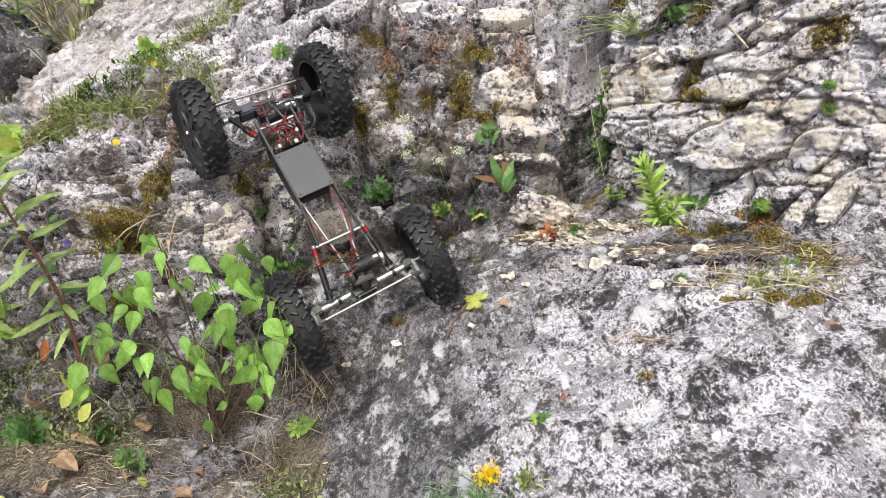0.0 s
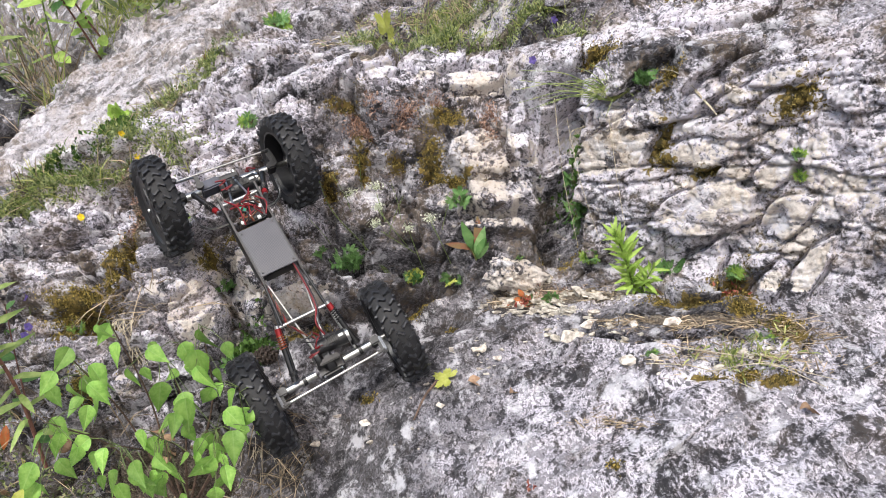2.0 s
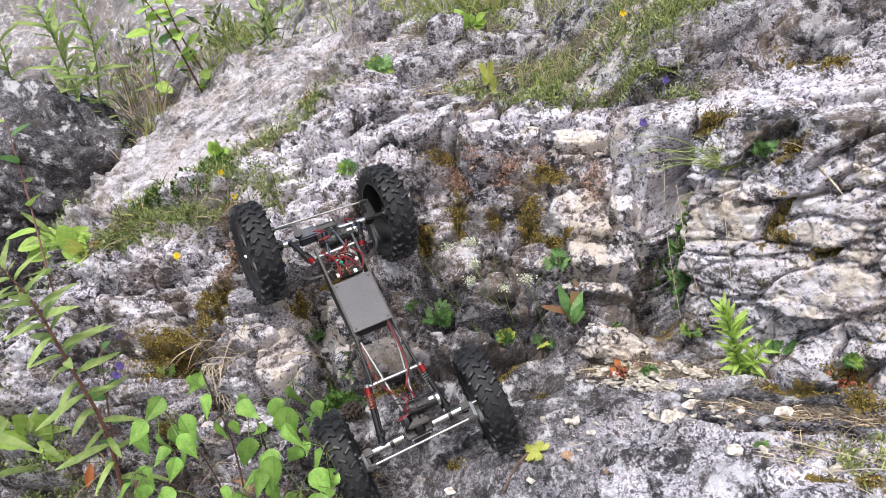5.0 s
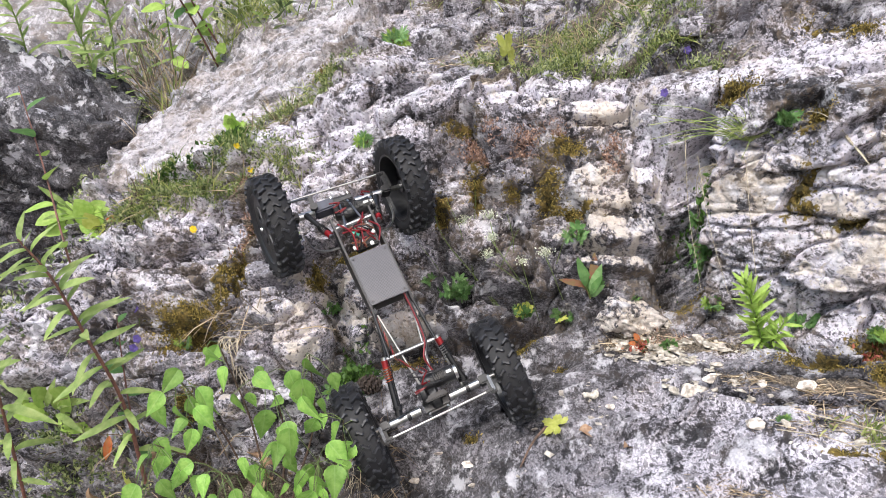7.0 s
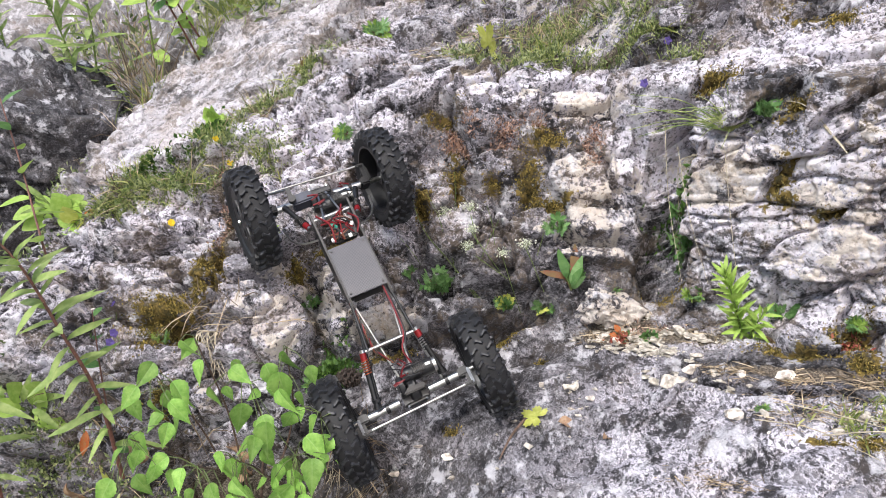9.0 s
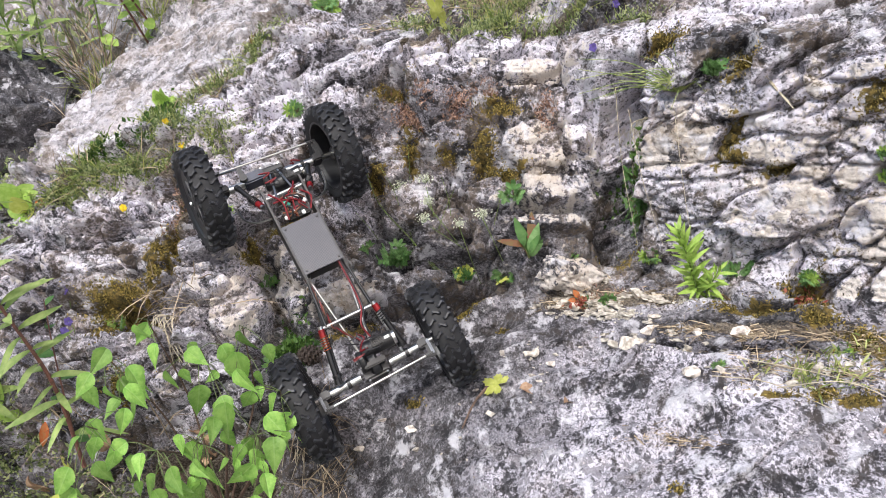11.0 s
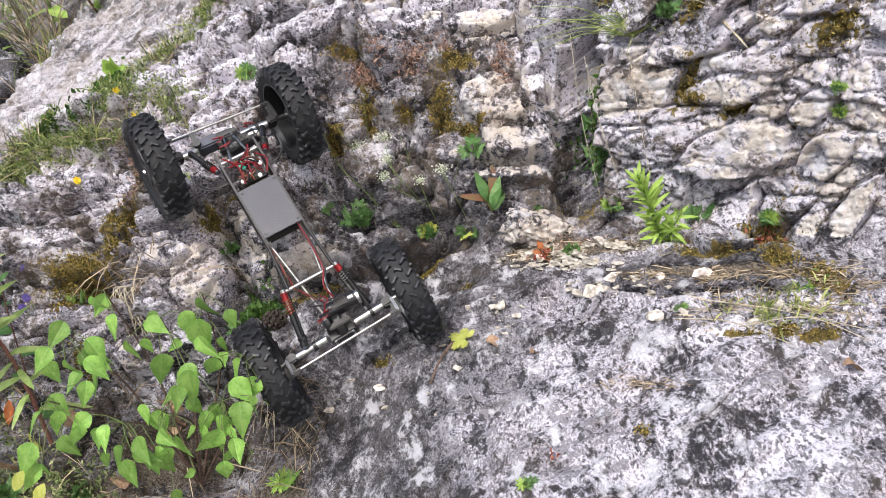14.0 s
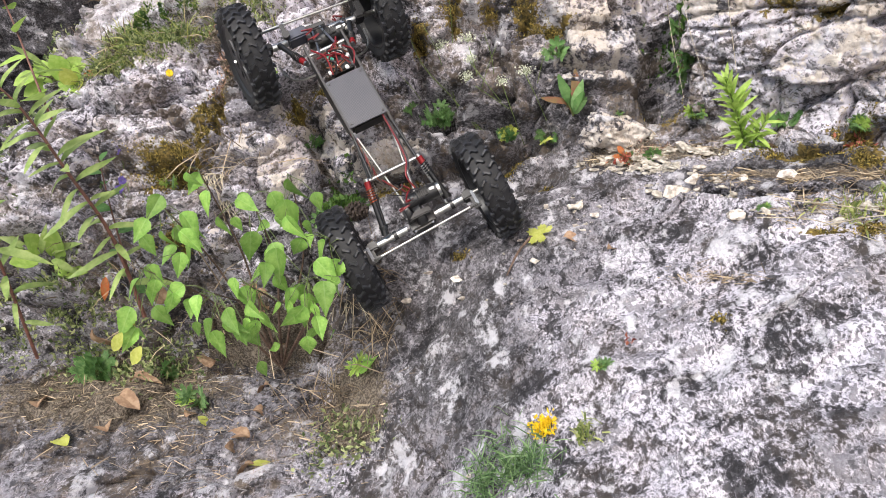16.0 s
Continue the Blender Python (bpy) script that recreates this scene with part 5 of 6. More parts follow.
def put_leaf(me, base, tip_dir, face_dir, size, parent, name="leaf", wide=1.0):
    """Hang a leaf from its base, its tip along tip_dir and its face turned to face_dir."""
    y = Vector(tip_dir).normalized()
    z = Vector(face_dir)
    z = (z - y * z.dot(y)).normalized()
    x = y.cross(z)
    ob = new(name, me)
    ob.parent = parent
    m = Matrix((x * size * wide, y * size, z * size)).transposed().to_4x4()
    m.translation = Vector(base)
    ob.matrix_local = parent.matrix_world.inverted() @ m if not parent.parent else m
    return ob


def local(parent, pts):
    o = parent.matrix_world.translation
    return [Vector(p) - o for p in pts]


def jitter(rng, v, k):
    return Vector(v) + Vector((rng.uniform(-k, k), rng.uniform(-k, k), rng.uniform(-k, k)))


# the sapling at the foot of the face
SAPLING = [
    (-0.364, 1.052, 1.077), (-0.344, 1.052, 1.054), (-0.314, 1.059, 1.042), (-0.334, 1.044, 1.024), (-0.375, 1.030, 1.034), (-0.395, 1.013, 1.018),
    (-0.406, 1.014, 1.033), (-0.391, 1.031, 1.056), (-0.359, 1.025, 1.006), (-0.373, 1.011, 0.992), (-0.256, 1.086, 1.057), (-0.279, 1.073, 1.044),
    (-0.259, 1.076, 1.034), (-0.261, 1.068, 1.015), (-0.296, 1.050, 1.003), (-0.215, 1.068, 0.984), (-0.224, 1.056, 0.963), (-0.267, 1.051, 0.981),
    (-0.284, 1.038, 0.967), (-0.416, 0.980, 0.972), (-0.394, 0.989, 0.967), (-0.421, 0.962, 0.944), (-0.350, 0.998, 0.943), (-0.317, 1.019, 0.956),
    (-0.321, 1.000, 0.924), (-0.299, 1.010, 0.926), (-0.253, 1.033, 0.937), (-0.229, 1.036, 0.928), (-0.211, 1.047, 0.939), (-0.235, 1.027, 0.915),
    (-0.326, 0.990, 0.910), (-0.287, 1.005, 0.907),
]
rng = random.Random(12)
root = at(-0.330, -0.285)
sapling = thing("sapling", Matrix.Translation(root), "leafy green sapling with toothed heart-shaped leaves at the rock's foot", "sapling")
stems = []
for tip in ((-0.362, 1.075, 1.085), (-0.258, 1.105, 1.065), (-0.212, 1.085, 0.990), (-0.415, 1.000, 0.985), (-0.398, 1.040, 1.050), (-0.305, 1.085, 1.045), (-0.300, 1.03, 0.95), (-0.235, 1.05, 0.95), (-0.34, 1.01, 0.95)):
    t = Vector(tip)
    mid = root.lerp(t, 0.55) + Vector((0.25 * (t.x - root.x), 0.03, 0.02))
    pts = curve_pts((root, root.lerp(mid, 0.5), mid, t), 8)
    stems.append(pts)
    part("stem", sweep(bmesh.new(), local(sapling, pts), 0.0022, 7, 0.35), BARK, sapling, "thin brown stem")
spots = [Vector(p) for p in SAPLING]
for k in range(62):
    a = SAPLING[k % 32] if k < 32 else rng.choice(SAPLING[12:])
    spots.append(Vector(a) + Vector((rng.uniform(-0.034, 0.034), rng.uniform(-0.01, 0.06), rng.uniform(-0.060, 0.015))))
for k, p in enumerate(spots):
    base = p + Vector((rng.uniform(-0.004, 0.004), 0, 0.010))
    near = min((q for pts in stems for q in pts), key=lambda q: (q - base).length)
    bend = base.lerp(near, 0.5) + Vector((0, -0.004, 0.006))
    part("leaf_stalk", sweep(bmesh.new(), local(sapling, (near, bend, base)), 0.0005, 5), LEAF_STALK, sapling)
    tip = Vector((rng.uniform(-0.75, 0.75), rng.uniform(-0.6, 0.2), rng.choice((-1.0, -1.0, -0.8, -0.3))))
    face = EYE_SIDE + Vector((rng.uniform(-1.5, 1.5), 0, rng.uniform(-0.1, 1.3)))
    put_leaf(rng.choice(SAPLING_LEAVES), base, tip, face, rng.uniform(0.026, 0.047) if k < 32 else rng.uniform(0.018, 0.040), sapling, wide=rng.uniform(0.85, 1.1))
for p in ((-0.432, 0.955, 0.925), (-0.415, 0.960, 0.905)):
    put_leaf(YELLOW_LEAVES[0], p, (-0.5, -0.3, -0.8), EYE_SIDE, 0.026, sapling, wide=0.8)


def leafy_stem(name, label, category, path, leaves, count, size, seed, stem=None, start=0.15, spread_=0.9, r=0.0022, lift=0.3, group="", top=True, wide=1.0):
    """An upright stem with leaves set round it."""
    rng = random.Random(seed)
    pts = curve_pts(path, 10)
    ob = thing(name, Matrix.Translation(pts[0]), label, category, group)
    part("stem", sweep(bmesh.new(), local(ob, pts), r, 7, 0.4), stem or STEM_GREEN, ob)
    for k in range(count):
        t = start + (1 - start) * k / max(1, count - 1)
        i = min(len(pts) - 2, int(t * (len(pts) - 1)))
        d = (pts[i + 1] - pts[i]).normalized()
        a = k * 2.4 + rng.uniform(-0.4, 0.4)
        side = Vector((1, 0, 0))
        side = (side - d * side.dot(d)).normalized()
        out = math.cos(a) * side + math.sin(a) * d.cross(side)
        tip = out * spread_ + jitter(rng, (0, 0, 0), 0.25) + d * (lift + (0.8 * (t - 0.5) if top else 0)) + Vector((0, -0.15, 0))
        face = d * 0.7 + EYE_SIDE * 0.5
        put_leaf(rng.choice(leaves), pts[i], tip, face, size * rng.uniform(0.6, 1.2) * (1 - 0.35 * max(0, t - 0.7) / 0.3), ob, wide=wide)
    return ob


leafy_stem("willowherb", "tall leafy herb with narrow leaves on a red stem", "plant", ((-0.484, 1.117, 0.870), (-0.499, 1.098, 0.992), (-0.529, 1.074, 1.088), (-0.557, 1.059, 1.162), (-0.585, 1.044, 1.210)),
           WILLOW_LEAVES, 42, 0.062, 5, STEM_RED, 0.12, 1.0, 0.0030, 0.25)
leafy_stem("willowherb", "tall leafy herb with narrow leaves on a red stem", "plant", ((-0.66, 1.13, 0.80), (-0.66, 1.10, 0.95), (-0.665, 1.08, 1.06), (-0.68, 1.06, 1.15)),
           WILLOW_LEAVES, 26, 0.062, 6, STEM_RED, 0.15, 1.0, 0.0026, 0.25)
leafy_stem("bellflower", "slender bellflower stalk with small violet blooms", "plant", ((-0.500, 1.136, 0.880), (-0.516, 1.143, 1.003), (-0.527, 1.154, 1.085)), DEEP_OVAL, 9, 0.028, 7, STEM_RED, 0.1, 0.9, 0.0016)
leafy_stem("shrub_shoot", "dark red shrub shoot with a few green leaves", "plant", ((-0.625, 1.281, 1.0), (-0.705, 1.362, 1.109), (-0.762, 1.415, 1.232), (-0.818, 1.456, 1.361)), [LIME_WIDE[0], DEEP_OVAL[0]], 10, 0.050, 8, STEM_RED, 0.2, 1.0, 0.0024, 0.1)
for k, (path, leaves, count, size, stem) in enumerate((
    (((-1.02, 2.16, 1.24), (-1.056, 2.105, 1.452), (-1.082, 2.054, 1.560)), WILLOW_LEAVES, 34, 0.080, STEM_GREEN),
    (((-1.00, 2.17, 1.24), (-0.995, 2.136, 1.479), (-1.013, 2.090, 1.58)), WILLOW_LEAVES, 30, 0.075, STEM_GREEN),
    (((-1.16, 2.10, 1.24), (-1.17, 2.06, 1.45), (-1.20, 2.03, 1.56)), WILLOW_LEAVES, 30, 0.075, STEM_GREEN),
    (((-0.90, 2.30, 1.25), (-0.887, 2.206, 1.509), (-0.900, 2.197, 1.60)), LIME_WIDE + WILLOW_LEAVES, 26, 0.052, STEM_GREEN),
    (((-0.660, 2.22, 1.28), (-0.745, 2.070, 1.482), (-0.778, 2.033, 1.580)), LIME_WIDE, 18, 0.048, STEM_RED),
    (((-0.70, 2.20, 1.26), (-0.778, 2.057, 1.506), (-0.850, 2.004, 1.620)), [LIME_WIDE[0], DEEP_OVAL[0]], 16, 0.050, STEM_RED),
    (((-0.60, 2.25, 1.40), (-0.58, 2.20, 1.50), (-0.60, 2.17, 1.60)), WILLOW_LEAVES, 14, 0.09, STEM_GREEN),
)):
    leafy_stem("tall_herb", "tall leafy herb growing in the gap behind the shelf", "plant", path, leaves, count, size, 20 + k, stem, 0.12, 0.8, 0.0030, 0.55 if leaves is WILLOW_LEAVES else 0.1, "herbs behind the shelf")
green = leafy_stem("sprig", "bright lime-green leafy sprig on the gravel ledge", "plant", ((0.328, 1.297, 1.034), (0.312, 1.284, 1.083), (0.290, 1.278, 1.140)), LIME_LEAVES, 64, 0.034, 31, None, 0.10, 0.60, 0.0020, 0.7, wide=1.15)
leafy_stem("sprig", "bright lime-green leafy sprig on the gravel ledge", "plant", ((0.335, 1.296, 1.034), (0.338, 1.282, 1.059), (0.348, 1.275, 1.085)), LIME_LEAVES, 26, 0.028, 32, None, 0.1, 0.8, 0.0016, 0.5, wide=1.15)


def rosette(name, label, u, v, leaves, count, size, seed, stalk=0.5, lean=0.55, group="", extra=(), category="plant", wide=1.0, rise=0.0, reach=0.0):
    """A low plant: stalks and leaves spreading from one root on the rock."""
    rng = random.Random(seed)
    p0 = at(u, v, -0.002)
    ob = thing(name, Matrix.Translation(p0), label, category, group)
    picks = [rng.choice(leaves) for _ in range(count)] + list(extra)
    for k, me in enumerate(picks):
        a = k * 2.4 + rng.uniform(-0.5, 0.5)
        out = Vector((math.cos(a), -0.35 + 0.5 * math.sin(a), 0)) * rng.uniform(0.5, 1.2) * lean + Vector((0, -0.35, rng.uniform(0.35, 1.1) + rise))
        out.normalize()
        size_k = size * rng.uniform(0.65, 1.2)
        base = p0 + out * size_k * stalk * rng.uniform(0.4, 1.5) + Vector((rng.uniform(-0.4, 0.4), -0.6, rng.uniform(-0.7, 0.3))) * reach
        if stalk:
            part("leaf_stalk", sweep(bmesh.new(), local(ob, (p0, p0.lerp(base, 0.5) + Vector((0, 0, 0.002)), base)), 0.0008, 5), STEM_GREEN if k % 3 else STEM_RED, ob)
        put_leaf(me, base, out + jitter(rng, (0, 0, -0.2), 0.35), EYE_SIDE + jitter(rng, (0, 0, 0.3), 0.5), size_k, ob, wide=wide)
    return ob


rosette("dock", "dock plant with green and reddening upright leaves", 0.098, 0.088, [DOCK_LEAVES[0], DOCK_LEAVES[2], DOCK_LEAVES[2]], 9, 0.044, 41, 0.45, 0.7, extra=(DOCK_LEAVES[1], DOCK_LEAVES[0], DOCK_LEAVES[1]), wide=1.7, rise=0.9)
rosette("dock", "small dock tuft of bright leaves below the deck", -0.106, 0.092, [LOBED_GREEN[0], LOBED_GREEN[1], LOBED_LIME[1], LOBED_GREEN[0]], 70, 0.014, 42, 1.2, 1.3, extra=(DOCK_LEAVES[1],), wide=1.3, rise=0.2)
for k, (u, v, n, size, leaves, label) in enumerate((
    (0.000, 0.080, 26, 0.014, LOBED_GREEN + [LOBED_YELLOW], "low cranesbill with green and yellow lobed leaves"),
    (0.171, 0.014, 18, 0.012, LOBED_GREEN + [ORANGE_LEAF], "tiny cranesbill with an orange dying leaf"),
    (0.275, 0.080, 20, 0.015, LOBED_LIME, "low bright green cranesbill on the gravel ledge"),
    (0.210, 0.002, 14, 0.012, LOBED_GREEN, "low green cranesbill beside the sprig"),
    (0.232, 0.175, 46, 0.016, LOBED_GREEN, "green cranesbill rooted in the deep crevice"),
    (0.230, 0.155, 46, 0.015, LOBED_GREEN + [DOCK_LEAVES[1]], "green and red cranesbill hanging in the crevice"),
    (0.076, 0.172, 8, 0.016, LOBED_GREEN, "small green cranesbill on the bedded face"),
    (0.446, -0.028, 24, 0.014, LOBED_LIME, "green cranesbill on a moss cushion"),
    (0.371, 0.019, 9, 0.016, LOBED_GREEN, "small dark cranesbill under the ledge"),
    (-0.365, 0.135, 6, 0.015, LOBED_LIME, "small green seedling in a crack"),
    (-0.262, 0.300, 8, 0.016, LOBED_LIME, "small green seedling on the dark face"),
    (-0.285, 0.030, 9, 0.013, LOBED_GREEN, "small-leaved creeping herb in a crack"),
    (-0.245, -0.055, 12, 0.018, LOBED_GREEN, "dark green herb under the overhanging block"),
    (-0.255, -0.11, 12, 0.018, LOBED_LIME, "bright fern-like herb beside the sapling"),
    (-0.48, -0.06, 10, 0.014, LOBED_LIME, "grey-green feathery herb on the dark face"),
    (-0.50, -0.30, 12, 0.022, LOBED_GREEN, "low green herb on the gully floor"),
    (-0.60, -0.30, 12, 0.026, LOBED_GREEN, "low green herb on the gully floor"),
    (-0.42, -0.36, 10, 0.022, LOBED_LIME, "low green herb on the gully floor"),
    (0.109, -0.375, 9, 0.010, LOBED_LIME, "tiny green seedling in a hollow of the slab"),
    (0.165, 0.10, 8, 0.011, LOBED_LIME, "small bright herb beside the dock"),
    (0.06, 0.082, 10, 0.016, LOBED_GREEN + [LOBED_YELLOW], "small cranesbill with yellowing leaves"),
    (-0.15, 0.105, 10, 0.013, LOBED_GREEN, "small feathery herb below the deck"),
    (0.500, 0.028, 12, 0.010, LOBED_LIME, "small pale herb on the wall"),
    (0.500, 0.048, 12, 0.010, LOBED_LIME, "pale green herb rooted in the wall"),
    (0.331, 0.224, 30, 0.014, LOBED_GREEN, "feathery green herb on the grey block"),
    (0.31, -0.16, 6, 0.010, LOBED_LIME, "tiny green seedling on the slab"),
    (0.44, -0.16, 7, 0.012, LOBED_LIME, "tiny green seedling in the litter"),
    (-0.20, -0.30, 5, 0.018, LOBED_LIME, "small pale seedling at the slab's edge"),
)):
    rosette("herb", label, u, v, leaves, n, size, 50 + k, 0.7, 0.9, "herbs in the rock's cracks", reach=0.075 if "crevice" in label else 0.0)
# broad yellowing leaves on the ledge
rosette("broadleaf_herb", "broad-leaved herb turning yellow and orange on the ledge", -0.750, 0.215, [YELLOW_LEAVES[0], LIME_WIDE[0], LIME_WIDE[1]], 16, 0.040, 80, 0.6, 1.0, extra=(ORANGE_LEAF,))
rosette("broadleaf_herb", "broad-leaved green herb beside the ledge", -0.800, 0.250, [LIME_WIDE[0], WILLOW_LEAVES[0], LIME_WIDE[1]], 18, 0.048, 81, 0.7, 1.0)
rosette("broadleaf_herb", "broad-leaved green herb in the gully", -0.66, -0.16, [LIME_WIDE[0], WILLOW_LEAVES[1]], 9, 0.060, 82, 0.5, 0.8)
rosette("broadleaf_herb", "small broad-leaved herb on the shelf", -0.545, 0.44, [LIME_WIDE[0], LOBED_LIME[0]], 16, 0.022, 83, 0.5, 0.8)
rosette("cinquefoil", "grey-green cinquefoil on the upper ledge", -0.275, 0.66, LOBED_LIME, 14, 0.026, 84, 0.7, 0.9)
rosette("mullein", "green leafy rosette on the upper ledge", -0.10, 0.80, [LIME_WIDE[0], LIME_WIDE[1]], 14, 0.028, 85, 0.6, 0.8)


# ---- stuff made of countless small pieces ----
def stuff(name, label, category, verts, faces, material):
    me = bpy.data.meshes.new(name)
    me.from_pydata(verts.tolist(), [], faces.tolist())
    me.materials.append(material)
    return tagged(new(name, me), label, category, kind="stuff")


def surface_points(u, v):
    return place(u, v)


def blades(rs, p, d, length, width, bend=0.3):
    """Narrow two-segment blades from points p along directions d."""
    n = len(p)
    d = d / np.linalg.norm(d, axis=1)[:, None]
    side = np.cross(d, rs.normal(size=(n, 3)))
    side /= np.linalg.norm(side, axis=1)[:, None]
    droop = np.stack([np.zeros(n), np.zeros(n), -np.ones(n)], -1) * (bend * length)[:, None]
    mid = p + d * (length * 0.55)[:, None] + droop * 0.25
    tip = p + d * length[:, None] + droop
    w = side * width[:, None]
    verts = np.stack([p - w, p + w, mid + w, mid - w, tip], 1).reshape(-1, 3)
    base = np.arange(n)[:, None] * 5
    quads = base + np.array([[0, 1, 2, 3]])
    tris = base + np.array([[3, 2, 4]])
    return verts, [*quads.tolist(), *tris.tolist()]


def leaflets(rs, p, d, length, width):
    """Small diamond leaves."""
    n = len(p)
    d = d / np.linalg.norm(d, axis=1)[:, None]
    side = np.cross(d, rs.normal(size=(n, 3)))
    side /= np.linalg.norm(side, axis=1)[:, None]
    up = np.cross(side, d)
    mid = p + d * (length * 0.5)[:, None]
    w = side * width[:, None]
    tip = p + d * length[:, None] - up * (0.15 * length)[:, None]
    verts = np.stack([p, mid + w + up * (0.1 * length)[:, None], tip, mid - w + up * (0.1 * length)[:, None]], 1).reshape(-1, 3)
    return verts, (np.arange(n)[:, None] * 4 + np.array([[0, 1, 2, 3]])).tolist()


def scatter(rs, rows, count):
    """Points in soft patches: u, v, half length, half width, turn, share."""
    share = np.array([r[5] for r in rows], float)
    pick = rs.choice(len(rows), count, p=share / share.sum())
    a = np.array([r[:5] for r in rows])[pick]
    g = rs.normal(size=(count, 2)) * 0.5
    c, s = np.cos(np.radians(a[:, 4])), np.sin(np.radians(a[:, 4]))
    x, y = g[:, 0] * a[:, 2], g[:, 1] * a[:, 3]
    u, v = a[:, 0] + c * x - s * y, a[:, 1] + s * x + c * y
    clump = fbm(u * 45, v * 45, 2, 7) + rs.normal(size=count) * 0.12
    keep = clump > -0.12
    return u[keep], v[keep]


def carpet(name, label, rows, count, length, width, material, seed, kind="leaflets", up=0.9, high=0.012, category="ground cover"):
    rs = np.random.RandomState(seed)
    u, v = scatter(rs, rows, count)
    p = surface_points(u, v)
    n = len(u)
    p = p + np.array([0, -0.4, 0.9]) * (rs.rand(n) * high)[:, None] - np.array([0, -0.3, 0.9]) * 0.002
    d = rs.normal(size=(n, 3)) * 0.7 + np.array([0, -0.35, up])
    ln = length * (0.5 + rs.rand(n))
    wd = width * (0.6 + 0.8 * rs.rand(n))
    if kind == "leaflets":
        verts, faces = leaflets(rs, p, d, ln, wd)
    else:
        verts, faces = blades(rs, p, d, ln, wd)
    me = bpy.data.meshes.new(name)
    me.from_pydata(verts.tolist(), [], faces)
    me.materials.append(material)
    return tagged(new(name, me), label, category, kind="stuff")


SHELF_GREEN = [(-0.60, 0.29, 0.10, 0.035, 12, 2.0), (-0.66, 0.23, 0.08, 0.030, 10, 2.2), (-0.56, 0.25, 0.10, 0.03, 15, 2), (-0.52, 0.36, 0.04, 0.05, 30, 1.2), (-0.46, 0.46, 0.07, 0.030, 35, 1.5), (-0.38, 0.52, 0.06, 0.030, 30, 1.3),
               (-0.45, 0.33, 0.06, 0.04, 0, 0.7), (-0.40, 0.30, 0.06, 0.03, 0, 0.5), (-0.63, 0.34, 0.07, 0.02, 10, 1.2)]
TOP_GREEN = [(0.10, 0.58, 0.16, 0.04, 0, 2.0), (0.16, 0.66, 0.20, 0.06, 0, 2.0), (0.22, 0.52, 0.06, 0.03, 0, 1.2), (0.30, 0.58, 0.22, 0.06, 4, 3.5), (0.42, 0.60, 0.18, 0.05, 6, 2.0), (0.05, 0.46, 0.10, 0.025, 0, 1.6), (0.20, 0.46, 0.05, 0.02, 0, 1.0), (0.26, 0.40, 0.03, 0.02, 0, 0.5), (0.10, 0.80, 0.25, 0.08, 0, 1.5), (-0.08, 0.52, 0.05, 0.02, 0, 0.7),
             (0.02, 0.50, 0.05, 0.02, 0, 0.6), (-0.12, 0.85, 0.10, 0.06, 0, 1.0), (0.30, 0.56, 0.08, 0.02, 0, 1.0)]
GULLY_GREEN = [(-0.55, -0.28, 0.12, 0.05, 0, 1), (-0.66, -0.22, 0.10, 0.06, 0, 1), (-0.85, 0.0, 0.10, 0.15, 0, 1.5), (-0.80, -0.2, 0.12, 0.12, 0, 1.5), (-0.20, -0.42, 0.05, 0.05, 30, 0.3), (-0.88, 0.30, 0.08, 0.10, 0, 1.5)]
carpet("ground_cover", "low yellowish-green stonecrop and bedstraw on the ledge", SHELF_GREEN, 12000, 0.0060, 0.0017, COVER_FRESH, 1, high=0.018)
carpet("ground_cover", "low grassy green mat on the upper ledge", TOP_GREEN, 15000, 0.0075, 0.0014, COVER_FRESH, 2, high=0.020)
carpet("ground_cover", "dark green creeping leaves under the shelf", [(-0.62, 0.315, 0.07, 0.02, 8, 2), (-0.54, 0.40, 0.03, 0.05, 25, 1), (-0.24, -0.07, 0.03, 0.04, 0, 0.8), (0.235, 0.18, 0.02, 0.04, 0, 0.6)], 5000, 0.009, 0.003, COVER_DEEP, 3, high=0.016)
carpet("ground_cover", "mixed low herbs and leaves on the gully floor", GULLY_GREEN, 9000, 0.0085, 0.0024, COVER_FRESH, 4, high=0.02)
carpet("grass", "thin green and straw-coloured grass on the ledges", SHELF_GREEN + TOP_GREEN, 4200, 0.045, 0.0007, GRASS, 5, "blades", 1.0, 0.004, "grass")
carpet("grass", "tall thin grass behind the shelf and above the ledge", [(-0.10, 0.88, 0.14, 0.04, 0, 1.5), (-0.30, 0.95, 0.15, 0.05, 0, 1), (-0.66, 0.93, 0.12, 0.06, 40, 1.5), (-0.85, 0.72, 0.06, 0.12, 20, 1.5), (0.25, 0.85, 0.3, 0.06, 0, 1)], 1700, 0.09, 0.0010, GRASS, 6, "blades", 1.3, 0.004, "grass")
carpet("dry_grass", "dry brown grass stalks beside the shelf and sapling", [(-0.60, 0.27, 0.12, 0.03, 10, 1.2), (-0.46, 0.44, 0.07, 0.03, 35, 0.6), (0.10, 0.60, 0.2, 0.06, 0, 1.2), (-0.84, 0.60, 0.04, 0.14, -20, 2), (-0.19, -0.22, 0.035, 0.10, 10, 1.6), (-0.24, -0.34, 0.06, 0.08, 20, 1), (-0.40, -0.02, 0.05, 0.03, 0, 0.8), (-0.5, -0.2, 0.1, 0.06, 0, 0.8)], 1500, 0.065, 0.0006, STRAW, 7, "blades", 0.5, 0.004, "dry grass")
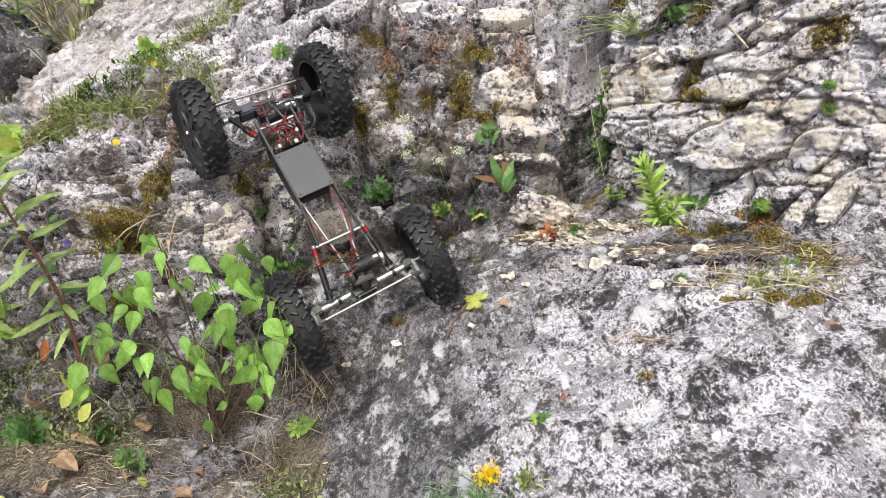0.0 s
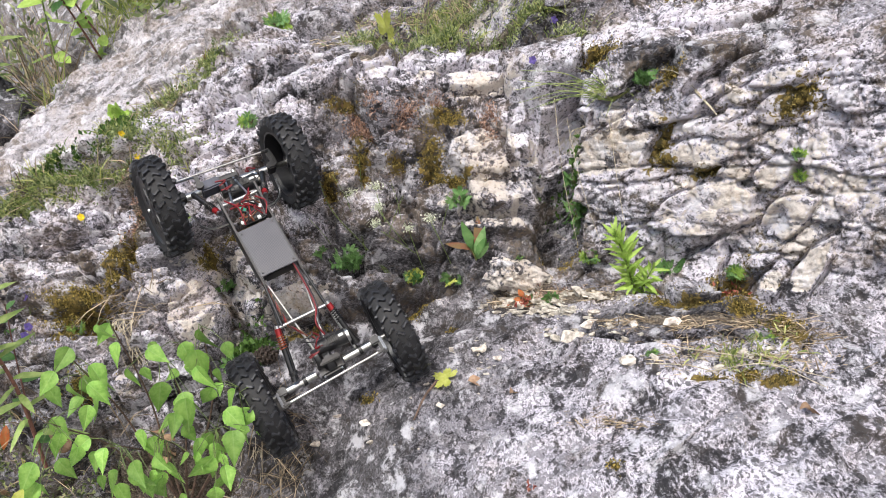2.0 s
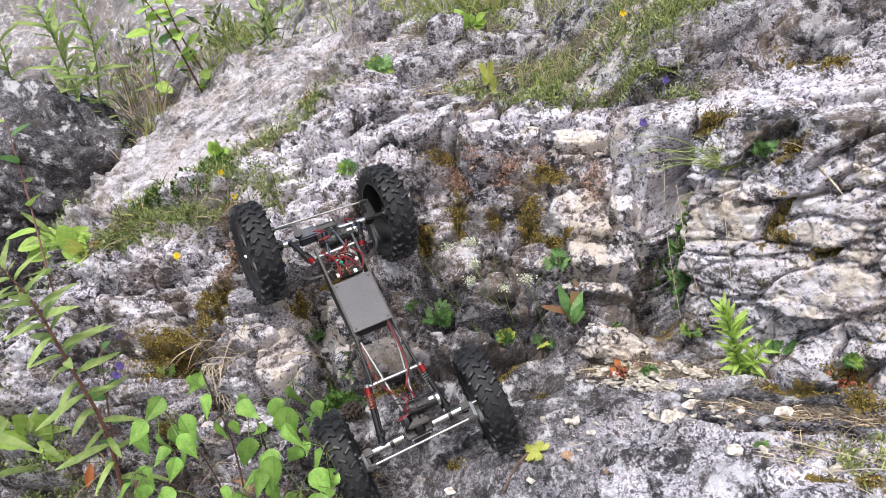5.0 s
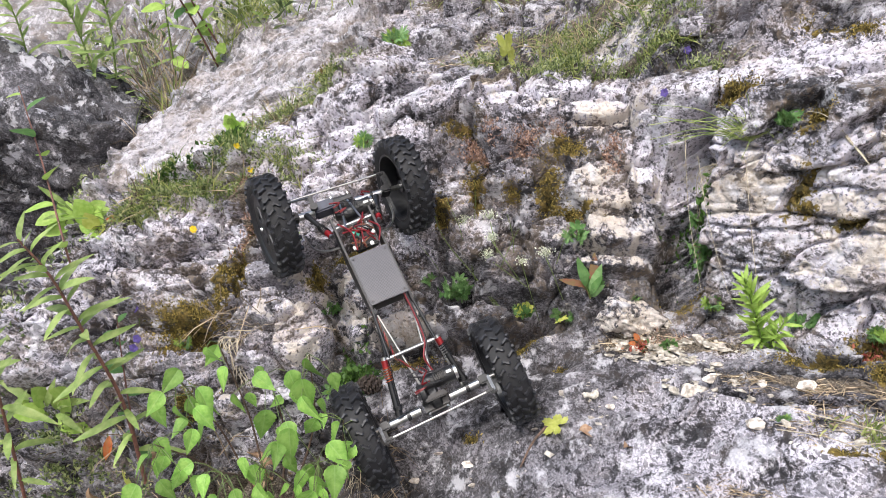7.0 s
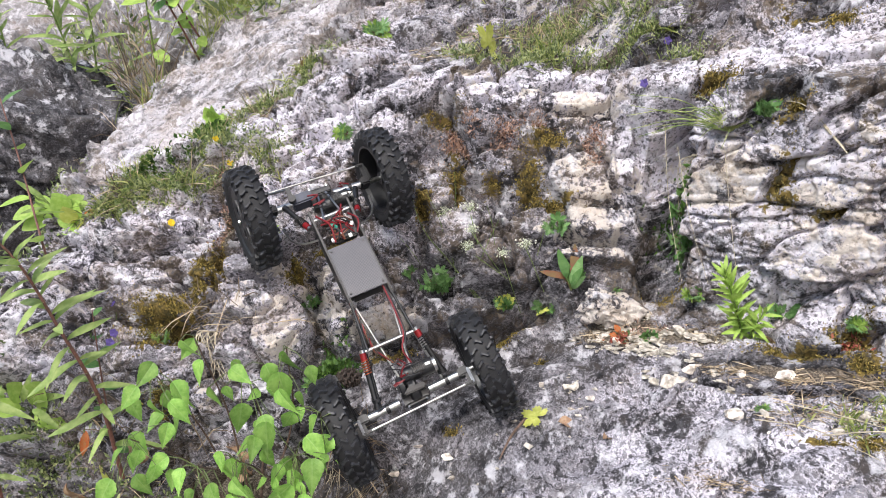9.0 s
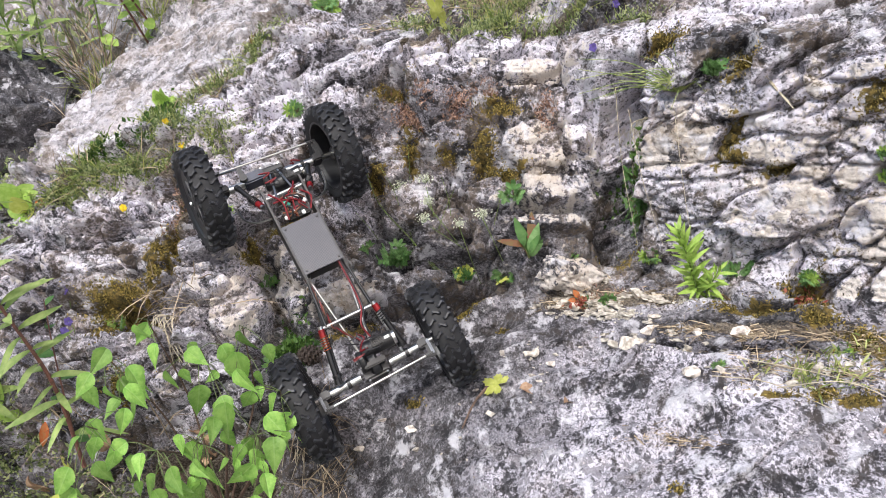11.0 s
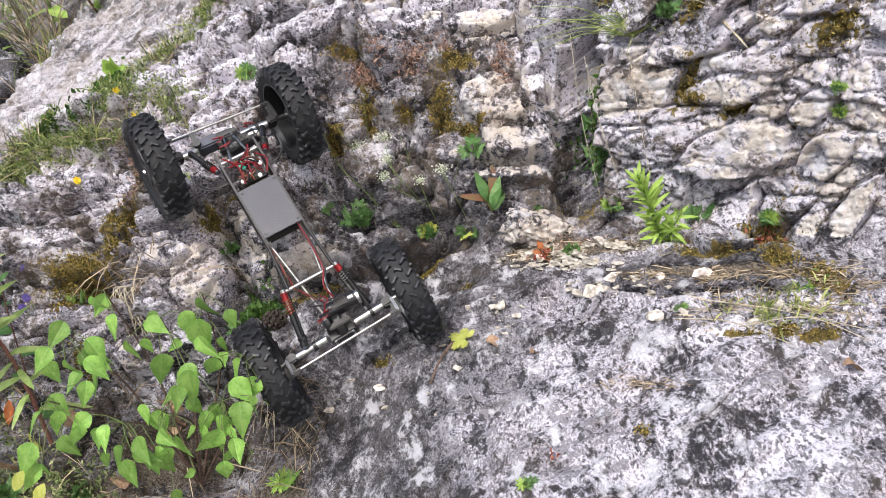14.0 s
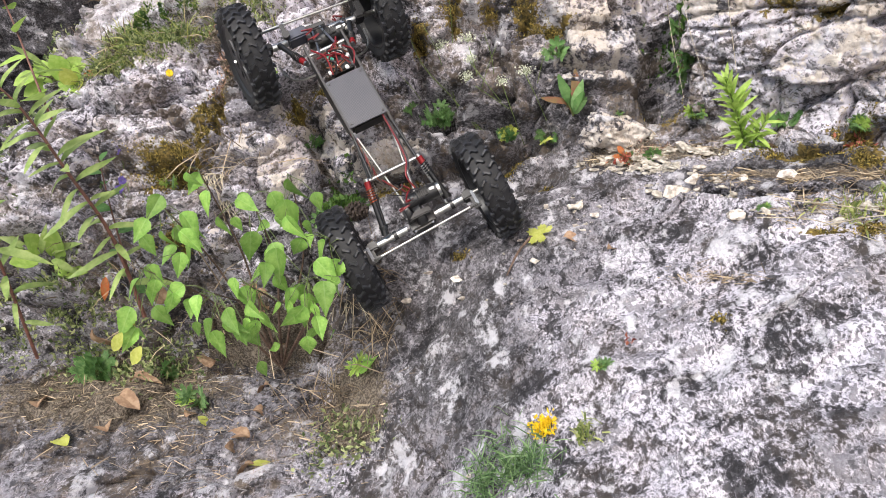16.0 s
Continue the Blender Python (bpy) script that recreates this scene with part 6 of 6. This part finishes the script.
carpet("dry_grass", "tangle of dry stalks in the gap behind the shelf", [(-0.95, 0.86, 0.10, 0.10, 20, 2), (-0.86, 0.70, 0.05, 0.12, -20, 1.5), (-1.08, 1.05, 0.12, 0.08, 0, 1)], 420, 0.16, 0.0011, STRAW, 17, "blades", 1.4, 0.01, "dry grass")
carpet("herbs", "bushy light green herbs growing behind the boulder", [(-1.05, 1.00, 0.10, 0.06, 0, 1), (-0.74, 0.93, 0.07, 0.03, 30, 0.6), (-0.56, 0.86, 0.07, 0.02, 20, 0.4), (-1.35, 1.2, 0.16, 0.10, 0, 1.4)], 700, 0.034, 0.0045, COVER_FRESH, 18, "leaflets", 1.0, 0.11, "plant")
carpet("moss", "golden-brown moss cushions in the cracks of the rock", [(a, b, c * 1.3, d * 1.3, e, c * d * 1e3) for a, b, c, d, e in MOSS], 26000, 0.0042, 0.0010, MOSS_TIP, 8, "leaflets", 0.8, 0.006, "moss")
carpet("dry_sedum", "rusty pink dried stonecrop on the face", [(-0.082, 0.300, 0.032, 0.018, 0, 1.6), (-0.012, 0.294, 0.022, 0.016, 0, 1), (0.123, 0.285, 0.014, 0.030, 10, 0.9), (0.03, 0.315, 0.03, 0.012, 0, 0.5), (-0.44, 0.15, 0.015, 0.05, -10, 0.8), (-0.43, 0.20, 0.015, 0.06, 0, 0.8), (-0.47, 0.27, 0.03, 0.03, 0, 0.7), (0.20, 0.02, 0.04, 0.015, 0, 0.5)], 3400, 0.007, 0.0010, RUST, 9, "leaflets", 0.7, 0.012, "dry plant")
carpet("red_sedum", "red stonecrop rosettes on the mossy ledge", [(0.445, -0.055, 0.018, 0.014, 0, 1), (0.165, 0.012, 0.015, 0.010, 0, 0.5), (0.141, -0.345, 0.006, 0.004, 0, 0.08)], 700, 0.008, 0.0022, RED_SEDUM, 10, "leaflets", 0.7, 0.008, "stonecrop")
carpet("needle_tuft", "blue-green tuft of fine needle leaves on the slab", [(0.010, -0.490, 0.040, 0.036, 20, 1)], 1500, 0.024, 0.0006, GRASS_BLUE, 11, "blades", 0.9, 0.028, "plant")
carpet("needle_tuft", "lime-green tuft of soft leaves on the slab", [(0.078, -0.455, 0.020, 0.014, 0, 1), (0.0, -0.545, 0.03, 0.015, 0, 0.6), (0.40, -0.195, 0.05, 0.022, -14, 1.2), (0.44, -0.17, 0.03, 0.02, 0, 0.6)], 900, 0.016, 0.0010, COVER, 12, "blades", 0.8, 0.012, "plant")
carpet("yellow_bloom", "golden-yellow blooms of a small plant on the slab", [(0.048, -0.446, 0.014, 0.014, 0, 1)], 420, 0.006, 0.0014, PETAL_YELLOW, 13, "leaflets", 0.7, 0.018, "flower")
LITTER = [(0.22, 0.012, 0.10, 0.022, -15, 2.0), (0.17, 0.03, 0.05, 0.03, 0, 1), (0.37, -0.125, 0.10, 0.020, -18, 2.6), (0.40, -0.19, 0.09, 0.030, -14, 2.6), (0.46, -0.16, 0.05, 0.03, -14, 1.6), (0.30, -0.09, 0.05, 0.012, -10, 0.8), (-0.24, -0.40, 0.10, 0.09, 30, 1.6), (-0.50, -0.32, 0.20, 0.08, 0, 2.6), (0.24, -0.26, 0.05, 0.010, -10, 0.5), (-0.42, -0.42, 0.14, 0.08, 0, 2.2), (-0.65, -0.36, 0.12, 0.08, 0, 1.8), (0.05, 0.60, 0.20, 0.06, 0, 2.2), (-0.10, 0.52, 0.10, 0.03, 0, 1.0)]
rs = np.random.RandomState(31)
u, v = scatter(rs, LITTER, 6500)
p = surface_points(u, v) + np.array([0, -0.002, 0.003])
d = rs.normal(size=p.shape) * np.array([1.0, 0.5, 0.22])
verts, faces = blades(rs, p, d, 0.005 + 0.028 * rs.rand(len(p)) ** 2, 0.0003 + 0.0006 * rs.rand(len(p)) ** 3, 0.05)
me = bpy.data.meshes.new("litter")
me.from_pydata(verts.tolist(), [], faces)
me.materials.append(STRAW)
tagged(new("litter", me), "dry straw, stalks and leaf scraps on the ledges", "litter", kind="stuff")


def chip_cloud(name, label, rows, count, size, seed, material):
    """Angular chips of stone lying loose."""
    rs = np.random.RandomState(seed)
    u, v = scatter(rs, rows, count)
    p = surface_points(u, v)
    cube = np.array([[x, y, z] for x in (-1, 1) for y in (-1, 1) for z in (-1, 1)], float)
    quads = np.array([[0, 1, 3, 2], [4, 6, 7, 5], [0, 4, 5, 1], [2, 3, 7, 6], [0, 2, 6, 4], [1, 5, 7, 3]])
    verts, faces = [], []
    for k in range(len(p)):
        s = size * (0.35 + rs.rand() ** 3 * 1.3)
        c = cube * (1 + rs.uniform(-0.6, 0.3, size=cube.shape)) * np.array([1.3, 0.8, 0.35]) * s
        a, b = rs.rand() * 6.3, rs.uniform(-0.5, 0.5)
        rz = np.array([[math.cos(a), -math.sin(a), 0], [math.sin(a), math.cos(a), 0], [0, 0, 1]])
        rx = np.array([[1, 0, 0], [0, math.cos(b), -math.sin(b)], [0, math.sin(b), math.cos(b)]])
        verts.append(c @ rz.T @ rx.T + p[k] + np.array([0, -0.2, 0.4]) * s)
        faces.append(quads + 8 * k)
    return stuff(name, label, "gravel", np.concatenate(verts), np.concatenate(faces), material)


chip_cloud("gravel", "cream limestone chips strewn over the ledge", [(0.23, 0.005, 0.08, 0.016, -15, 2), (0.17, 0.02, 0.05, 0.03, 0, 1.2), (0.20, -0.02, 0.05, 0.012, -20, 1), (0.28, -0.10, 0.08, 0.02, -15, 0.5), (0.09, -0.10, 0.06, 0.05, -30, 0.15), (-0.02, -0.22, 0.10, 0.06, 0, 0.1), (0.40, -0.19, 0.09, 0.03, -14, 0.6)], 800, 0.0042, 3, CHIP)

# single loose things
def chip_mesh(name, half, seed):
    """A flat angular splinter of limestone."""
    rng = random.Random(seed)
    bm = bmesh.new()
    for k in range(14):
        d = Vector((rng.gauss(0, 1), rng.gauss(0, 1), rng.gauss(0, 1))).normalized()
        bm.verts.new((d.x * half[0], d.y * half[1], d.z * half[2]))
    bmesh.ops.convex_hull(bm, input=bm.verts)
    return mesh_of(name, bm, CHIP, False)


rng = random.Random(9)
for u, v, size, pale in ((0.205, -0.018, 0.017, 1), (0.225, -0.030, 0.020, 1), (0.245, 0.008, 0.024, 1), (0.275, -0.004, 0.020, 1), (0.215, 0.010, 0.012, 1), (0.262, -0.045, 0.014, 1), (0.30, -0.10, 0.013, 1), (0.345, -0.115, 0.022, 1),
                          (-0.108, -0.175, 0.010, 0.8), (-0.056, -0.226, 0.011, 1), (-0.065, -0.200, 0.012, 0.7), (0.0, -0.175, 0.006, 1), (0.02, -0.155, 0.008, 1), (0.095, -0.135, 0.010, 1), (-0.14, -0.21, 0.016, 0.8), (0.12, -0.11, 0.012, 1), (0.203, -0.092, 0.020, 1), (0.217, -0.100, 0.026, 1), (0.232, -0.090, 0.018, 1), (0.279, -0.162, 0.020, 1), (0.252, -0.075, 0.024, 1), (0.192, -0.080, 0.012, 1)):
    ob = tagged(new("stone_chip", chip_mesh("stone_chip", (size * 0.75, size * 0.52, size * 0.30), int(4000 + 3000 * u + 900 * v))), "small cream limestone chip lying loose on the rock", "stone", "loose chips")
    ob.matrix_world = Matrix.Translation(at(u, v, size * 0.22)) @ Matrix.Rotation(rng.uniform(0, 6), 4, "Z") @ Matrix.Rotation(0.3, 4, "X")


def lying_leaf(name, label, me, u, v, size, turn, wide=1.0, lift=0.006):
    ob = tagged(new(name, me), label, "leaf")
    n = (at(u + 0.01, v) - at(u - 0.01, v)).cross(at(u, v + 0.01) - at(u, v - 0.01)).normalized()
    y = Vector((math.cos(turn), 0.4 * math.sin(turn), math.sin(turn)))
    y = (y - n * y.dot(n)).normalized()
    ob.matrix_world = Matrix.Translation(at(u, v) + n * lift) @ Matrix((y.cross(n) * size * wide, y * size, n * size)).transposed().to_4x4()


lying_leaf("fallen_leaf", "fallen yellow-green maple leaf lying on the slab", LOBED_YELLOW, 0.053, -0.157, 0.027, 2.6)
lying_leaf("fallen_leaf", "curled cream dry leaf beside the yellow one", DRY_LEAF, 0.078, -0.165, 0.026, -0.6)
lying_leaf("fallen_leaf", "large yellow maple leaf on the upper ledge", LOBED_YELLOW, -0.077, 0.553, 0.050, 1.2, 1.0, 0.03)
lying_leaf("fallen_leaf", "pale dry leaf scrap on the slab", DRY_LEAF, 0.13, -0.19, 0.026, 1.0)
lying_leaf("fallen_leaf", "brown dry leaf in the gully", DRY_LEAF, -0.60, -0.24, 0.040, -1.2)
lying_leaf("fallen_leaf", "brown dry leaf in the gully", DRY_LEAF, -0.52, -0.33, 0.040, 0.4)
lying_leaf("fallen_leaf", "curled tan dry leaf on the edge of the slab", DRY_LEAF, 0.435, -0.284, 0.034, 0.3, 0.8)
lying_leaf("fallen_leaf", "brown dry leaf on the gravel ledge", DRY_LEAF, 0.345, -0.03, 0.024, 0.4)
lying_leaf("fallen_leaf", "fallen green leaf at the foot of the sapling", SAPLING_LEAVES[0], -0.195, -0.315, 0.036, 0.9)
lying_leaf("fallen_leaf", "hanging reddish dry leaf at the gully's wall", ORANGE_LEAF, -0.565, -0.19, 0.032, -1.6, 0.55)

rng = random.Random(15)
for k in range(20):
    lying_leaf("fallen_leaf", "brown curled dry leaf among the gully litter", DRY_LEAF if k % 6 else YELLOW_LEAVES[0], rng.uniform(-0.72, -0.30), rng.uniform(-0.46, -0.20), rng.uniform(0.022, 0.040), rng.uniform(0, 6))
twig = tagged(new("twig", mesh_of("twig", sweep(bmesh.new(), curve_pts([at(0.035, -0.155, 0.008), at(0.018, -0.180, 0.010), at(0.004, -0.215, 0.008)]), 0.0020, 7, 0.6), BARK)), "short brown twig lying on the slab", "twig")


CONE = plain("cone_scale", (0.045, 0.032, 0.026), 0.85, 0, 0.35, 200, 0.001)


def pine_cone(u, v):
    ob = thing("pine_cone", Matrix.Translation(at(u, v, 0.010)) @ Matrix.Scale(0.8, 4), "dark brown pine cone wedged under the overhang", "pine cone")
    part("core", lathe([(-0.020, 0.002), (-0.012, 0.010), (0.0, 0.012), (0.012, 0.008), (0.022, 0.001)], 12), CONE, ob)
    bm = bmesh.new()
    for k in range(46):
        t = k / 45
        a, x, r = k * 2.4, -0.018 + 0.038 * t, 0.006 + 0.012 * math.sin(math.pi * min(1, t * 0.9 + 0.08))
        m = Matrix.Rotation(a, 4, "X") @ Matrix.Translation((x, 0, r * 0.8)) @ Matrix.Rotation(0.6, 4, "Y")
        box((0.003, 0.008, 0.008), bm=bm, m=m)
    part("scale", bm, CONE, ob, "open brown cone scales", smooth=False)


pine_cone(-0.212, -0.092)


def stalks(name, label, category, paths, material, r=0.0008, group=""):
    """Bare thin stalks from one root."""
    ob = thing(name, Matrix.Translation(Vector(paths[0][0])), label, category, group)
    for pts in paths:
        part("stalk", sweep(bmesh.new(), local(ob, curve_pts(pts, 6)), r, 5, 0.5), material, ob)
    return ob


stalks("hanging_stalk", "long dry grass stalks hanging down the face", "dry grass", [((0.238, 1.398, 1.286), (0.253, 1.352, 1.196), (0.278, 1.308, 1.109)), ((0.223, 1.433, 1.315), (0.233, 1.408, 1.204), (0.252, 1.362, 1.096))], STEM_DRY, 0.0006)
stalks("hanging_stalk", "long dry grass stalk hanging before the cream block", "dry grass", [((0.289, 1.329, 1.291), (0.301, 1.301, 1.188), (0.318, 1.282, 1.083))], STEM_DRY, 0.0006)
stalks("lying_straw", "long bleached straws lying across the littered ledge", "dry grass", [(at(0.33, -0.155, 0.008), at(0.40, -0.195, 0.016), at(0.48, -0.250, 0.010)), (at(0.36, -0.205, 0.006), at(0.42, -0.215, 0.014), at(0.47, -0.255, 0.006)), (at(0.30, -0.175, 0.006), at(0.35, -0.20, 0.012), at(0.40, -0.245, 0.006))], STEM_DRY, 0.0009)
seed_root = at(0.352, 0.235)
spike = stalks("seed_stalk", "thin dry grass stalk with a pale seed head", "dry grass", [(seed_root, seed_root + Vector((0.02, -0.05, -0.005)), seed_root + Vector((0.058, -0.085, -0.050)))], STEM_DRY, 0.0006)
part("seed_head", sweep(bmesh.new(), local(spike, [seed_root + Vector((0.038 + 0.006 * k, -0.066 - 0.006 * k, -0.026 - 0.008 * k)) for k in range(5)]), 0.0022, 6, 0.35), STEM_DRY, spike, "pale narrow seed head")
tuft_root = at(0.294, 0.230)
paths = []
rng = random.Random(77)
for k in range(64):
    a = rng.uniform(-0.3, 3.4) if k > 9 else rng.uniform(2.7, 3.3)
    ln = rng.uniform(0.025, 0.075) if k > 9 else rng.uniform(0.08, 0.17)
    tip = tuft_root + Vector((math.cos(a) * ln, -0.015 - rng.uniform(0.1, 0.5) * ln, rng.uniform(-0.3, 1.0) * abs(math.sin(a)) * ln + rng.uniform(-0.01, 0.03)))
    paths.append((tuft_root, tuft_root.lerp(tip, 0.5) + Vector((rng.uniform(-0.006, 0.006), -0.008, rng.uniform(0.004, 0.02))), tip))
stalks("grass_tuft", "tuft of green grass with long arching blades over the crevice", "grass", paths, TUFT_GREEN, 0.0008)
root = at(0.230, 0.245)
stalks("hanging_roots", "tangle of pale dry roots hanging in the deep crevice", "roots", [(root + Vector((rng.uniform(-0.012, 0.012), -0.012, 0.0)), root + Vector((rng.uniform(-0.035, 0.03), -0.030, rng.uniform(-0.04, -0.01))), root + Vector((rng.uniform(-0.03, 0.035), -0.022, rng.uniform(-0.10, -0.04)))) for k in range(26)], STEM_DRY, 0.0007)
root = at(-0.075, 0.215)
stalks("wiry_stalk", "long bent green stalks beside the wheel", "plant", [(root + Vector((-0.08, -0.03, 0.03)), root + Vector((-0.055, -0.05, -0.03)), root + Vector((-0.01, -0.05, -0.085)), root + Vector((0.03 + 0.012 * k, -0.05, -0.14 - 0.01 * k))) for k in range(3)], STEM_GREEN, 0.0008, "wiry stalks")


def umbel(u, v, size, stem):
    """A flat head of many tiny florets on a thin ribbed stalk."""
    p0 = at(u + stem[0], v + stem[1])
    top = at(u, v) + Vector((0, -0.022, 0.010))
    ob = thing("umbel_flower", Matrix.Translation(p0), "greenish-white flower head on a thin stalk against the rock", "flower", "white umbels")
    part("stalk", sweep(bmesh.new(), local(ob, curve_pts((p0, p0.lerp(top, 0.6) + Vector((0, -0.012, 0.0)), top - Vector((0, 0, 0.5 * size))), 6)), 0.0006, 5), STEM_GREEN, ob)
    rs = np.random.RandomState(int(1000 * (u + 1)))
    n = 150
    g = rs.normal(size=(n, 3)) * np.array([0.42, 0.30, 0.30]) * size
    p = np.array(top - p0) + g
    verts, faces = leaflets(rs, p, rs.normal(size=(n, 3)) + np.array([0, -0.8, 0.8]), 0.0030 * (0.6 + 0.8 * rs.rand(n)), 0.0012 * (0.7 + 0.6 * rs.rand(n)))
    me = bpy.data.meshes.new("flower_head")
    me.from_pydata(verts.tolist(), [], faces)
    me.materials.append(PETAL_TINY)
    head = new("flower_head", me)
    head.parent = ob
    for k in range(7):
        a = k * 0.9
        end = Vector((math.cos(a) * 0.45 * size, math.sin(a) * 0.2 * size, 0.1 * size)) + top - p0
        part("ray_stalk", sweep(bmesh.new(), (top - p0 - Vector((0, 0, 0.5 * size)), end), 0.0004, 4), STEM_GREEN, ob)


for u, v, size, stem in ((-0.099, 0.196, 0.016, (0.020, -0.08)), (-0.060, 0.208, 0.014, (0.015, -0.07)), (-0.054, 0.156, 0.010, (0.05, -0.05)), (-0.059, 0.132, 0.011, (0.06, -0.03)), (0.028, 0.143, 0.014, (0.03, -0.05)), (-0.007, 0.127, 0.008, (0.03, -0.04))):
    umbel(u, v, size, stem)
tuft_root = at(-0.405, -0.045)
stalks("grass_tuft", "dry straw tuft hanging from the dark face", "dry grass", [(tuft_root, tuft_root + Vector((rng.uniform(-0.02, 0.02), -0.02, 0.0)), tuft_root + Vector((rng.uniform(-0.05, 0.04), -0.035, rng.uniform(-0.09, -0.03)))) for k in range(14)], STEM_DRY, 0.0008)
tuft_root = at(-0.215, -0.10)
stalks("root_tuft", "brown hanging roots between sapling and slab", "roots", [(tuft_root, tuft_root + Vector((rng.uniform(-0.03, 0.01), -0.02, -0.06)), tuft_root + Vector((rng.uniform(-0.05, 0.03), -0.05, rng.uniform(-0.20, -0.10)))) for k in range(16)], STEM_DRY, 0.0008)


def flower(u, v, high, petals, label, size=0.008, count=7, lean=(0, 0)):
    p0 = at(u, v)
    top = p0 + Vector((lean[0], -0.4 * high + lean[1], high))
    ob = thing("flower", Matrix.Translation(p0), label, "flower", "small flowers")
    part("stalk", sweep(bmesh.new(), local(ob, curve_pts((p0, p0.lerp(top, 0.5) + Vector((0.003, 0, 0.002)), top), 5)), 0.0006, 5), STEM_GREEN, ob)
    me = leaf_mesh("petal", petals, "oval", 0.1, 0.1, 0.0, 4, 0.0)
    for k in range(count):
        a = 2 * math.pi * k / count
        put_leaf(me, top, (math.cos(a), -0.3, math.sin(a)), EYE_SIDE, size, ob, "petal", 1.4)


for u, v, high, lean in ((-0.455, 0.345, 0.020, (0, 0)), (-0.520, 0.140, 0.014, (0, 0)), (-0.79, 0.09, 0.03, (0, 0)), (-0.50, 0.33, 0.015, (0, 0)), (-0.48, 0.31, 0.012, (0, 0)), (0.175, 0.60, 0.02, (0, 0))):
    flower(u, v, high, PETAL_YELLOW, "small yellow flower on a thin stalk", 0.0065, 7, lean)
for u, v, high in ((-0.545, -0.04, 0.03), (-0.535, -0.08, 0.03), (-0.53, -0.10, 0.03), (0.235, 0.44, 0.012), (0.19, 0.32, 0.012)):
    flower(u, v, high, PETAL_VIOLET, "small violet bell-shaped flower", 0.007, 5)
for k, (u, v) in enumerate(((-0.037, 0.11), (0.045, 0.13), (-0.083, 0.19), (-0.02, 0.14), (-0.10, 0.16), (-0.13, 0.12))):
    p0 = at(u, v)
    stalks("wiry_stalk", "thin wiry green stalk against the rock face", "plant", [(p0, p0 + Vector((0.010 - 0.004 * k, -0.02, 0.03)), p0 + Vector((0.025 - 0.012 * k, -0.03, 0.065)))], STEM_GREEN, 0.0006, "wiry stalks")
